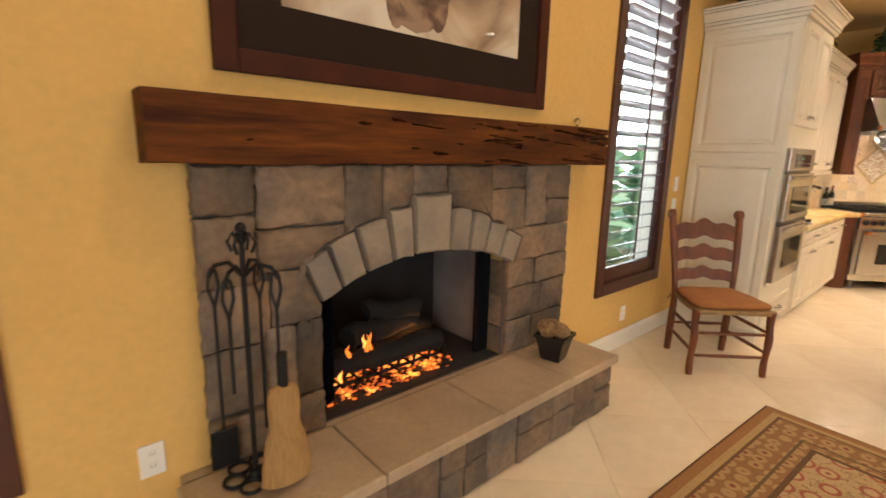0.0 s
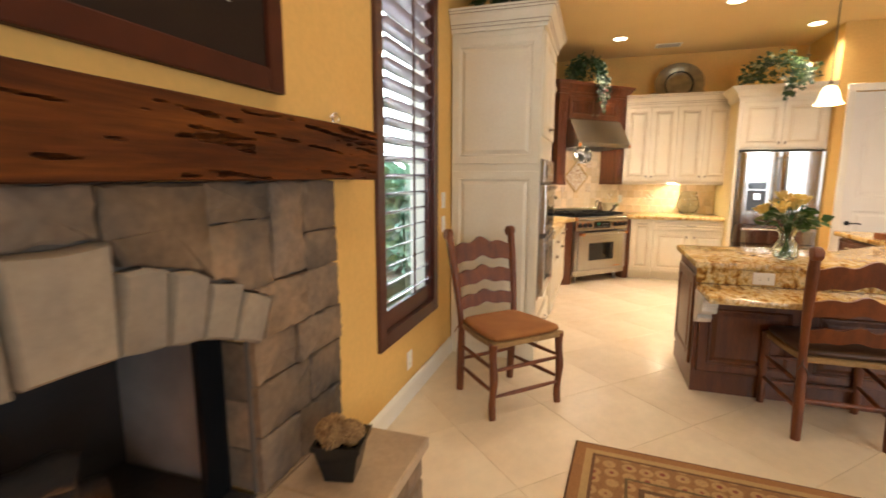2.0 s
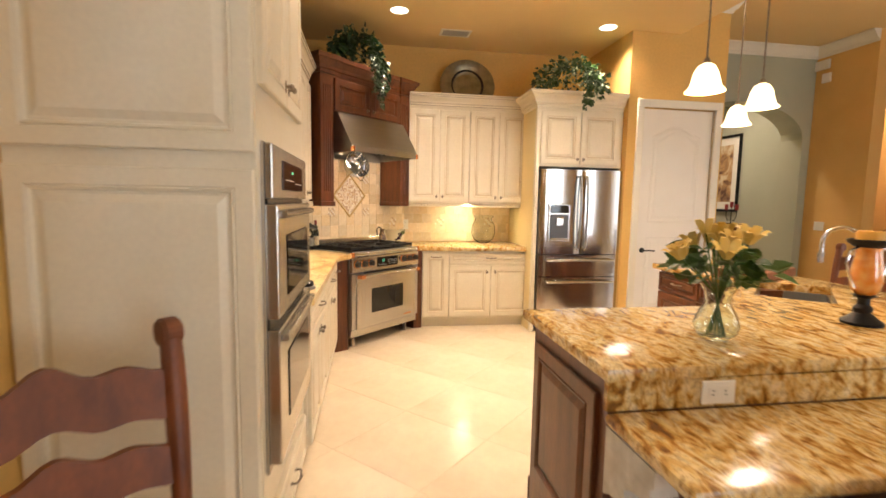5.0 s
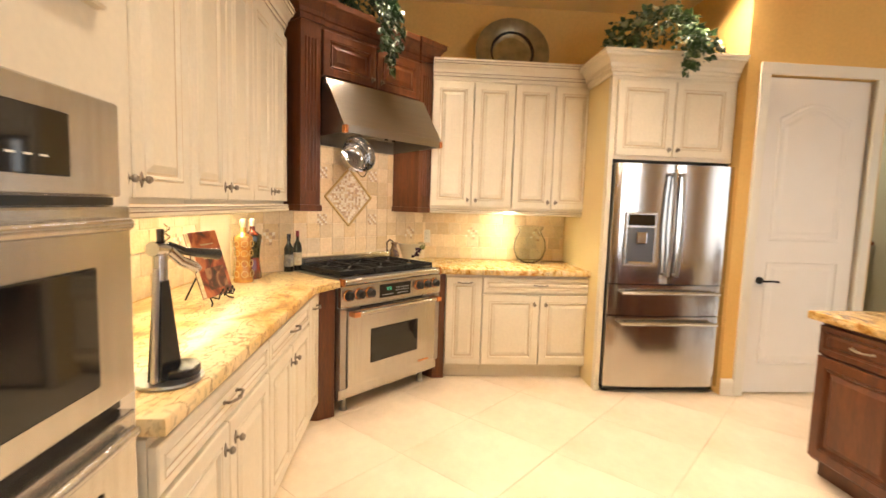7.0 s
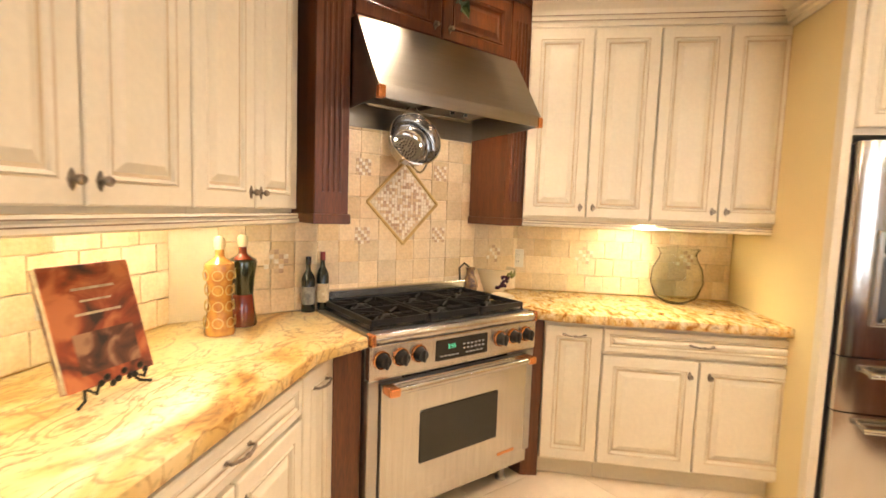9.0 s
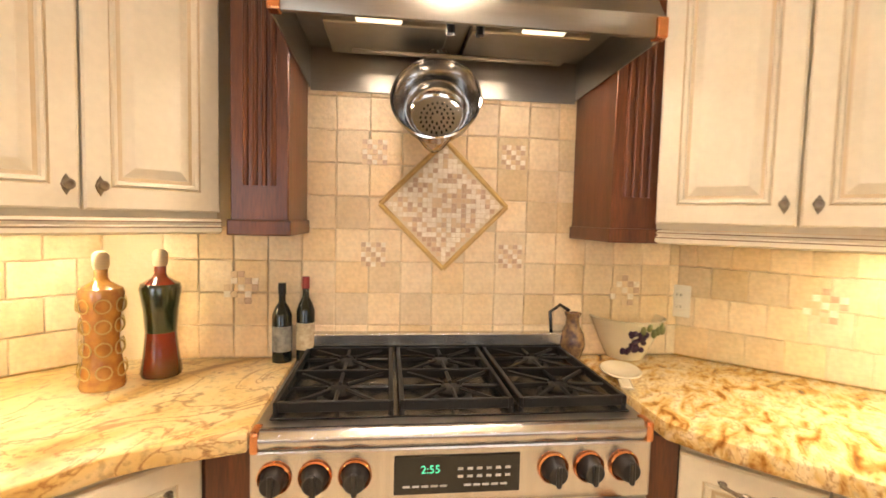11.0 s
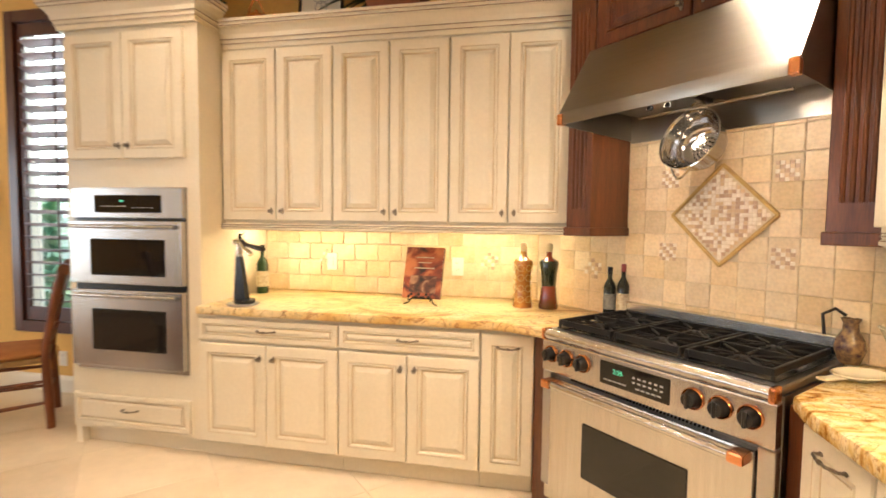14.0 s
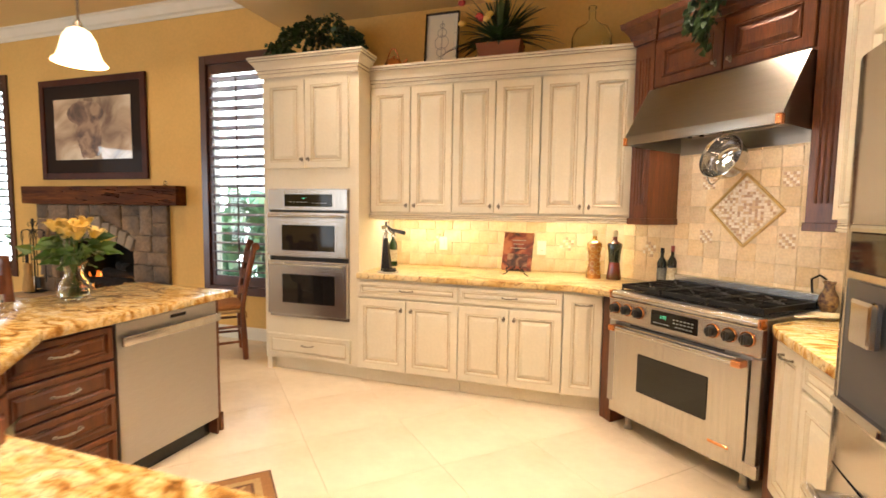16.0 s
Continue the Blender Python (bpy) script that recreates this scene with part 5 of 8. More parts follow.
def fireplace():
    rnd = random.Random(7)
    f = thing("fireplace", Matrix(), "grey and tan cut stone fireplace with an arched opening", "fireplace")
    back = bmesh.new()
    out = [(SX0 + 0.01, SZ0), (SX0 + 0.01, SZ1), (SX1 - 0.01, SZ1), (SX1 - 0.01, SZ0), (2.135, SZ0)]
    a1 = math.asin((2.135 - AX) / (AR + 0.02))
    out += [(AX + (AR + 0.02) * math.sin(a1 - 2 * a1 * i / 24), AZ + (AR + 0.02) * math.cos(a1 - 2 * a1 * i / 24)) for i in range(25)]
    out += [(1.035, SZ0)]
    A = [back.verts.new((x, NW - 0.018, z)) for x, z in out]
    B = [back.verts.new((x, NW - 0.001, z)) for x, z in out]
    for i in range(len(out)):
        j = (i + 1) % len(out)
        back.faces.new((A[i], A[j], B[j], B[i]))
    bmesh.ops.triangle_fill(back, use_beauty=True, edges=[e for e in back.edges if e.verts[0] in A and e.verts[1] in A])
    bmesh.ops.recalc_face_normals(back, faces=back.faces)
    part("mortar_bed", back, M_MORTAR, f)
    y = NW - 0.016
    # arch stones
    cuts = [math.radians(a) for a in (-26, -21.5, -16.0, -9.8, -4.6, 4.2, 9.8, 15.0, 20.5, 26)]
    rise = [0.17, 0.185, 0.195, 0.215, 0.262, 0.195, 0.185, 0.165, 0.15]
    g = 0.005
    for a, b, h in zip(cuts, cuts[1:], rise):
        pts = []
        for r, seq in ((AR, (a + g / AR, (a + b) / 2, b - g / AR)), (AR + h, (b - 2 * g / AR, (a + b) / 2, a + 2 * g / AR))):
            pts += [(AX + (r + rnd.uniform(-0.006, 0.006)) * math.sin(t), AZ + (r + rnd.uniform(-0.006, 0.006)) * math.cos(t)) for t in seq]
        stone("arch_stone", pts, 0.048 + rnd.uniform(0, 0.012), M_PALE, f, y, 0.010)

    def crown(t):
        for a, b, h in zip(cuts, cuts[1:], rise):
            if a <= t <= b:
                return AR + h + 0.008
        return 0.0
    # field stones, course by course from the mantel down
    cells = [(SX0, 0.795, 1.225, SZ1), (SX0, 0.79, 0.98, 1.225), (0.795, 1.136, 1.169, SZ1), (1.136, 1.316, 1.10, SZ1), (1.316, 1.478, 1.10, SZ1),
             (1.478, 1.676, 1.20, SZ1), (1.676, 1.98, 1.10, SZ1), (1.98, 2.25, 1.272, SZ1), (1.98, 2.25, 1.00, 1.272), (2.25, 2.436, 1.06, SZ1),
             (2.436, SX1, 1.20, SZ1), (2.436, SX1, 1.05, 1.20), (0.79, 1.136, 1.01, 1.169), (SX0, 0.83, 0.757, 0.98), (0.83, 1.032, 0.80, 1.01),
             (SX0, 0.80, 0.517, 0.757), (0.80, 0.92, 0.50, 0.80), (0.92, 1.032, 0.50, 0.80), (SX0, 0.86, SZ0, 0.50), (0.86, 1.032, SZ0, 0.50)]
    for k, (z0, z1) in enumerate(((SZ0, 0.53), (0.53, 0.72), (0.72, 0.873), (0.873, 1.055))):
        c = 2.36 + 0.07 * (k % 2)
        cells += [(2.138, c, z0, z1), (c, SX1, z0, z1)]
    gap = 0.003
    for x0, x1, z0, z1 in cells:
        pts = []
        for px, pz in perimeter(x0 + gap, x1 - gap, z0 + gap, z1 - gap, 9):
            t = math.atan2(px - AX, pz - AZ)
            R = crown(t)
            if math.hypot(px - AX, pz - AZ) < R:
                px, pz = AX + R * math.sin(t), AZ + R * math.cos(t)
            if not pts or math.hypot(px - pts[-1][0], pz - pts[-1][1]) > 0.003:
                pts.append((px, pz))
        zz = [p[1] for p in pts]
        if len(pts) < 5 or max(zz) - min(zz) < 0.025:
            continue
        stone("stone", pts, 0.030 + rnd.uniform(0, 0.018), M_STONE, f, y, 0.010)
    # jamb stones inside the opening
    for sx in (1.012, 2.136):
        for z0, z1 in ((0.332, 0.48), (0.485, 0.66), (0.665, 0.86)):
            part("jamb_stone", box(sx, sx + 0.022, NW - 0.012, NW + 0.15, z0, z1, 0.004), M_STONE, f)
    # fire chamber
    for nm, b in (("firebox_side", (1.001, 1.012, NW + 0.158, NW + 0.60, 0.20, 1.30)),                   ("firebox_back", (1.001, 2.160, NW + 0.602, NW + 0.70, 0.20, 1.30)), ("flue_cover", (1.001, 2.160, NW + 0.15, NW + 0.70, 1.302, 1.36)),
                  ("smoke_shelf", (1.014, 2.148, NW + 0.162, NW + 0.60, 1.02, 1.06)), ("firebox_floor", (1.036, 2.134, NW - 0.02, NW + 0.60, 0.20, 0.326))):
        part(nm, box(*b), M_SOOT, f)
    # only this side is paler: the light on it is put into its colour
    part("firebox_side", box(2.150, 2.160, NW + 0.158, NW + 0.60, 0.20, 1.30), M_LITBRICK, f, "firebrick side coloured paler grey as if lit")
    # pleated black mesh curtains drawn to both sides
    for a in (1.040, 2.020):
        cu = bmesh.new()
        cols = []
        for k in range(17):
            cx, cy = a + 0.006 * k, NW + 0.085 + (0.014 if k % 2 else -0.014)
            cols.append([cu.verts.new((cx, cy + d, z)) for d, z in ((0, 0.335), (0, 0.93), (0.004, 0.93), (0.004, 0.335))])
        for p, q in zip(cols, cols[1:]):
            for k in range(4):
                cu.faces.new((p[k], q[k], q[(k + 1) % 4], p[(k + 1) % 4]))
        cu.faces.new(cols[0])
        cu.faces.new(cols[-1][::-1])
        bmesh.ops.recalc_face_normals(cu, faces=cu.faces)
        part("mesh_curtain", cu, M_BLACK, f, "folded black metal mesh curtain")
    # hearth
    h = thing("hearth", Matrix(), "raised stone hearth with slab top and rough stone face", "hearth")
    x = 0.475
    for L in (0.58, 0.62, 0.52, 0.47):
        part("slab", slab([(x + 0.003, 2.505), (x + L - 0.003, 2.505), (x + L - 0.003, 2.905), (x + 0.003, 2.905)], 0.278, 0.328, 0.006, 1), M_SLAB, h)
        x += L
    part("core", box(0.51, 2.62, 2.565, NW - 0.003, 0.002, 0.276), M_MORTAR, h)
    part("back_slab", box(0.50, 2.64, 2.909, NW - 0.003, 0.278, 0.326), M_SLAB, h)
    x = 0.50
    k = 0
    while x < 2.62:
        L = min(rnd.choice((0.14, 0.2, 0.26, 0.17)), 2.645 - x)
        if 2.645 - x - L < 0.1:
            L = 2.645 - x
        rows = [(0.006, 0.272)] if rnd.random() < 0.45 else [(0.006, 0.15), (0.156, 0.272)]
        for z0, z1 in rows:
            stone("stone", perimeter(x + 0.004, x + L - 0.004, z0, z1, 3), 0.035 + rnd.uniform(0, 0.012), M_STONE, h, 2.568)
        x += L
    for y0, y1 in ((2.572, 2.69), (2.695, 2.83), (2.835, 2.93)):
        part("stone", box(2.618, 2.650, y0, y1, 0.006, 0.272, 0.006), M_STONE, h)
        part("stone", box(0.488, 0.512, y0, y1, 0.006, 0.272, 0.006), M_STONE, h)


fireplace()


def mantel():
    bm = bmesh.new()
    x0, x1, y0, y1, z0, z1 = 0.475, 2.885, 2.825, NW - 0.003, 1.394, 1.602
    nx, nz = 420, 52
    rows = []
    for i in range(nx + 1):
        x = x0 + (x1 - x0) * i / nx
        ring = []
        for j in range(nz + 1):
            z = z0 + (z1 - z0) * j / nz
            gouge = 0.0
            g = noise.noise(Vector((x * 3.2 + 0.8 * noise.noise(Vector((x * 3, z * 6, 1))), z * 62.0 + 5 * x, 3.0))) + 0.45 * noise.noise(Vector((x * 14.0, z * 90.0, 7.0)))
            if 1 < j < nz - 1:
                k = 0.54 - 0.40 * min(1, max(0, (x - 1.5) / 1.2)) + (0.0 if z > 1.50 else 0.16)
                if g > k:
                    gouge = min(0.030, (g - k) * 0.20)
            y = y0 + gouge + 0.005 * noise.noise(Vector((x * 4, z * 8, 0))) + (0.006 if j in (0, nz) else 0.0)
            ring.append(bm.verts.new((x + 0.006 * noise.noise(Vector((0, z * 20, i))) * (i in (0, nx)), y, z + 0.006 * noise.noise(Vector((x * 3, j * 0.1, 9))))))
        ring.append(bm.verts.new((x, y1, z1)))
        ring.append(bm.verts.new((x, y1, z0)))
        rows.append(ring)
    m = len(rows[0])
    for a, b in zip(rows, rows[1:]):
        for k in range(m):
            bm.faces.new((a[k], b[k], b[(k + 1) % m], a[(k + 1) % m]))
    bm.faces.new(rows[0])
    bm.faces.new(rows[-1][::-1])
    bmesh.ops.recalc_face_normals(bm, faces=bm.faces)
    tagged(part("mantel_beam", bm, M_MANTEL, None, "", True), "rough reclaimed wooden beam mantel with deep gouges", "mantel")


mantel()

# fire: grate, logs, embers and flames
M_LOG = material("charred_log", (0.007, 0.006, 0.005), 0.95, tint=(0.018, 0.012, 0.009), scale=8, amount=0.7, bump=0.8, bump_scale=30)


def ember():
    m = bpy.data.materials.new("embers")
    m.use_nodes = True
    n, l = m.node_tree.nodes, m.node_tree.links
    p = n["Principled BSDF"]
    p.inputs["Base Color"].default_value = (0.02, 0.015, 0.012, 1)
    p.inputs["Roughness"].default_value = 0.95
    t = n.new("ShaderNodeTexNoise")
    t.inputs["Scale"].default_value, t.inputs["Detail"].default_value = 14, 6
    co = n.new("ShaderNodeTexCoord")
    l.new(co.outputs["Object"], t.inputs["Vector"])
    r = n.new("ShaderNodeValToRGB")
    e = r.color_ramp.elements
    e[0].position, e[0].color = 0.42, (0, 0, 0, 1)
    e[1].position, e[1].color = 0.66, (1.0, 0.30, 0.045, 1)
    x = e.new(0.52)
    x.color = (0.5, 0.08, 0.01, 1)
    l.new(t.outputs["Fac"], r.inputs[0])
    l.new(r.outputs[0], p.inputs["Emission Color"])
    p.inputs["Emission Strength"].default_value = 2.6
    return m


M_EMBER = ember()
M_FLAME = glow("flame", (1.0, 0.20, 0.02), 1.3)
M_FLAMEC = glow("flame_core", (1.0, 0.38, 0.07), 2.0)
fire = thing("log_fire", pose(1.50, NW + 0.26, 0.328), "burning logs on an iron grate with glowing embers", "fire")
bm = bmesh.new()
for i in range(520):
    ball(random.uniform(0.004, 0.011), random.uniform(-0.40, 0.34), random.uniform(-0.21, 0.10), random.uniform(0.004, 0.030), 1.6, 1.1, 0.7, bm, 5, 4)
tagged(part("ember_bed", bm, M_EMBER, fire), kind="stuff")
gr = bmesh.new()
for x in [-0.30 + 0.1 * k for k in range(7)]:
    tube([(x, -0.17, 0.12), (x, -0.16, 0.055), (x, 0.13, 0.055), (x, 0.15, 0.12)], 0.008, 6, gr)
for y in (-0.12, 0.10):
    tube([(-0.33, y, 0.046), (0.33, y, 0.046)], 0.008, 6, gr)
for x in (-0.28, 0.28):
    for y in (-0.12, 0.10):
        tube([(x, y, 0.0), (x, y, 0.05)], 0.008, 6, gr)
part("grate", gr, M_IRON, fire)
for a, b, r in (((-0.34, -0.06, 0.125), (0.33, -0.08, 0.115), 0.058), ((-0.30, 0.07, 0.125), (0.36, 0.06, 0.13), 0.062), ((-0.20, -0.02, 0.225), (0.26, 0.05, 0.215), 0.058), ((-0.05, 0.05, 0.31), (0.24, -0.03, 0.30), 0.05)):
    pts = [Vector(a).lerp(Vector(b), i / 8) + Vector((0, 0.01 * math.sin(i * 2.1), 0.008 * math.sin(i * 1.3))) for i in range(9)]
    lg = tube(pts, r, 12, None, lambda u: 1 + 0.10 * math.sin(u * 17))
    for v in lg.verts:
        v.co += v.co.normalized() * 0.008 * noise.noise(v.co * 25)
    part("log", lg, M_LOG, fire, "", True)
rf = random.Random(3)
for k in range(5):
    x, y = (rf.uniform(-0.36, -0.22) if k % 2 else rf.uniform(-0.30, 0.30)), rf.uniform(-0.16, -0.06)
    h = rf.uniform(0.06, 0.17 if x < -0.2 else 0.09)
    z = rf.choice((0.03, 0.05, 0.17, 0.19))
    fl = bmesh.new()
    pts = [(x + 0.007 * math.sin(i * 0.8 + k), y, z + h * i / 8) for i in range(9)]
    tube(pts, 0.014, 8, fl, lambda u: 1.9 * (u + 0.12) ** 0.6 * (1 - u) ** 1.3 + 0.015)
    part("flame", fl, M_FLAMEC if k % 3 == 0 else M_FLAME, fire, "", True)


# pot of pine cones
def cone_pot():
    p = thing("planter", pose(2.33, 2.72, 0.329, 0, 0, 12), "black tapered square pot filled with pine cones", "pot")
    bm = bmesh.new()
    rings = []
    for s, z in ((0.052, 0.0), (0.078, 0.125), (0.088, 0.13), (0.088, 0.148), (0.074, 0.148), (0.070, 0.10)):
        rings.append([bm.verts.new((a * s, b * s, z)) for a, b in ((-1, -1), (1, -1), (1, 1), (-1, 1))])
    for a, b in zip(rings, rings[1:]):
        for k in range(4):
            bm.faces.new((a[k], a[(k + 1) % 4], b[(k + 1) % 4], b[k]))
    bm.faces.new(rings[0][::-1])
    bm.faces.new(rings[-1])
    part("pot", bm, M_BLACK, p)
    rr = random.Random(5)
    for k in range(9):
        cx, cy = rr.uniform(-0.055, 0.055), rr.uniform(-0.055, 0.055)
        cone = bmesh.new()
        for i in range(9):
            u = i / 8
            rad = 0.034 * math.sin(math.pi * (0.12 + 0.80 * u))
            for q in range(9):
                a = 2 * math.pi * (q + 0.5 * (i % 2)) / 9
                ball(0.0085, rad * math.cos(a), rad * math.sin(a), -0.03 + 0.07 * u, 1.2, 1.2, 0.55, cone, 5, 3)
        ball(0.024, 0, 0, 0.003, 1, 1, 1.4, cone, 8, 6)
        part("pine_cone", cone, M_CONE, p, "", False, pose(cx, cy, 0.155 + rr.uniform(0, 0.035), rr.uniform(0, 90), rr.uniform(-60, 60), rr.uniform(0, 360)))


M_CONE = material("pine_cone", (0.17, 0.085, 0.032), 0.8, tint=(0.46, 0.30, 0.13), scale=30, amount=0.9)
cone_pot()


# fire tools
def fire_tools():
    t = thing("fireplace_tools", pose(0.700, 2.79, 0.329) @ Matrix.Diagonal((0.92, 0.92, 1.02, 1)), "black wrought iron fireplace tool stand with a straw broom", "fire tools")
    b = bmesh.new()
    for k in range(6):
        a = 2 * math.pi * k / 6
        cx, cy = 0.075 * math.cos(a), 0.075 * math.sin(a)
        tube([(cx + 0.038 * math.cos(q), cy + 0.038 * math.sin(q), 0.012) for q in [2 * math.pi * i / 14 for i in range(15)]], 0.007, 6, b)
    cyl(0.03, 0.02, 0.004, 0.03, bm=b)
    part("base", b, M_IRON, t, "", True)
    part("post", tube([(0, 0, 0.02), (0, 0, 0.84)], 0.010, 8), M_IRON, t, "", True)
    top = bmesh.new()
    for k in range(4):
        a = math.pi / 4 + k * math.pi / 2
        c, s = math.cos(a), math.sin(a)
        tube([(0.0, 0.0, 0.70), (0.05 * c, 0.05 * s, 0.745), (0.10 * c, 0.10 * s, 0.735), (0.122 * c, 0.122 * s, 0.70), (0.115 * c, 0.115 * s, 0.715)], 0.007, 6, top)
        tube([(0.0, 0.0, 0.80), (0.03 * c, 0.03 * s, 0.84), (0.05 * c, 0.05 * s, 0.81), (0.035 * c, 0.035 * s, 0.78)], 0.006, 6, top)
    ball(0.018, 0, 0, 0.855, bm=top)
    part("crook", top, M_IRON, t, "", True)
    for k, kind in enumerate(("poker", "shovel", "broom", "tongs")):
        a = math.pi / 4 + k * math.pi / 2
        x, y = 0.112 * math.cos(a), 0.112 * math.sin(a)
        low = 0.36 if kind == "broom" else 0.12
        g = bmesh.new()
        tube([(x, y, low), (x, y, 0.62)], 0.0065, 8, g)
        for q in (-1, 1):
            tube([(x, y, 0.60), (x + q * 0.018, y, 0.66), (x + q * 0.012, y, 0.71), (x, y, 0.725)], 0.006, 6, g)
        o = part(kind, g, M_IRON, t, "", True)
        if kind == "shovel":
            part("blade", box(x - 0.05, x + 0.05, y - 0.006, y + 0.002, 0.03, 0.17, 0.004), M_IRON, o)
    br = bmesh.new()
    bx, by = 0.07, -0.125
    lathe([(0.0, 0.01), (0.074, 0.012), (0.070, 0.06), (0.058, 0.15), (0.044, 0.205), (0.047, 0.26), (0.046, 0.31), (0.040, 0.335), (0.018, 0.345), (0.0, 0.35)], 26, br, pose(bx, by, 0.02) @ Matrix.Diagonal((1.25, 0.65, 1, 1)))
    for v in br.verts:
        if v.co.z < 0.2:
            v.co.x += 0.004 * math.sin(v.co.x * 900)
    bo = part("broom_head", br, M_STRAW, t, "pale straw broom head", True)
    part("broom_handle", tube([(bx, by, 0.36), (bx, by, 0.47)], 0.019, 10), M_IRON, bo, "", True)
    bd = bmesh.new()
    lathe([(0.043, 0.200), (0.046, 0.205), (0.043, 0.210)], 20, bd, pose(bx, by, 0.02) @ Matrix.Diagonal((1.25, 0.68, 1, 1)))
    part("binding", bd, M_STRAW, bo, "", True)


M_STRAW = material("broom_straw", (0.50, 0.30, 0.11), 0.9, tint=(0.34, 0.18, 0.06), scale=20, amount=0.8, bump=0.7, bump_scale=60, stretch=(8, 8, 0.6))
fire_tools()
orn = lathe([(0.0, 0.0), (0.022, 0.0), (0.018, 0.006), (0.006, 0.012), (0.016, 0.022), (0.020, 0.034), (0.012, 0.048), (0.0, 0.054)], 8)
tagged(part("crystal_ornament", orn, M_PANE, None, "", False, pose(2.66, 2.90, 1.606)), "small faceted crystal ornament on the mantel", "ornament")


# ---- chairs ----
def ladder_chair(m, cushion, label, group):
    c = thing("chair", m, label, "chair", group)
    zs = 0.455
    bx, by = 0.205, 0.215
    fx, fy = 0.245, -0.215

    def post(u):
        z = 1.03 * u
        return by + (0.02 * (0.45 - z) / 0.45 if z < 0.45 else 0.105 * ((z - 0.45) / 0.58) ** 1.35), z
    for s in (-1, 1):
        pts = [(s * (bx + 0.065 * max(0, post(i / 16)[1] - 0.4)), post(i / 16)[0], max(0.001, post(i / 16)[1])) for i in range(17)]
        leg = tube(pts, 0.0255, 12, None, lambda u: 0.92 + 0.12 * math.sin(u * 9) if u < 0.97 else 0.95)
        o = part("back_post", leg, M_CHAIR, c, "", True)
        ty, tz = post(1.0)
        fin = bmesh.new()
        tx = s * (bx + 0.041)
        bmesh.ops.create_cone(fin, cap_ends=True, segments=18, radius1=0.037, radius2=0.037, depth=0.046, matrix=Matrix.Translation((tx, ty + 0.010, tz + 0.004)) @ Euler((0, radians(90), 0)).to_matrix().to_4x4())
        bmesh.ops.bevel(fin, geom=fin.edges[:], offset=0.006, segments=2, affect="EDGES")
        part("finial", fin, M_CHAIR, o, "", True)
        part("front_leg", tube([(s * fx, fy + 0.008 * math.sin(i * 0.9), 0.001 + (zs + 0.005) * i / 10) for i in range(11)], 0.0245, 12, None, lambda u: 0.82 + 0.22 * u + 0.08 * math.sin(u * 14)), M_CHAIR, c, "", True)
    # wavy slats
    for zc, hh in ((0.590, 0.072), (0.742, 0.084), (0.905, 0.108)):
        u0 = zc / 1.03
        yb = post(u0)[0]
        w = bx + 0.065 * (zc - 0.4)
        bm = bmesh.new()
        rows = []
        n = 22
        for i in range(n + 1):
            u = 2 * i / n - 1
            up = hh * (0.40 + 0.36 * math.cos(u * math.pi / 2) ** 2 + 0.15 * math.cos(3 * math.pi * u) * (1 - u * u) + 0.05)
            lo = -hh * (0.46 - 0.14 * math.cos(u * math.pi) - 0.10 * math.cos(3 * math.pi * u) * (1 - u * u))
            yy = yb + 0.022 * (1 - u * u)
            t = 0.010
            lean = 0.22
            rows.append([bm.verts.new((u * w, yy - t + lean * lo, zc + lo)), bm.verts.new((u * w, yy - t + lean * up, zc + up)), bm.verts.new((u * w, yy + t + lean * up, zc + up)), bm.verts.new((u * w, yy + t + lean * lo, zc + lo))])
        for a, b in zip(rows, rows[1:]):
            for k in range(4):
                bm.faces.new((a[k], b[k], b[(k + 1) % 4], a[(k + 1) % 4]))
        bm.faces.new(rows[0])
        bm.faces.new(rows[-1][::-1])
        bmesh.ops.recalc_face_normals(bm, faces=bm.faces)
        part("slat", bm, M_CHAIR, c, "", True)
    # seat
    seat = [(-fx - 0.012, fy - 0.018), (fx + 0.012, fy - 0.018), (fx + 0.004, 0.0), (bx + 0.004, by + 0.006), (-bx - 0.004, by + 0.006), (-fx - 0.004, 0.0)]
    part("rush_seat", slab(seat, zs - 0.022, zs + 0.012, 0.010, 2), M_RUSH, c, "woven rush seat", True)
    cs = [(x * 0.98, y * 0.98) for x, y in seat]
    bm = bmesh.new()
    n = 20
    ring0 = []
    lay = []
    for k in range(7):
        v = k / 6
        z = zs + 0.0125 + 0.042 * v
        sc = 0.93 + 0.07 * math.sin(math.pi * v) if v < 1 else 0.90
        lay.append([(x * sc, y * sc, z) for x, y in cs])
    dense = []
    for ring in lay:
        out = []
        for i in range(6):
            a, b = ring[i], ring[(i + 1) % 6]
            out += [Vector(a).lerp(Vector(b), q / 6) for q in range(6)]
        out = [(out[i - 1] + out[i] * 2 + out[(i + 1) % 36]) / 4 for i in range(36)]
        dense.append([bm.verts.new(p) for p in out])
    for a, b in zip(dense, dense[1:]):
        for k in range(36):
            bm.faces.new((a[k], a[(k + 1) % 36], b[(k + 1) % 36], b[k]))
    mid = dense[-1]
    for sc, dz in ((0.6, 0.006), (0.25, 0.008)):
        nxt = [bm.verts.new((v.co.x * sc / (1 if sc == 0.6 else 0.6), v.co.y * sc / (1 if sc == 0.6 else 0.6), v.co.z + dz * (1 if sc == 0.6 else 0.4))) for v in mid]
        for k in range(36):
            bm.faces.new((mid[k], mid[(k + 1) % 36], nxt[(k + 1) % 36], nxt[k]))
        mid = nxt
    bm.faces.new(mid)
    bm.faces.new(dense[0][::-1])
    bmesh.ops.recalc_face_normals(bm, faces=bm.faces)
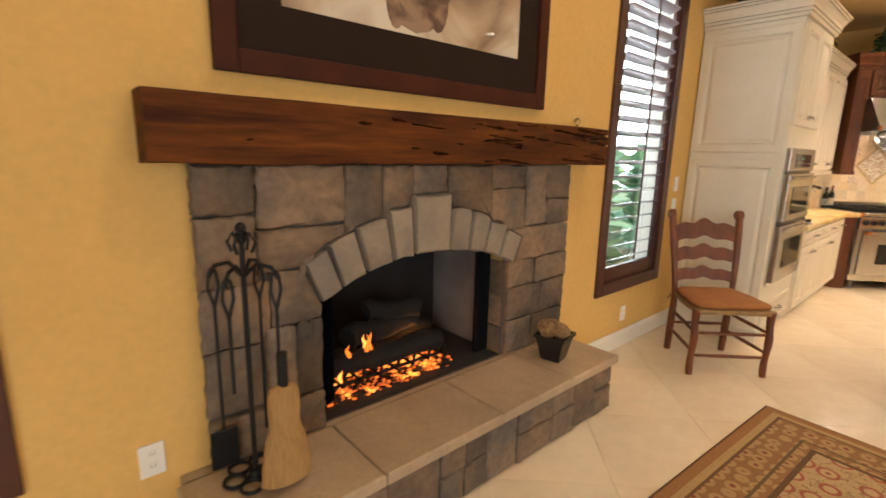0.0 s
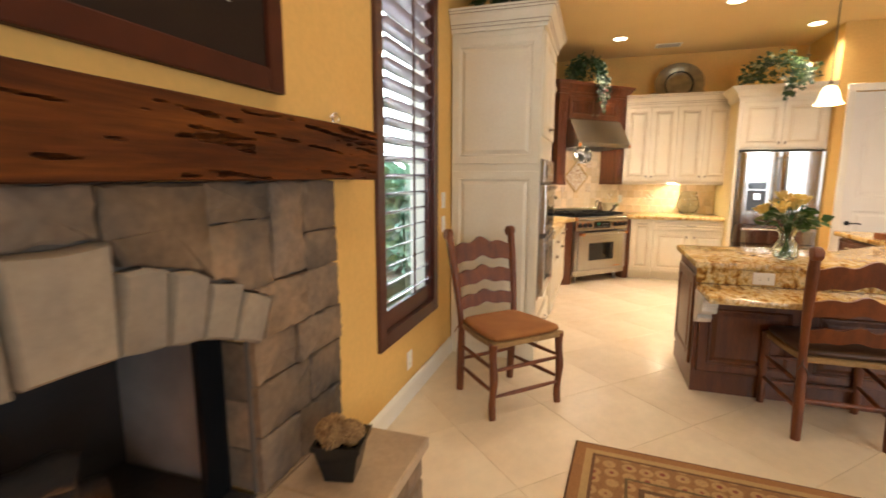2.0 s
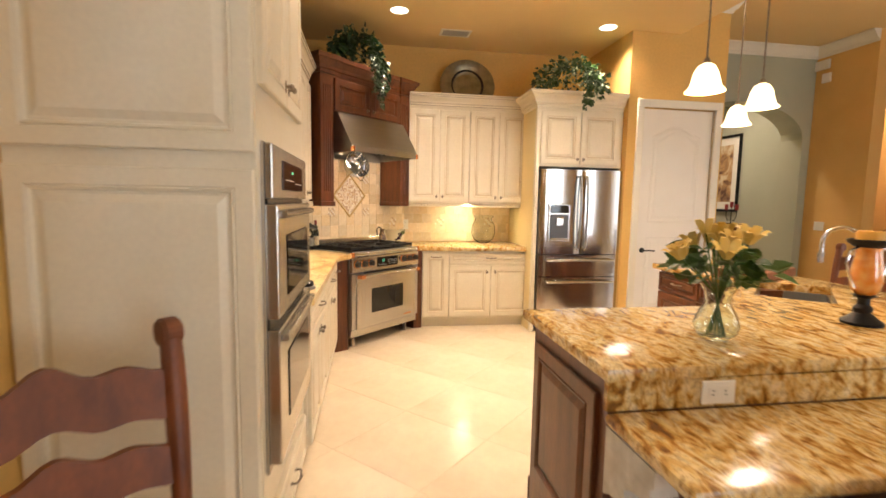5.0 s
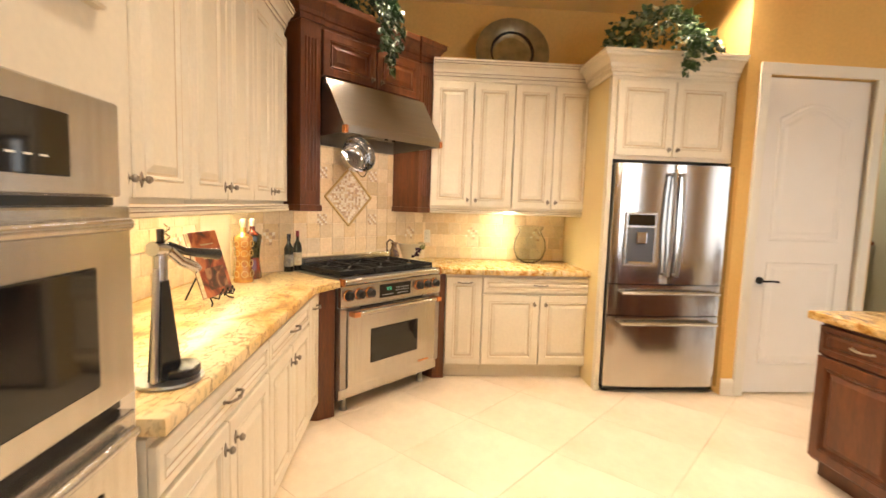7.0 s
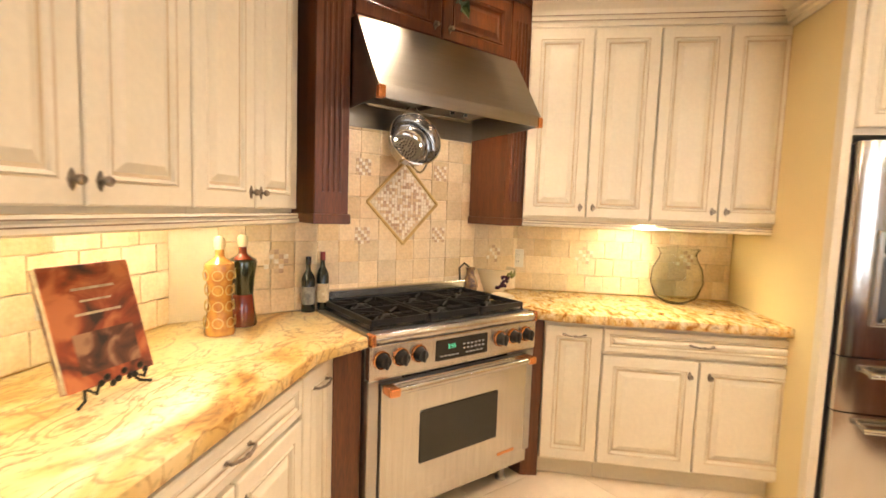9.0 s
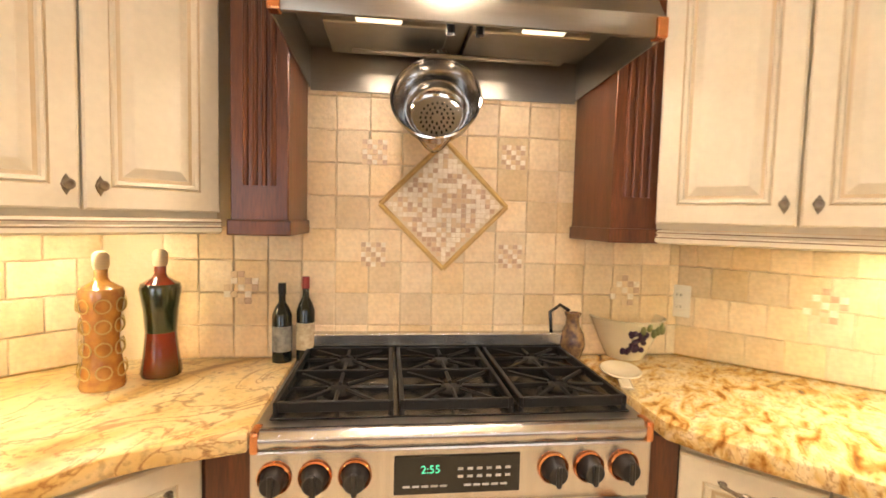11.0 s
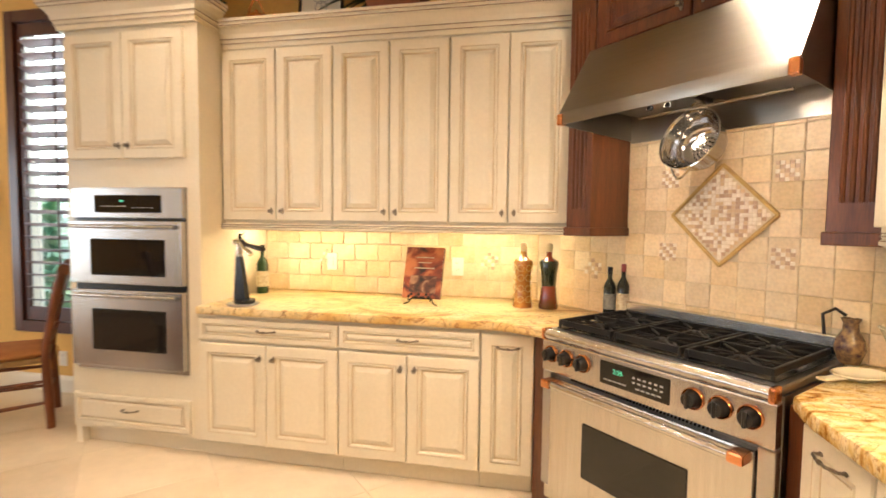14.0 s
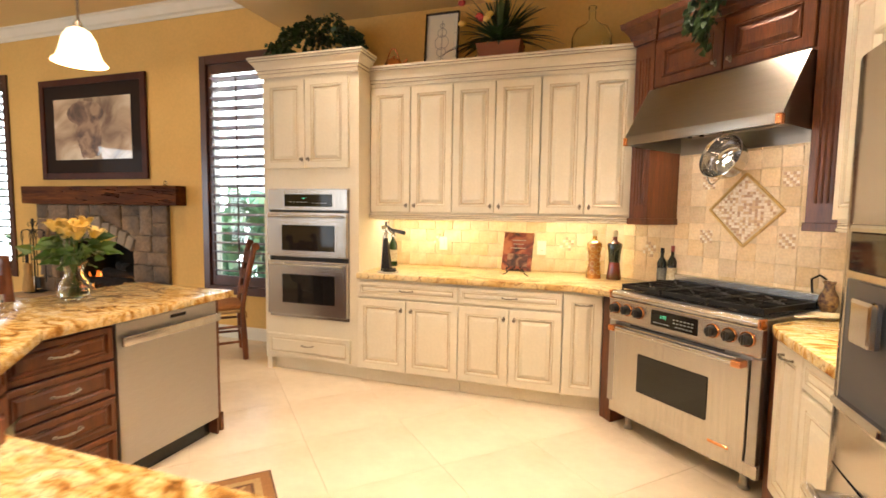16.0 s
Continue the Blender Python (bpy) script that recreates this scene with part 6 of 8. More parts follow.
    cu = part("cushion", bm, cushion, c, "", True)
    for s in (-1, 1):
        tie = bmesh.new()
        y0 = by + 0.03
        tube([(s * bx, by + 0.01, zs + 0.01), (s * (bx + 0.012), y0, zs - 0.02), (s * (bx - 0.02), y0 + 0.004, zs - 0.075)], 0.004, 5, tie)
        tube([(s * (bx + 0.012), y0, zs - 0.02), (s * (bx + 0.035), y0 + 0.004, zs - 0.06)], 0.004, 5, tie)
        part("tie", tie, cushion, cu, "", True)
    # stretchers
    def rung(p, q, r=0.011):
        part("stretcher", tube([Vector(p).lerp(Vector(q), i / 6) for i in range(7)], r, 8, None, lambda u: 0.85 + 0.35 * math.sin(math.pi * u)), M_CHAIR, c, "", True)
    rung((-fx, fy, 0.14), (fx, fy, 0.14))
    rung((-fx, fy, 0.30), (fx, fy, 0.30))
    rung((-bx, by, 0.22), (bx, by, 0.22))
    for s in (-1, 1):
        rung((s * fx, fy, 0.17), (s * bx, by, 0.17))
        rung((s * fx, fy, 0.31), (s * bx, by, 0.31))
    return c


M_LEATHER = material("brown_leather", (0.085, 0.040, 0.020), 0.45, tint=(0.05, 0.022, 0.012), scale=9, amount=0.8, bump=0.2, bump_scale=120)
ladder_chair(pose(3.795, 2.385, 0, 0, 0, -44), M_SUEDE, "carved walnut ladder-back chair with tan suede cushion by the window", "")
bar = ladder_chair(pose(4.02, 0.59, 0, 0, 0, 90), M_LEATHER, "carved walnut ladder-back chair with brown cushion at the island", "chairs at the island")
copy_thing(bar, pose(4.30, -0.66, 0, 0, 0, 135))
copy_thing(bar, pose(6.15, -1.72, 0, 0, 0, 186))


# ---- rugs ----
def rug_material(w, h):
    m = bpy.data.materials.new("patterned_wool_rug")
    m.use_nodes = True
    n, l = m.node_tree.nodes, m.node_tree.links
    p = n["Principled BSDF"]
    p.inputs["Roughness"].default_value = 0.95
    co = n.new("ShaderNodeTexCoord")
    sp = n.new("ShaderNodeSeparateXYZ")
    l.new(co.outputs["Object"], sp.inputs[0])

    def math_node(op, a, b=None):
        q = n.new("ShaderNodeMath")
        q.operation = op
        for i, v in enumerate((a, b)):
            if v is None:
                continue
            if isinstance(v, (int, float)):
                q.inputs[i].default_value = v
            else:
                l.new(v, q.inputs[i])
        return q.outputs[0]
    ex = math_node("SUBTRACT", w / 2, math_node("ABSOLUTE", sp.outputs[0]))
    ey = math_node("SUBTRACT", h / 2, math_node("ABSOLUTE", sp.outputs[1]))
    edge = math_node("MINIMUM", ex, ey)

    def voro(scale, lo, hi):
        v = n.new("ShaderNodeTexVoronoi")
        v.inputs["Scale"].default_value = scale
        v.inputs["Randomness"].default_value = 0.35
        l.new(co.outputs["Object"], v.inputs["Vector"])
        r = n.new("ShaderNodeMapRange")
        r.inputs[1].default_value, r.inputs[2].default_value = lo, hi
        r.inputs[3].default_value, r.inputs[4].default_value = 1, 0
        l.new(v.outputs["Distance"], r.inputs[0])
        return r.outputs[0]

    def mix(f, a, b):
        q = n.new("ShaderNodeMix")
        q.data_type = "RGBA"
        l.new(f, q.inputs["Factor"])
        for k, v in (("A", a), ("B", b)):
            if isinstance(v, tuple):
                q.inputs[k].default_value = (*v, 1)
            else:
                l.new(v, q.inputs[k])
        return q.outputs["Result"]
    ns = n.new("ShaderNodeTexNoise")
    ns.inputs["Scale"].default_value, ns.inputs["Detail"].default_value = 16, 3
    l.new(co.outputs["Object"], ns.inputs["Vector"])
    vine = math_node("MULTIPLY", math_node("LESS_THAN", math_node("ABSOLUTE", math_node("SUBTRACT", ns.outputs["Fac"], 0.5)), 0.016), 0.8)
    field = mix(vine, (0.42, 0.285, 0.14), (0.22, 0.13, 0.05))
    field = mix(voro(7.5, 0.34, 0.38), field, (0.30, 0.085, 0.045))
    field = mix(voro(7.5, 0.24, 0.27), field, (0.44, 0.30, 0.15))
    field = mix(voro(7.5, 0.10, 0.13), field, (0.24, 0.05, 0.03))
    border = mix(voro(13, 0.40, 0.46), (0.24, 0.12, 0.045), (0.36, 0.22, 0.09))
    border = mix(voro(13, 0.14, 0.20), border, (0.20, 0.05, 0.03))
    band = math_node("LESS_THAN", edge, 0.30)
    col = mix(band, field, border)
    for a, b, c in ((0.30, 0.325, (0.11, 0.055, 0.022)), (0.05, 0.085, (0.38, 0.245, 0.10)), (0.085, 0.10, (0.13, 0.06, 0.025)), (0.24, 0.255, (0.12, 0.075, 0.03)), (-1, 0.05, (0.28, 0.13, 0.045))):
        s = math_node("MULTIPLY", math_node("GREATER_THAN", edge, a), math_node("LESS_THAN", edge, b))
        col = mix(s, col, c)
    f = n.new("ShaderNodeTexNoise")
    f.inputs["Scale"].default_value = 140
    l.new(co.outputs["Object"], f.inputs["Vector"])
    h2 = n.new("ShaderNodeHueSaturation")
    l.new(math_node("ADD", 0.65, math_node("MULTIPLY", f.outputs["Fac"], 0.7)), h2.inputs["Value"])
    l.new(col, h2.inputs["Color"])
    l.new(h2.outputs[0], p.inputs["Base Color"])
    b = n.new("ShaderNodeBump")
    b.inputs["Strength"].default_value, b.inputs["Distance"].default_value = 0.6, 0.004
    l.new(f.outputs["Fac"], b.inputs["Height"])
    l.new(b.outputs[0], p.inputs["Normal"])
    return m


def rug(x, y, w, h, rz, label):
    r = thing("rug", pose(x, y, 0.0, 0, 0, rz), label, "rug")
    part("woven_field", slab([(-w / 2, -h / 2), (w / 2, -h / 2), (w / 2, h / 2), (-w / 2, h / 2)], 0.001, 0.011, 0.003, 1), rug_material(w, h), r)
    part("binding", sweep([(-w / 2, -h / 2), (-w / 2, h / 2), (w / 2, h / 2), (w / 2, -h / 2)][::-1], [(0.0, 0.001), (0.008, 0.001), (0.008, 0.009), (0.0, 0.010)], closed=True), M_BIND, r)


M_BIND = material("rug_binding", (0.12, 0.055, 0.025), 0.9, bump=0.5, bump_scale=200)
rug(1.72, 0.38, 3.1, 3.3, -4.0, "gold and brown patterned wool rug with red flowers")
rug(5.70, 0.32, 1.10, 0.62, -45, "small brown patterned kitchen mat by the sink")


# ---- pictures ----
def art(name, c1, c2, c3, scale, coat=1.0):
    m = bpy.data.materials.new(name)
    m.use_nodes = True
    n, l = m.node_tree.nodes, m.node_tree.links
    p = n["Principled BSDF"]
    p.inputs["Roughness"].default_value = 0.5
    p.inputs["Coat Weight"].default_value, p.inputs["Coat Roughness"].default_value = coat, 0.02 if coat == 1.0 else 0.2
    co = n.new("ShaderNodeTexCoord")
    t = n.new("ShaderNodeTexNoise")
    t.inputs["Scale"].default_value, t.inputs["Detail"].default_value, t.inputs["Distortion"].default_value = scale, 6, 0.8
    l.new(co.outputs["Object"], t.inputs["Vector"])
    r = n.new("ShaderNodeValToRGB")
    e = r.color_ramp.elements
    e[0].position, e[0].color = 0.36, (*c1, 1)
    e[1].position, e[1].color = 0.60, (*c3, 1)
    x = e.new(0.48)
    x.color = (*c2, 1)
    l.new(t.outputs["Fac"], r.inputs[0])
    l.new(r.outputs[0], p.inputs["Base Color"])
    return m


def picture(m, w, h, fw, mw, matc, artm, framem, label, name="framed_picture"):
    p = thing(name, m, label, "picture")
    for a in ((0, fw, 0, h), (w - fw, w, 0, h), (fw, w - fw, 0, fw), (fw, w - fw, h - fw, h)):
        part("frame_side", box(a[0], a[1], -0.030, 0.0, a[2], a[3], 0.005, seg=2), framem, p)
    part("mat_board", box(fw, w - fw, -0.014, -0.002, fw, h - fw), matc, p)
    part("print", box(fw + mw, w - fw - mw, -0.0165, -0.0142, fw + mw, h - fw - mw), artm, p)
    return p


M_MATB = material("brown_mat_board", (0.022, 0.012, 0.008), 0.8, amount=0.3, coat=0.04)
M_MATW = material("white_mat_board", (0.72, 0.69, 0.62), 0.7, amount=0.2, coat=0.5)
M_FRAME = material("mahogany_frame", (0.070, 0.018, 0.008), 0.5, tint=(0.04, 0.011, 0.006), scale=6, amount=0.8)
for matte in (M_MATB, M_FRAME, M_MANTEL):
    matte.node_tree.nodes["Principled BSDF"].inputs["Specular IOR Level"].default_value = 0.15
M_SEPIA = art("sepia_print", (0.14, 0.07, 0.04), (0.45, 0.33, 0.22), (0.66, 0.58, 0.46), 2.2)
big = picture(pose(0.70, NW - 0.002, 1.685), 1.68, 1.16, 0.075, 0.155, M_MATB, M_SEPIA, M_FRAME, "large sepia print in a wide mahogany frame above the mantel")
bm = bmesh.new()
for cx, cz, sx, sz in ((0.80, 0.50, 0.20, 0.26), (0.74, 0.76, 0.30, 0.14), (0.92, 0.40, 0.06, 0.14), (0.70, 0.36, 0.05, 0.12)):
    bmesh.ops.create_uvsphere(bm, u_segments=18, v_segments=8, radius=1, matrix=Matrix.Translation((cx, -0.0168, cz)) @ Matrix.Diagonal((sx, 0.0006, sz, 1)))
M_SHAPE = art("dark_sepia", (0.05, 0.025, 0.018), (0.14, 0.075, 0.05), (0.30, 0.19, 0.12), 6)
part("dark_shape", bm, M_SHAPE, big)


# ---- plants ----
def leaf_clump(rnd, n, shape, size, m=Matrix()):
    """Many folded pointed leaves scattered by shape(rnd) -> (place, way)."""
    verts, faces = [], []
    for _ in range(n):
        p, d = shape(rnd)
        p, d = Vector(p), Vector(d).normalized()
        s = size * rnd.uniform(0.7, 1.3)
        side = d.cross(Vector((rnd.uniform(-1, 1), rnd.uniform(-1, 1), rnd.uniform(-0.3, 1)))).normalized()
        up = side.cross(d).normalized()
        k = len(verts)
        for a, b, c in ((0, 0, 0), (0.35, 0.42, 0.12), (0.40, 0.0, 0.0), (0.35, -0.42, 0.12), (0.75, 0.26, 0.05), (0.75, -0.26, 0.05), (1.1, 0, -0.12)):
            verts.append(tuple(m @ (p + s * (a * d + b * side + c * up))))
        faces += [(k, k + 2, k + 1), (k, k + 3, k + 2), (k + 1, k + 2, k + 4), (k + 3, k + 5, k + 2), (k + 2, k + 6, k + 4), (k + 2, k + 5, k + 6)]
    bm = bmesh.new()
    vs = [bm.verts.new(v) for v in verts]
    for f in faces:
        bm.faces.new([vs[i] for i in f])
    return bm


def leaf_material(name, dark, light, pale=None):
    m = bpy.data.materials.new(name)
    m.use_nodes = True
    n, l = m.node_tree.nodes, m.node_tree.links
    p = n["Principled BSDF"]
    p.inputs["Roughness"].default_value = 0.38
    g = n.new("ShaderNodeNewGeometry")
    r = n.new("ShaderNodeValToRGB")
    e = r.color_ramp.elements
    e[0].position, e[0].color = 0.0, (*dark, 1)
    e[1].position, e[1].color = 0.8, (*light, 1)
    if pale:
        x = e.new(0.93)
        x.color = (*pale, 1)
    l.new(g.outputs["Random Per Island"], r.inputs[0])
    l.new(r.outputs[0], p.inputs["Base Color"])
    return m


M_IVY = leaf_material("ivy_leaves", (0.012, 0.035, 0.010), (0.035, 0.075, 0.020))
M_IVYV = leaf_material("variegated_ivy", (0.015, 0.045, 0.012), (0.05, 0.10, 0.03), (0.32, 0.34, 0.20))


def ivy(m, w, d, h, trails, mat, label, seed, n=620):
    rnd = random.Random(seed)
    c = thing("ivy_plant", m, label, "plant", "ivy on the cabinets")
    part("pot", lathe([(0.0, 0.0), (0.07, 0.0), (0.09, 0.10), (0.095, 0.11), (0.0, 0.105)], 18), M_RUSH, c, "woven basket pot", True)

    def crown(r):
        a, b = r.uniform(0, 2 * math.pi), r.uniform(-0.35, 1)
        q = math.sqrt(max(0, 1 - b * b)) if b > 0 else 1
        k = r.uniform(0.45, 1.0) ** 0.5
        k *= 1 + 0.18 * math.sin(3 * a + seed) + 0.10 * math.sin(7 * a)
        p = (w / 2 * k * q * math.cos(a), d / 2 * k * q * math.sin(a), 0.09 + h * (0.35 + 0.62 * b * k))
        return p, (math.cos(a) + r.uniform(-0.8, 0.8), math.sin(a) + r.uniform(-0.8, 0.8), r.uniform(-0.9, 0.5))
    f = part("foliage", leaf_clump(rnd, n, crown, 0.052), mat, c)
    tagged(f, kind="stuff")
    for tx, ty, drop in trails:
        def trail(r):
            u = r.random()
            return (tx + r.uniform(-0.035, 0.035) * (1.5 - u), ty - 0.02 - 0.03 * u + r.uniform(-0.03, 0.02), 0.14 - (drop + 0.10) * u), (r.uniform(-1, 1), -0.6 + r.uniform(-0.4, 0.4), -0.8)
        tagged(part("trailing_stem", leaf_clump(rnd, int(160 * (drop + 0.15)), trail, 0.045), mat, c), kind="stuff")


ivy(pose(4.80, 2.60, 2.594), 0.78, 0.52, 0.30, [(-0.28, -0.27, 0.05), (-0.18, -0.28, 0.08), (-0.08, -0.27, 0.02)], M_IVY, "dark green ivy plant trailing over the oven cabinet", 11, 760)
ivy(DG @ pose(-0.02, -0.17, 2.562), 0.52, 0.34, 0.36, [(0.02, -0.24, 0.36), (-0.06, -0.24, 0.22), (0.08, -0.24, 0.16), (0.0, -0.235, 0.28)], M_IVY, "dark green ivy plant trailing over the hood cabinet", 12, 640)
ivy(pose(7.86, -0.14, 2.412, 0, 0, -90), 0.72, 0.52, 0.40, [(0.02, -0.36, 0.12), (0.10, -0.37, 0.06), (-0.02, -0.37, 0.16), (0.2, -0.36, -0.02)], M_IVYV, "variegated ivy plant trailing over the refrigerator cabinet", 13, 620)


def bromeliad():
    c = thing("potted_plant", pose(6.34, 2.70, 2.497) @ Matrix.Scale(1.2, 4), "spiky green plant with small flowers in a terracotta box", "plant")
    bm = bmesh.new()
    rings = []
    for s, z in ((0.09, 0.0), (0.115, 0.14), (0.12, 0.145), (0.11, 0.145), (0.10, 0.12)):
        rings.append([bm.verts.new((a * s * 1.25, b * s * 0.7, z)) for a, b in ((-1, -1), (1, -1), (1, 1), (-1, 1))])
    for a, b in zip(rings, rings[1:]):
        for k in range(4):
            bm.faces.new((a[k], a[(k + 1) % 4], b[(k + 1) % 4], b[k]))
    bm.faces.new(rings[0][::-1])
    bm.faces.new(rings[-1])
    part("pot", bm, M_TERRA, c)
    rnd = random.Random(4)
    lv = bmesh.new()
    for k in range(210):
        a, tilt = rnd.uniform(0, 2 * math.pi), rnd.uniform(0.1, 1.35)
        L = rnd.uniform(0.24, 0.46)
        d = Vector((math.cos(a), 0.55 * math.sin(a), 0))
        side = Vector((-d.y, d.x, 0)).normalized()
        prev = None
        for i in range(6):
            u = i / 5
            p = Vector((rnd.uniform(-0.01, 0.01) if i == 0 else 0, 0, 0.15)) + d * (L * u * math.sin(tilt)) + Vector((0, 0, L * (u * math.cos(tilt) - 0.45 * u * u * math.sin(tilt))))
            w = 0.014 * (1 - u) ** 0.6 + 0.001
            cur = (lv.verts.new(p - side * w), lv.verts.new(p + side * w))
            if prev:
                lv.faces.new((prev[0], prev[1], cur[1], cur[0]))
            prev = cur
    tagged(part("spiky_leaves", lv, M_IVY, c), kind="stuff")
    for k in range(8):
        x, z = rnd.uniform(-0.24, -0.02), rnd.uniform(0.25, 0.42)
        part("flower", ball(0.022, x, -0.12, z, 1.2, 0.8, 0.9, None, 8, 6), M_PETALY if k % 3 else M_PETALR, c, "", True)


M_TERRA = material("terracotta", (0.30, 0.10, 0.045), 0.75, tint=(0.22, 0.07, 0.03), scale=8, amount=0.8, bump=0.15)
M_PETALY = material("yellow_petal", (0.75, 0.50, 0.09), 0.6, tint=(0.78, 0.62, 0.25), scale=18, amount=0.8)
M_PETALR = material("red_petal", (0.45, 0.04, 0.04), 0.6)
bromeliad()


def kettle():
    k = thing("kettle", pose(5.46, 2.64, 2.497), "small polished copper tea kettle on the cabinets", "kettle")
    part("body", lathe([(0.0, 0.0), (0.075, 0.0), (0.085, 0.03), (0.078, 0.08), (0.05, 0.115), (0.03, 0.125), (0.0, 0.128)], 26), M_COPPER, k, "", True)
    part("lid_knob", ball(0.012, 0, 0, 0.138), M_COPPER, k, "", True)
    part("spout", tube([(0.07, 0, 0.06), (0.10, 0, 0.09), (0.125, 0, 0.115)], 0.014, 10, None, lambda u: 1.2 - 0.5 * u), M_COPPER, k, "", True)
    part("handle", tube(bow((-0.07, 0, 0.085), (0.06, 0, 0.095), (0, 0, 0.12), 12), 0.006, 8), M_COPPER, k, "", True)


kettle()
M_PRINTW = material("print_paper", (0.74, 0.70, 0.60), 0.6, amount=0.2, coat=0.6)
fp = picture(pose(5.70, 2.72, 2.499, -7), 0.29, 0.50, 0.014, 0.03, M_MATW, M_PRINTW, M_BLACK, "narrow black framed print leaning on the wall")
em = bmesh.new()
for z, s in ((0.10, 0.02), (0.17, 0.035), (0.25, 0.055), (0.33, 0.035), (0.39, 0.015)):
    lathe([(s, 0.0), (s + 0.006, 0.0), (s + 0.006, 0.001), (s, 0.001)], 16, em, pose(0.145, -0.0175, z, 90))
tube([(0.145, -0.018, 0.08), (0.145, -0.018, 0.43)], 0.003, 5, em)
part("printed_ornament", em, M_GREYMARK, fp)
M_GREENG = glass("pale_green_glass", (0.955, 0.99, 0.96), 0.0, 1.15)
dj = lathe([(0.0, 0.0), (0.13, 0.0), (0.145, 0.02), (0.145, 0.17), (0.12, 0.23), (0.05, 0.27), (0.026, 0.30), (0.024, 0.37), (0.031, 0.375), (0.031, 0.39), (0.022, 0.39), (0.021, 0.30), (0.046, 0.265), (0.115, 0.225), (0.139, 0.17), (0.139, 0.022), (0.0, 0.008)], 32)
tagged(part("glass_demijohn", dj, M_GREENG, None, "", True, pose(7.02, 2.72, 2.497)), "large clear glass demijohn bottle on the cabinets", "bottle")


def platter():
    p = thing("platter", pose(8.42, 0.88, 2.432, 0, 0, -90), "large round pewter charger leaning against the wall", "platter")
    t = pose(0, 0, 0.235, 78)
    part("dish", lathe([(0.0, 0.0), (0.15, 0.0), (0.19, 0.035), (0.30, 0.045), (0.315, 0.050), (0.315, 0.056), (0.19, 0.046), (0.148, 0.010), (0.0, 0.008)], 44, None, t @ Matrix.Diagonal((1, 0.95, 1, 1))), M_PEWTERD, p, "", True)
    bm = bmesh.new()
    lathe([(0.165, 0.028), (0.175, 0.048), (0.187, 0.046)], 44, bm, t)
    part("rim_ring", bm, M_IRON, p, "", True)
    for s in (-1, 1):
        part("handle", ball(0.04, s * 0.31, 0.01, 0.10, 0.8, 0.5, 1.4), M_PEWTERD, p, "", True)


M_PEWTERD = material("aged_pewter", (0.30, 0.26, 0.17), 0.34, 0.9, tint=(0.16, 0.14, 0.09), scale=10, amount=0.8, bump=0.1)
platter()


# ---- things on the worktops ----
CT = 0.886


def bottle(x, y, h, r, glassm, labelm, label, cap):
    b = thing("bottle", pose(x, y, CT), label, "bottle", "bottles on the worktop")
    part("glass_body", lathe([(0.0, 0.0), (r, 0.0), (r, 0.60 * h), (r * 0.75, 0.68 * h), (r * 0.36, 0.76 * h), (r * 0.34, 0.96 * h), (0.0, 0.965 * h)], 20), glassm, b, "", True)
    part("paper_label", lathe([(r + 0.0008, 0.14 * h), (r + 0.0008, 0.46 * h)], 20), labelm, b, "", True)
    part("cap", lathe([(0.0, h), (r * 0.40, h), (r * 0.42, 0.86 * h), (r * 0.36, 0.86 * h)], 16), cap, b, "", True)


M_DKGLASS = material("dark_bottle_glass", (0.010, 0.012, 0.010), 0.06, amount=0.1)
M_GRNGLASS = material("green_bottle_glass", (0.014, 0.035, 0.010), 0.06, amount=0.2)
M_LABEL = material("cream_label", (0.60, 0.52, 0.36), 0.7, tint=(0.25, 0.15, 0.08), scale=60, amount=0.6)
M_LABELG = material("grey_label", (0.26, 0.25, 0.22), 0.6, tint=(0.07, 0.07, 0.07), scale=50, amount=0.8)
M_REDCAP = material("red_foil", (0.25, 0.02, 0.02), 0.35, amount=0.2)
bottle(7.55, 2.525, 0.255, 0.031, M_DKGLASS, M_LABELG, "dark balsamic bottle with grey label beside the range", M_BLACK)
bottle(7.608, 2.48, 0.275, 0.029, M_DKGLASS, M_LABEL, "dark vinegar bottle with cream label beside the range", M_REDCAP)
bottle(5.41, 2.76, 0.315, 0.037, M_GRNGLASS, M_LABEL, "green wine bottle with cream label", M_BLACK)
M_PASTA = material("layered_spices", (0.58, 0.29, 0.06), 0.15, tint=(0.34, 0.12, 0.03), scale=30, amount=0.9, coat=1.0)
M_PEPPER = material("red_and_green_peppers", (0.28, 0.025, 0.014), 0.2, tint=(0.03, 0.045, 0.012), scale=2.5, amount=1.0, coat=1.0)


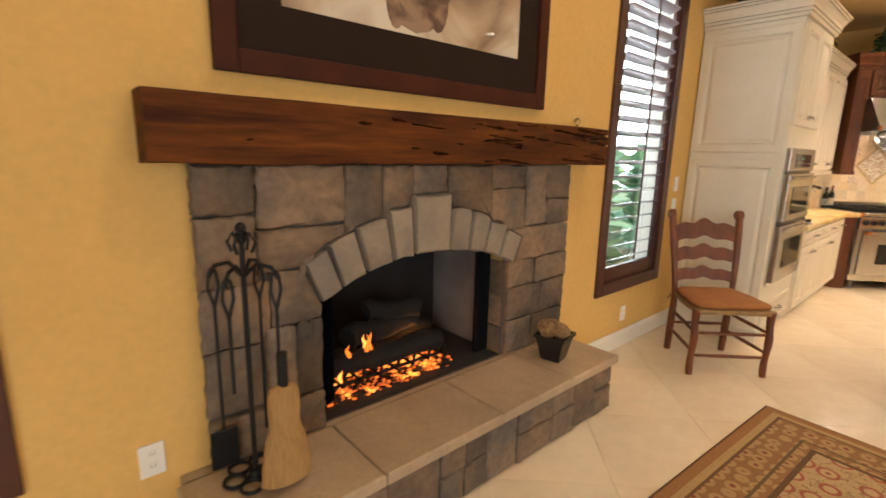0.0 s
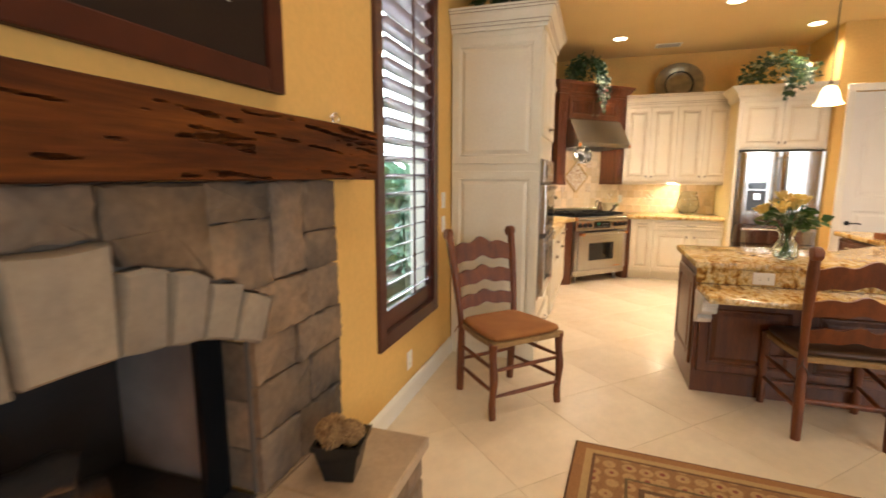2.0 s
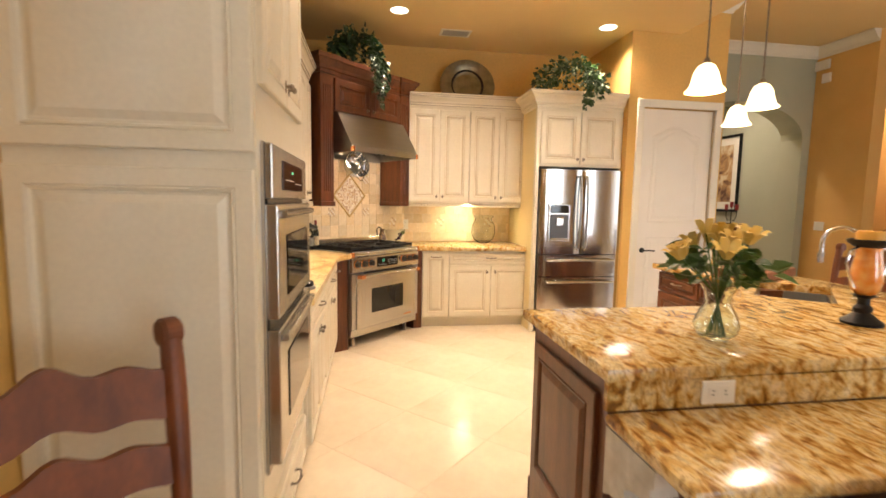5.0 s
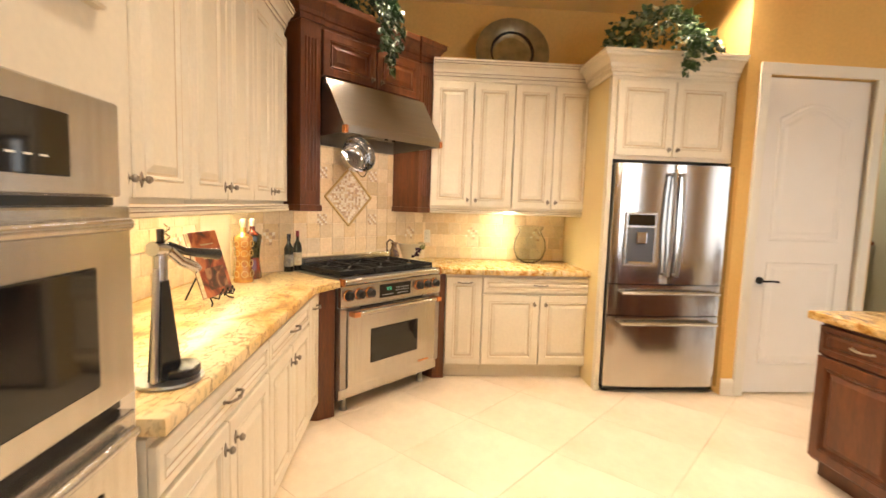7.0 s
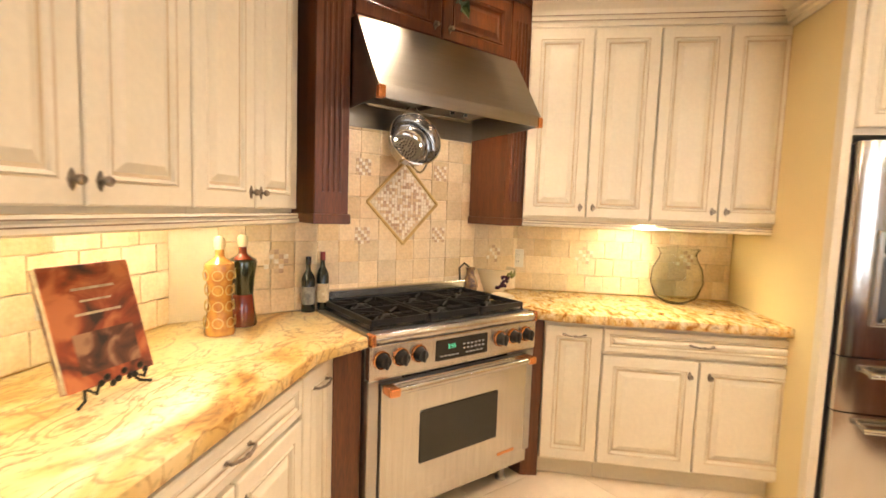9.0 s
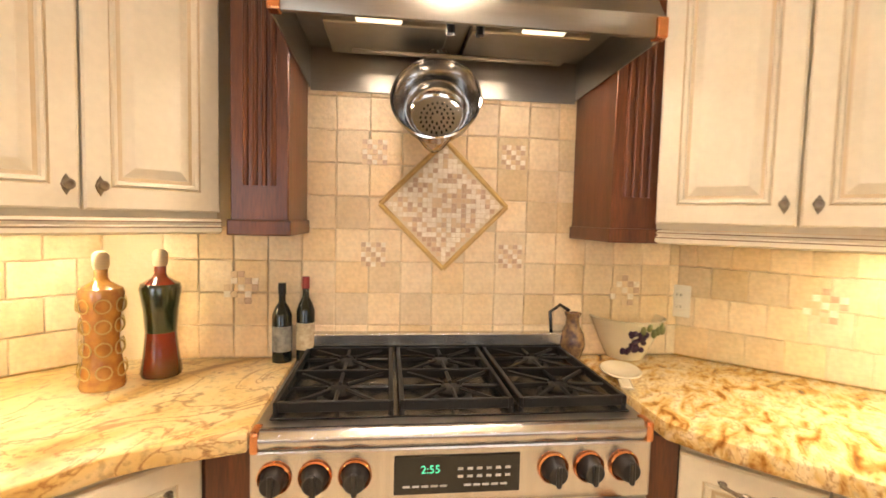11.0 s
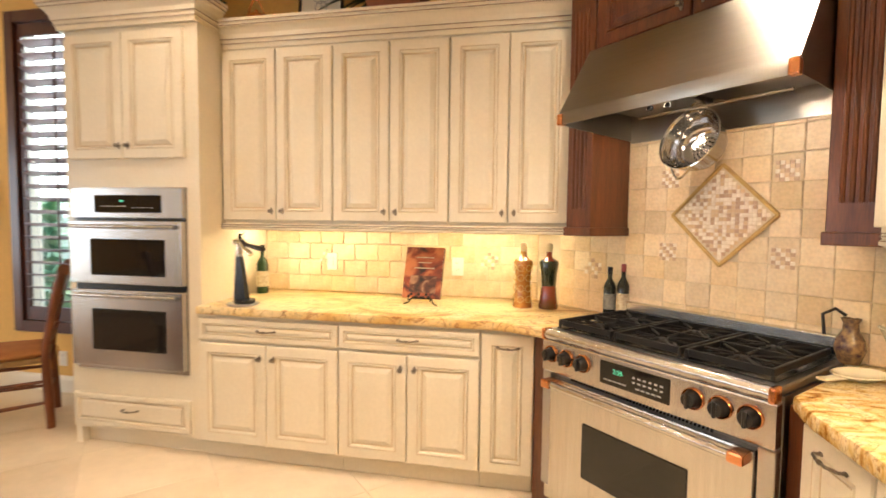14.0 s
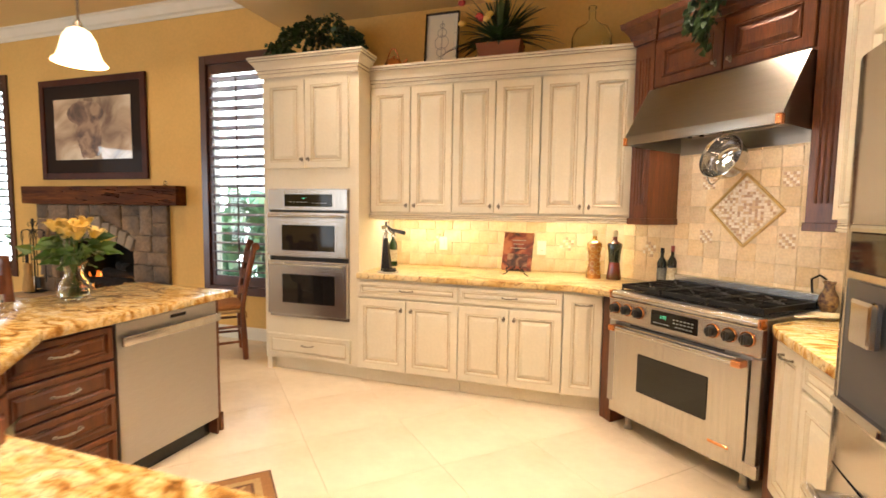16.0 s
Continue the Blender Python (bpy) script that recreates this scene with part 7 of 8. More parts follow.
def jar(x, y, fill, label, rings):
    j = thing("oil_jar", pose(x, y, CT), label, "jar", "decorative jars")
    prof = [(0.0, 0.0), (0.052, 0.0), (0.055, 0.01), (0.046, 0.07), (0.040, 0.13), (0.044, 0.19), (0.054, 0.255), (0.050, 0.268), (0.022, 0.285), (0.016, 0.295), (0.016, 0.325), (0.0, 0.325)]
    o = part("jar_body", lathe(prof, 26), fill, j, "", True)
    if not rings:
        part("green_filling", lathe([(0.0405, 0.128), (0.0415, 0.135), (0.0450, 0.19), (0.0548, 0.255), (0.0508, 0.268)], 26), M_GREENP, o, "dark green upper layer", True)
    if rings:
        for k, z in enumerate((0.05, 0.11, 0.17, 0.225)):
            for q in range(7):
                a = 2 * math.pi * q / 7
                rr = 0.047 if z in (0.11, 0.17) else 0.052
                g = bmesh.new()
                lathe([(0.016, 0.0), (0.020, 0.0), (0.020, 0.002), (0.016, 0.002)], 12, g, pose(rr * math.cos(a), rr * math.sin(a), z, 0, 90, math.degrees(a)))
                part("raised_ring", g, M_GOLDR, o, "", True)
    part("stopper", lathe([(0.017, 0.318), (0.020, 0.33), (0.020, 0.355), (0.012, 0.365), (0.0, 0.367)], 14), M_CORK, j, "", True)


M_GREENP = material("green_peppers", (0.030, 0.042, 0.012), 0.2, tint=(0.015, 0.018, 0.006), scale=20, amount=0.8, coat=1.0)
M_GOLDR = material("gold_ring", (0.55, 0.38, 0.12), 0.35, 0.6, amount=0.2)
M_CORK = material("cork_stopper", (0.62, 0.50, 0.33), 0.8)
jar(7.10, 2.670, M_PASTA, "amber spice jar with raised rings and cork", True)
jar(7.243, 2.665, M_PEPPER, "red and green pepper oil jar with cork", False)


def cookbook():
    b = thing("book_stand", pose(6.53, 2.625, CT, 0, 0, -6), "black wire easel book stand on the worktop", "stand")
    w = bmesh.new()
    for s in (-1, 1):
        tube([(s * 0.06, 0.03, 0.18), (s * 0.06, -0.03, 0.035), (s * 0.065, -0.075, 0.03), (s * 0.065, -0.08, 0.05)], 0.004, 6, w)
        tube([(s * 0.06, -0.03, 0.035), (s * 0.075, -0.05, 0.012), (s * 0.10, -0.06, 0.004)], 0.004, 6, w)
    tube([(-0.06, -0.03, 0.035), (0.06, -0.03, 0.035)], 0.004, 6, w)
    tube([(0.0, 0.03, 0.18), (0.0, 0.12, 0.004)], 0.004, 6, w)
    tube([(-0.06, 0.03, 0.18), (0.06, 0.03, 0.18)], 0.004, 6, w)
    for k in range(9):
        ball(0.009, -0.06 + 0.015 * k, -0.083, 0.055 + 0.012 * math.sin(k * 2.0), 1, 0.5, 1, w, 6, 5)
    part("wire_frame", w, M_IRON, b, "", True)
    bk = thing("cookbook", pose(6.53, 2.625, CT, 0, 0, -6) @ pose(0, -0.052, 0.041, -17), "cookbook with a red and brown cover photo", "book")
    part("page_block", box(-0.112, 0.112, 0.003, 0.021, 0.004, 0.296), M_LABEL, bk)
    cov = part("cover", box(-0.116, 0.116, 0.0, 0.003, 0.0, 0.30, 0.001), M_COVER, bk)
    part("back_cover", box(-0.116, 0.116, 0.0215, 0.0245, 0.0, 0.30, 0.001), M_COVERB, bk)
    for z, h, a, c in ((0.235, 0.018, -0.05, 0.06), (0.205, 0.014, -0.035, 0.045), (0.172, 0.018, -0.055, 0.065)):
        part("title_bar", box(a, c, -0.0012, -0.0002, z, z + h * 0.35), M_LABEL, cov)
    part("photo", box(-0.075, 0.085, -0.0011, -0.0002, 0.03, 0.13), M_COVERB, cov)


M_COVER = art("cover_print", (0.03, 0.010, 0.007), (0.26, 0.045, 0.016), (0.52, 0.17, 0.06), 9, 0.3)
M_COVERB = art("cover_dark", (0.02, 0.010, 0.008), (0.12, 0.035, 0.018), (0.36, 0.20, 0.11), 14, 0.3)
cookbook()


def cork_puller():
    c = thing("corkscrew_stand", pose(5.555, 2.335, CT, 0, 0, -8), "black lever corkscrew standing on a round polished base", "corkscrew")
    part("base", lathe([(0.0, 0.0), (0.082, 0.0), (0.086, 0.005), (0.084, 0.011), (0.0, 0.012)], 30), M_STEEL, c, "pale polished metal base", True)
    part("rest_pad", lathe([(0.0, 0.0), (0.054, 0.0), (0.056, 0.004), (0.056, 0.020), (0.052, 0.024), (0.0, 0.025)], 28), M_BLACK, c, "", True, pose(0.022, -0.012, 0.012))
    bm = bmesh.new()
    lo = [bm.verts.new(v) for v in ((-0.052, -0.018, 0.012), (0.034, -0.018, 0.012), (0.034, 0.020, 0.012), (-0.052, 0.020, 0.012))]
    hi = [bm.verts.new(v) for v in ((-0.034, -0.012, 0.27), (-0.006, -0.012, 0.27), (-0.006, 0.012, 0.27), (-0.034, 0.012, 0.27))]
    for k in range(4):
        bm.faces.new((lo[k], lo[(k + 1) % 4], hi[(k + 1) % 4], hi[k]))
    bm.faces.new(hi)
    bm.faces.new(lo[::-1])
    part("upright", bm, M_BLACK, c, "glossy black tapered upright")
    part("edge_strip", tube([(-0.056, 0, 0.012), (-0.038, 0, 0.27), (-0.034, 0, 0.30)], 0.009, 8), M_STEEL, c, "", True)
    hd = bmesh.new()
    tube([(-0.022, 0, 0.27), (-0.022, 0, 0.345)], 0.017, 12, hd)
    tube([(-0.050, 0, 0.352), (0.0, 0, 0.348), (0.018, 0, 0.335)], 0.019, 12, hd)
    part("head", hd, M_CHROME, c, "", True)
    part("screw_post", tube([(-0.018, 0, 0.35), (-0.018, 0, 0.40)], 0.009, 8), M_BLACK, c, "", True)
    turns = [(0.008 + 0.006 * math.cos(k), 0.006 * math.sin(k), 0.36 + 0.0035 * k) for k in range(16)]
    part("worm", tube(turns, 0.0022, 5), M_CHROME, c, "coiled steel worm", True)
    part("jaw", tube([(0.0, -0.01, 0.345), (0.03, -0.02, 0.315), (0.075, -0.03, 0.295), (0.085, -0.032, 0.285)], 0.014, 10), M_CHROME, c, "", True)
    part("lever", tube([(0.0, -0.01, 0.36), (0.05, -0.02, 0.338), (0.11, -0.03, 0.328), (0.175, -0.04, 0.318)], 0.014, 12, None, lambda u: 0.6 + 0.55 * u), M_BLACK, c, "", True)


cork_puller()
M_CLEAR = glass("clear_vase_glass", (0.90, 0.97, 0.92))
vs = lathe([(0.0, 0.0), (0.045, 0.0), (0.085, 0.03), (0.105, 0.09), (0.098, 0.15), (0.075, 0.19), (0.07, 0.21), (0.085, 0.235), (0.082, 0.236), (0.066, 0.211), (0.071, 0.189), (0.094, 0.148), (0.100, 0.09), (0.081, 0.034), (0.045, 0.008), (0.0, 0.008)], 32)
tagged(part("glass_vase", vs, M_GREENG, None, "", True, pose(8.38, 0.65, CT) @ Matrix.Scale(1.35, 4)), "round pale green glass vase on the worktop", "vase")


def grape_bowl():
    b = thing("bowl", pose(8.40, 1.70, CT) @ Matrix.Scale(1.12, 4), "cream ceramic bowl painted with purple grapes", "bowl")
    bm = bmesh.new()
    lathe([(0.0, 0.0), (0.055, 0.0), (0.06, 0.008), (0.085, 0.06), (0.112, 0.125), (0.118, 0.13), (0.112, 0.132), (0.10, 0.115), (0.075, 0.055), (0.045, 0.014), (0.0, 0.012)], 36, bm)
    part("bowl_body", bm, M_CERAM, b, "", True)
    rnd = random.Random(2)
    for k in range(24):
        a = math.radians(215 + rnd.uniform(-24, 20))
        z = 0.03 + 0.065 * rnd.random()
        r = 0.070 + 0.42 * (z - 0.02)
        part("painted_grape", ball(0.0095, r * math.cos(a), r * math.sin(a), z, 0.9, 0.9, 1, None, 8, 6), M_GRAPE, b, "", True)
    for k in range(6):
        a = math.radians(225 + 10 * k)
        r = 0.107
        part("painted_leaf", ball(0.018, r * math.cos(a), r * math.sin(a), 0.105 + 0.012 * math.sin(k * 2), 0.5, 0.5, 0.8, None, 8, 5), M_PLEAF, b, "", True)


M_CERAM = material("cream_glazed_ceramic", (0.76, 0.68, 0.50), 0.18, tint=(0.58, 0.48, 0.30), scale=8, amount=0.5, coat=0.5)
M_GRAPE = material("grape_glaze", (0.035, 0.012, 0.03), 0.2, amount=0.3)
M_PLEAF = material("leaf_glaze", (0.10, 0.14, 0.04), 0.25, tint=(0.22, 0.20, 0.08), scale=30, amount=0.7)
grape_bowl()


def jug():
    j = thing("jug", pose(8.25, 1.835, CT), "small patterned ceramic jug with a black handle", "jug")
    part("jug_body", lathe([(0.0, 0.0), (0.030, 0.0), (0.034, 0.01), (0.046, 0.05), (0.040, 0.085), (0.024, 0.115), (0.022, 0.14), (0.030, 0.158), (0.028, 0.158), (0.019, 0.14), (0.0, 0.12)], 24), M_MAJOL, j, "", True)
    part("jug_handle", tube([(-0.028, 0.03, 0.04), (-0.052, 0.055, 0.09), (-0.056, 0.06, 0.16), (-0.03, 0.035, 0.185), (-0.01, 0.01, 0.165)], 0.006, 8), M_BLACK, j, "", True)


M_MAJOL = material("patterned_majolica", (0.30, 0.17, 0.07), 0.25, tint=(0.06, 0.03, 0.035), scale=45, amount=1.0, coat=0.6)
jug()
sr = thing("spoon_rest", pose(8.17, 1.64, CT, 0, 0, 25), "shallow beige ceramic spoon rest on the worktop", "spoon rest")
part("dish", lathe([(0.0, 0.002), (0.045, 0.002), (0.070, 0.016), (0.074, 0.018), (0.070, 0.021), (0.045, 0.008), (0.0, 0.007)], 26, None, Matrix.Diagonal((1.25, 0.85, 1, 1))), M_CERAM, sr, "", True)
part("rest_handle", box(-0.16, -0.07, -0.018, 0.018, 0.008, 0.016, 0.005), M_CERAM, sr)
outlet("o", pose(5.82, NW - 0.020, 1.09), "white switch plate on the tiled backsplash", 1, "switch")
outlet("o", pose(6.68, NW - 0.020, 1.08), "white outlet on the tiled backsplash")
outlet("o", pose(EW - 0.020, 1.56, 1.085, 0, 0, -90), "white outlet on the tiled backsplash")
outlet("o", pose(4.245, NW - 0.001, 1.235), "white light switch between window and oven cabinet", 1, "switch")
outlet("o", pose(4.245, NW - 0.001, 1.060), "white light switch between window and oven cabinet", 1, "switch")
outlet("o", pose(3.56, NW - 0.001, 0.265), "white outlet under the window")
outlet("o", pose(0.425, NW - 0.001, 0.425), "white outlet beside the hearth")


# ---- things on the island ----
def flowers():
    v = thing("flower_vase", pose(4.50, 0.70, TOPZ + 0.001), "clear glass vase of yellow lilies on the island", "vase")
    part("vase_glass", lathe([(0.0, 0.0), (0.045, 0.0), (0.068, 0.02), (0.078, 0.055), (0.062, 0.10), (0.042, 0.13), (0.046, 0.17), (0.066, 0.205), (0.063, 0.205), (0.043, 0.17), (0.038, 0.13), (0.058, 0.098), (0.073, 0.055), (0.063, 0.024), (0.0, 0.012)], 32), M_CLEAR, v, "", True)
    rnd = random.Random(8)
    for k in range(16):
        a, t = rnd.uniform(0, 2 * math.pi), rnd.uniform(0.03, 0.50)
        L = rnd.uniform(0.30, 0.37)
        tip = Vector((L * math.sin(t) * math.cos(a), L * math.sin(t) * math.sin(a), 0.02 + L * math.cos(t)))
        s = part("stem", tube([(-0.03 * math.cos(a), -0.03 * math.sin(a), 0.02), (0.012 * math.cos(a), 0.012 * math.sin(a), 0.17), tip], 0.003, 6), M_STEM, v, "", True)
        fl = bmesh.new()
        d = Vector((math.cos(a) * math.sin(t), math.sin(a) * math.sin(t), 0.9)).normalized()
        q = d.to_track_quat("Z", "Y").to_matrix().to_4x4()
        for i in range(6):
            b = i * math.pi / 3 + k
            pr = None
            for j in range(5):
                u = j / 4
                o = Vector((0.012 + 0.042 * u, 0, 0.055 * math.sin(u * 1.9)))
                w = 0.016 * math.sin(math.pi * (0.15 + 0.8 * u))
                c0 = [Matrix.Translation(tip) @ q @ Matrix.Rotation(b, 4, "Z") @ Vector((o.x, sgn * w, o.z)) for sgn in (-1, 1)]
                cur = [fl.verts.new(x) for x in c0]
                if pr:
                    fl.faces.new((pr[0], pr[1], cur[1], cur[0]))
                pr = cur
        part("blossom", fl, M_PETALY, s, "pale yellow lily blossom", True)

    def sh(r):
        a, t = r.uniform(0, 2 * math.pi), r.uniform(0.15, 0.8)
        L = r.uniform(0.18, 0.31)
        return (L * math.sin(t) * math.cos(a) * 0.8, L * math.sin(t) * math.sin(a) * 0.8, 0.05 + L * math.cos(t)), (math.cos(a), math.sin(a), r.uniform(-0.5, 0.4))
    tagged(part("leaves", leaf_clump(rnd, 90, sh, 0.062), M_STEMV, v), kind="stuff")


M_STEM = material("green_stem", (0.05, 0.12, 0.025), 0.5)
M_STEMV = leaf_material("lily_leaf", (0.03, 0.075, 0.015), (0.08, 0.15, 0.03))
flowers()


def lantern():
    l = thing("candle_pitcher", pose(4.64, -0.10, TOPZ + 0.001), "orange glass pitcher candle holder with dark metal scrolls", "candle holder")
    part("foot", lathe([(0.0, 0.0), (0.072, 0.0), (0.075, 0.012), (0.05, 0.03), (0.03, 0.05), (0.035, 0.07), (0.022, 0.085), (0.022, 0.11), (0.045, 0.125), (0.0, 0.125)], 24), M_IRON, l, "", True)
    part("glass", lathe([(0.028, 0.126), (0.05, 0.15), (0.058, 0.19), (0.052, 0.25), (0.044, 0.30), (0.046, 0.325), (0.042, 0.325), (0.040, 0.30), (0.048, 0.25), (0.053, 0.19), (0.046, 0.153), (0.024, 0.130)], 28), M_AMBER, l, "ribbed amber glass", True)
    part("dish", lathe([(0.0, 0.327), (0.05, 0.327), (0.075, 0.345), (0.08, 0.36), (0.076, 0.36), (0.06, 0.345), (0.0, 0.34)], 24), M_IRON, l, "", True)
    part("candle", lathe([(0.0, 0.341), (0.048, 0.341), (0.050, 0.385), (0.044, 0.395), (0.0, 0.390)], 22), M_WAX, l, "orange pillar candle", True)
    for s, mt in ((-1, M_CHROME), (1, M_CHROME)):
        part("scroll_handle", tube([(0, s * 0.05, 0.33), (0, s * 0.09, 0.31), (0, s * 0.105, 0.26), (0, s * 0.08, 0.20), (0, s * 0.055, 0.155)], 0.006, 8), mt, l, "", True)


M_AMBER = material("amber_glass", (0.75, 0.22, 0.02), 0.12, tint=(0.85, 0.45, 0.12), scale=20, amount=0.9, coat=1.0)
M_WAX = material("orange_wax", (0.75, 0.38, 0.05), 0.45, amount=0.3)
lantern()
M_BOARD = material("butcher_block", (0.28, 0.10, 0.035), 0.45, tint=(0.17, 0.055, 0.02), scale=10, amount=0.9, fine=0.2, stretch=(1, 8, 1))
cb = thing("cutting_board", pose(5.93, -0.74, TOPZ + 0.001, 0, 0, -62), "thick reddish butcher block cutting board on the island", "cutting board")
for k in range(7):
    part("plank", box(-0.27, 0.27, -0.175 + 0.05 * k, -0.126 + 0.05 * k, 0, 0.055, 0.003), M_BOARD, cb)


# ---- hall and stairs ----
M_ARTC = art("figure_print", (0.10, 0.035, 0.02), (0.42, 0.24, 0.10), (0.62, 0.52, 0.36), 5)
M_STAIR = material("stair_wood", (0.30, 0.10, 0.03), 0.35, tint=(0.20, 0.06, 0.018), scale=4, amount=0.8, fine=0.2, stretch=(1, 6, 1), coat=0.2)
picture(pose(9.95, -4.018, 1.27, 0, 0, 180) @ pose(-0.78, 0, 0), 0.78, 1.28, 0.045, 0.12, M_MATW, M_ARTC, M_BLACK, "tall framed figure print with white mat in the hall")
ct = thing("console_table", pose(9.70, -4.00, 0), "dark wood console table under the hall picture", "table")
part("tabletop", box(0, 1.1, 0.0, 0.38, 1.04, 1.085, 0.004), M_CHAIR, ct)
part("apron", box(0.03, 1.07, 0.03, 0.35, 0.82, 1.04), M_CHAIR, ct)
for x in (0.04, 1.0):
    for y in (0.04, 0.29):
        part("leg", box(x, x + 0.06, y, y + 0.06, 0.0, 0.82, 0.004), M_CHAIR, ct)
for k in range(3):
    part("drawer", panel(0.32, 0.16, DRAWER, 0.012), M_CHAIR, ct, "", False, pose(0.40 + 0.34 * k, 0.351, 0.85, 0, 0, 180))
cd = thing("candelabra", pose(9.80, -3.78, 1.086), "black iron candelabra with three red candles", "candle holder")
w = bmesh.new()
cyl(0.06, 0.05, 0.0, 0.012, bm=w)
tube([(0, 0, 0.01), (0, 0, 0.26)], 0.007, 7, w)
for s in (-1, 1):
    tube([(0, 0, 0.06), (s * 0.07, 0, 0.05), (s * 0.11, 0, 0.12), (s * 0.11, 0, 0.22)], 0.006, 7, w)
part("stand", w, M_IRON, cd, "", True)
for x, z in ((-0.11, 0.22), (0, 0.26), (0.11, 0.22)):
    part("candle", cyl(0.026, 0.026, z, z + 0.09, x, 0, 14), M_REDCAP, cd, "red pillar candle", True)
st = thing("staircase", pose(8.6, -4.71, 0), "wooden staircase rising beside an ochre wall", "stairs")
for k in range(10):
    part("tread", box(0.3 - 0.28 * k, 0.62 - 0.28 * k, -0.72, 0.42, 0.18 * k + 0.145, 0.18 * k + 0.18, 0.006), M_STAIR, st)
    part("riser", box(0.32 - 0.28 * k, 0.335 - 0.28 * k + 0.26, -0.71, 0.41, 0.18 * k, 0.18 * k + 0.144), M_STAIR, st)
part("stringer", slab([(0.66, 0.0), (0.66, 0.20), (-2.4, 2.17), (-2.4, 1.70), (0.2, 0.0)], 0.0, 0.04), M_STAIR, st, "", False, Matrix(((1, 0, 0, 0), (0, 0, 1, 0.43), (0, 1, 0, 0), (0, 0, 0, 1))))
outlet("o", pose(8.50, -4.022, 1.12, 0, 0, 180), "white light switch on the ochre wall", 2, "switch")
for x, z, w in ((8.55, 3.20, 0.24), (8.52, 3.02, 0.12)):
    tagged(part("wall_speaker", box(x, x + w, -4.022, -3.99, z, z + 0.12, 0.006), M_PLASTIC), "small white sensor box high on the wall", "sensor", "sensor boxes")

# ---- outside the windows ----
M_OUTL = leaf_material("garden_leaf", (0.09, 0.25, 0.16), (0.28, 0.50, 0.37))
for sd, sx in enumerate([-2.6, -1.4, -0.4, 0.6, 1.6, 2.5, 3.3, 4.1, 4.9, 5.7, 6.6, 7.5, 8.6, 9.8]):
    rnd = random.Random(sd)
    sh = thing("shrub", pose(sx, 5.1 + 0.3 * (sd % 3), -0.21), "broad leaved green shrub outside the window", "shrub", "shrubs outside")
    part("stem", tube([(0, 0, 0), (0.03, 0, 0.5), (0.0, 0.02, 0.9)], 0.02, 6), M_STEM, sh)

    def around(r):
        a, z = r.uniform(0, 2 * math.pi), r.uniform(0.1, 1.7)
        q = r.uniform(0.05, 0.42) * (1.25 - 0.5 * z)
        return (q * math.cos(a), q * math.sin(a), z), (math.cos(a), math.sin(a), r.uniform(-0.4, 1.0))
    tagged(part("leaves", leaf_clump(rnd, 170, around, 0.36), M_OUTL, sh), kind="stuff")
# glowing slab added for the bright outdoors; it also lights through the windows
M_BACKGLOW = glow("glowing_backdrop", (0.80, 0.92, 1.0), 9.0)
structure("backdrop", box(-20, 26, 7.6, 7.9, -0.21, 6.5), M_BACKGLOW, "added glowing pale blue backdrop slab standing in for the bright outdoors")


# ---- backsplash tiles ----
def tile_mesh(w, h, t, rnd, bev=0.0035):
    bm = bmesh.new()
    A = [bm.verts.new((a, 0, b)) for a, b in ((0, 0), (w, 0), (w, h), (0, h))]
    B = [bm.verts.new((a + rnd.uniform(-1, 1) * 0.0015, -t + bev * 0.6, b + rnd.uniform(-1, 1) * 0.0015)) for a, b in ((0, 0), (w, 0), (w, h), (0, h))]
    C = [bm.verts.new((a, -t + rnd.uniform(-0.001, 0.001), b)) for a, b in ((bev, bev), (w - bev, bev), (w - bev, h - bev), (bev, h - bev))]
    for p, q in ((A, B), (B, C)):
        for k in range(4):
            bm.faces.new((p[k], p[(k + 1) % 4], q[(k + 1) % 4], q[k]))
    bm.faces.new(C)
    me = bpy.data.meshes.new("tile")
    bm.normal_update()
    bm.to_mesh(me)
    bm.free()
    me.materials.append(M_SPLASH)
    return me


rt = random.Random(21)
PITCH = 0.108
TILES = [tile_mesh(0.1055, 0.1055, 0.011, rt) for _ in range(6)]
WIDE_TILES = [tile_mesh(0.1595, 0.1055, 0.011, rt) for _ in range(6)]


def lay_tiles(m, x0, x1, z0, z1, label, skip=lambda x, z: False, offset=0.0, wide=0.108, meshes=None):
    s = thing("backsplash", m, label, "backsplash", "", "structure")
    r = 0
    z = z0
    while z < z1 - 0.02:
        h = min(PITCH, z1 - z)
        x = x0 - (offset if r % 2 else 0.0)
        while x < x1 - 0.015:
            a, b = max(x, x0), min(x + wide, x1)
            if b - a > 0.015 and not skip((a + b) / 2, z + h / 2):
                if b - a > wide - 0.002 and h > PITCH - 0.002:
                    o = new("tile", rt.choice(meshes or TILES))
                else:
                    o = new("tile", tile_mesh(b - a - 0.0025, h - 0.0025, 0.011, rt))
                o.parent = s
                o.matrix_basis = pose(a + 0.00125, rt.uniform(-0.0012, 0), z + 0.00125)
            x += wide
        z += h
        r += 1
    return s


def mosaic(parent, cx, cz, y, cells, size, seed):
    """Little mosaic pieces; cells are (column, row) from the middle."""
    for tone in range(3):
        bm = bmesh.new()
        for i, j in cells:
            if (i * 7 + j * 13 + seed) % 3 != tone:
                continue
            x, z = cx + i * size, cz + j * size
            box(x - size * 0.46, x + size * 0.46, y - 0.003, y, z - size * 0.46, z + size * 0.46, bm=bm)
        if bm.verts:
            tagged(part("mosaic", bm, M_MOS[tone], parent), kind="stuff")
        else:
            bm.free()


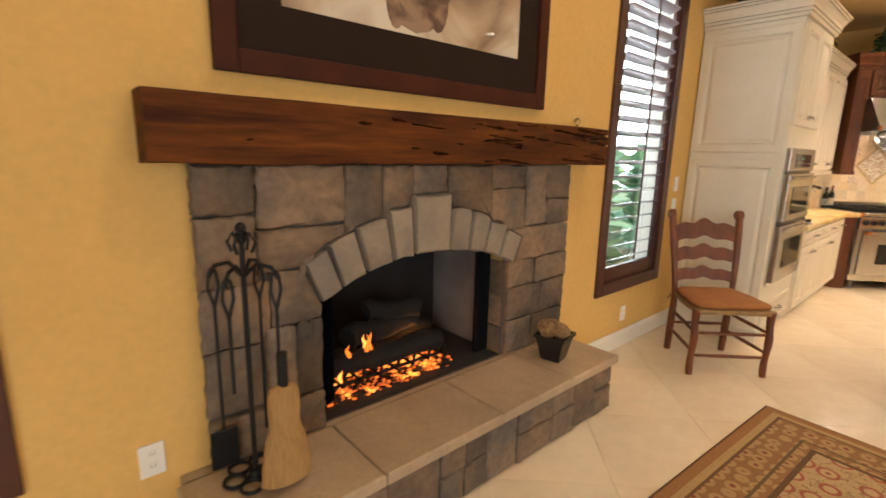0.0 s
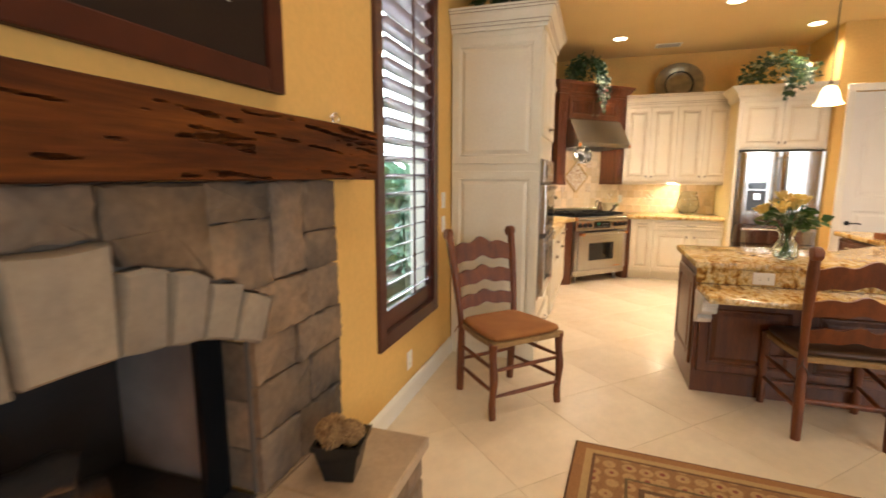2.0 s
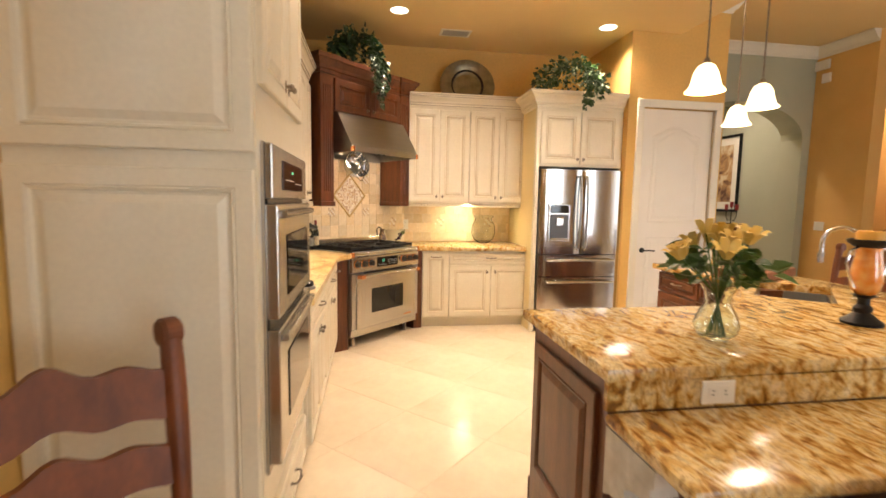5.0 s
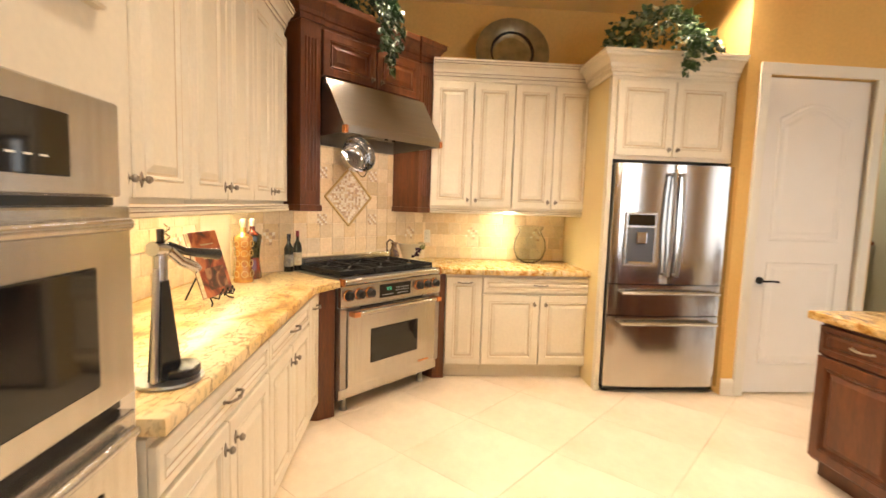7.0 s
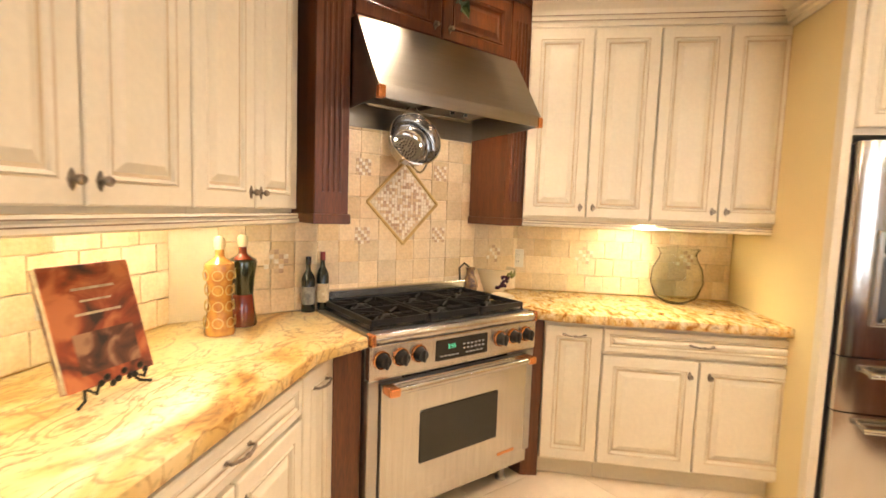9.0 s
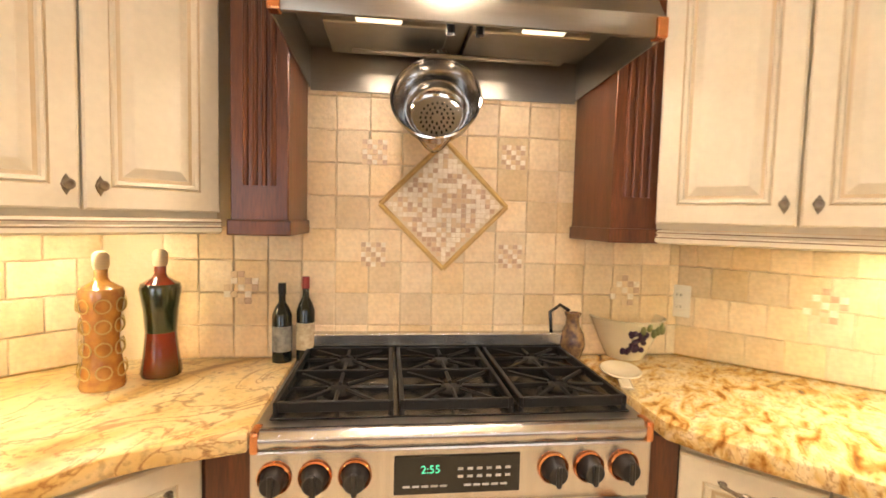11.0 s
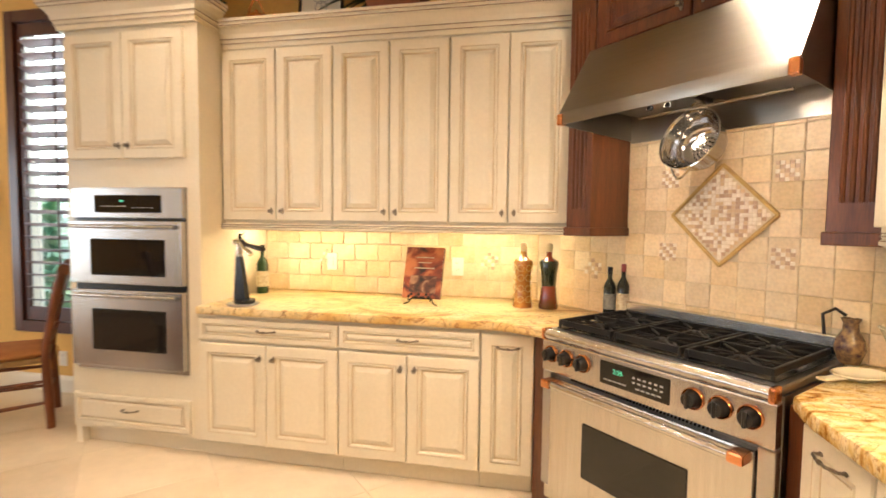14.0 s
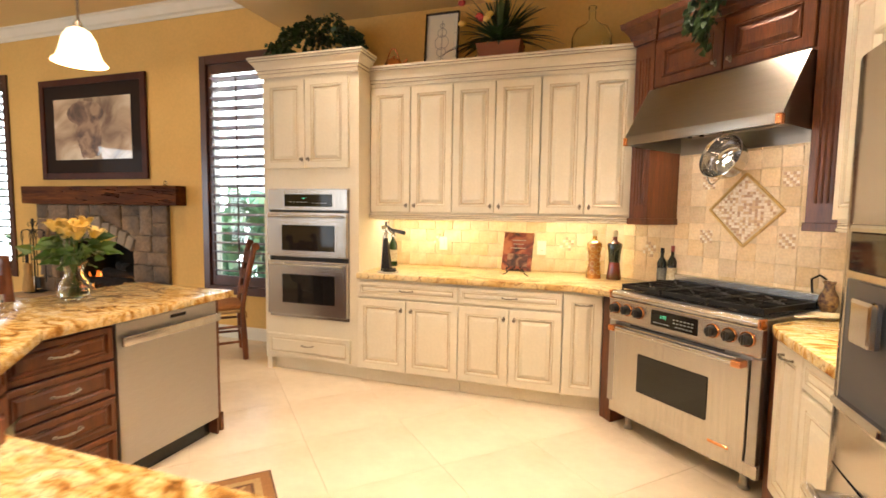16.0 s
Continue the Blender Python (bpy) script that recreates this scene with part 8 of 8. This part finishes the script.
M_MOS = [material("mosaic_white", (0.90, 0.83, 0.72), 0.4, tint=(0.66, 0.55, 0.42), scale=60, amount=0.8), material("mosaic_tan", (0.64, 0.46, 0.27), 0.4, tint=(0.70, 0.54, 0.35), scale=60, amount=0.8), material("mosaic_rose", (0.56, 0.38, 0.26), 0.4, tint=(0.42, 0.26, 0.16), scale=60, amount=0.8)]
structure("backsplash_bed", box(5.332, SPL - NW + 0.02, NW - 0.006, NW - 0.0005, CT, UPZ), M_SGROUT, "grout bed of the backsplash")
structure("backsplash_bed_east", box(EW - 0.006, EW - 0.0005, 0.29, SPL - EW + 0.02, CT, UPZ), M_SGROUT, "grout bed of the backsplash")
b1 = lay_tiles(pose(5.332, NW - 0.006, 0), 0.0, SPL - NW - 5.332, CT + 0.001, UPZ, "tumbled travertine tile backsplash with mosaic accents", offset=0.08, wide=0.162, meshes=WIDE_TILES)
CROSS = [(0, 0), (1, 1), (-1, 1), (1, -1), (-1, -1), (2, 0), (-2, 0), (0, 2), (0, -2), (2, 1), (-1, 2), (-2, -1), (1, -2)]
for cx in (0.45, 1.55):
    mosaic(b1, cx, 1.12, -0.011, CROSS, 0.022, 3)
DL = (EW - (SPL - NW)) * math.sqrt(2) / 2
DZ0, DZ1, DCX, DCZ, DH = CT + 0.03, 1.78, 0.0, 1.405, 0.215


def in_diamond(x, z):
    return abs(x - DCX) + abs(z - DCZ) < DH - 0.05


b2 = lay_tiles(DG, -0.90, 0.90, CT + 0.001, 1.775, "tumbled travertine tile wall behind the range with a mosaic diamond", lambda x, z: in_diamond(x, z) or (z > 1.33 and abs(x) > 0.46))
M_GOLDB = material("gold_stone_border", (0.62, 0.40, 0.13), 0.45, tint=(0.40, 0.24, 0.08), scale=30, amount=0.7)
dm = thing("mosaic_diamond", DG @ pose(DCX, -0.012, DCZ), "diamond mosaic panel with a gold border in the tile wall", "mosaic")
part("backing", slab([(0, -DH + 0.012), (DH - 0.012, 0), (0, DH - 0.012), (-DH + 0.012, 0)], 0.0, 0.005), M_SGROUT, dm, "", False, pose(0, 0, 0, 90))
for k in range(4):
    a = [(0, -DH), (DH, 0), (0, DH), (-DH, 0)]
    p, q = Vector((*a[k], 0)), Vector((*a[(k + 1) % 4], 0))
    part("border", tube([(p.x, -0.006, p.y), (q.x, -0.006, q.y)], 0.0085, 8), M_GOLDB, dm, "", True)
sz = 0.0165
cells = [(i, j) for i in range(-13, 14) for j in range(-13, 14) if (abs(i) + abs(j)) * sz < DH - 0.024]
rm = random.Random(31)
sets = [[], [], []]
for c in cells:
    sets[0 if rm.random() < 0.52 else (1 if rm.random() < 0.5 else 2)].append(c)
for tone, cs in enumerate(sets):
    bm = bmesh.new()
    for i, j in cs:
        box(i * sz - sz * 0.45, i * sz + sz * 0.45, -0.009, -0.004, j * sz - sz * 0.45, j * sz + sz * 0.45, bm=bm)
    tagged(part("mosaic", bm, M_MOS[tone], dm), kind="stuff")
for cx, cz in ((-0.235, 1.575), (0.235, 1.575), (-0.235, 1.235), (0.235, 1.235)):
    mosaic(b2, cx, cz, -0.011, [(i, j) for i in range(-2, 3) for j in range(-2, 3)], 0.0165, 5)
for cx in (-0.66, 0.66):
    mosaic(b2, cx, 1.12, -0.011, CROSS, 0.022, 3)
b4 = lay_tiles(pose(EW - 0.006, SPL - EW, 0, 0, 0, -90), 0.0, SPL - EW - 0.29, CT + 0.001, UPZ, "tumbled travertine tile backsplash with mosaic accents", offset=0.05)
for cx in (0.42, 1.02):
    mosaic(b4, cx, 1.12, -0.011, CROSS, 0.022, 3)

# ---- floor tiles ----
TS = 0.61
bm = bmesh.new()
g = 0.0008
for z, i in ((-0.004, g), (-0.0010, g), (0.0, g + 0.0008)):
    for a, b in ((i, i), (TS - i, i), (TS - i, TS - i), (i, TS - i)):
        bm.verts.new((a, b, z))
bm.verts.ensure_lookup_table()
vv = bm.verts
for q in (0, 4):
    for k in range(4):
        bm.faces.new((vv[q + k], vv[q + (k + 1) % 4], vv[q + 4 + (k + 1) % 4], vv[q + 4 + k]))
bm.faces.new([vv[8 + k] for k in range(4)])
tm = bpy.data.meshes.new("floor_tile")
bm.normal_update()
bm.to_mesh(tm)
bm.free()
tm.materials.append(M_TILE)
s2 = math.sqrt(0.5)
far = bmesh.new()
count = 0
for i in range(-24, 25):
    for j in range(-24, 25):
        x, y = 4.2 + (i - j) * TS * s2, 0.0 + (i + j) * TS * s2
        if not (-4.2 < x < 13.4 and -7.6 < y < 3.0):
            continue
        if -0.2 < x < 8.9 and -1.9 < y < 2.9 and count < 300:
            o = new("floor_tile", tm)
            o.parent = floor
            o.matrix_basis = pose(x, y, 0, 0, 0, 45)
            count += 1
        else:
            r = pose(x, y, 0, 0, 0, 45)
            q = [far.verts.new(r @ Vector((a, b, 0))) for a, b in ((g, g), (TS - g, g), (TS - g, TS - g), (g, TS - g))]
            far.faces.new(q)
tagged(part("floor_tiles_far", far, M_TILE, floor), kind="stuff")
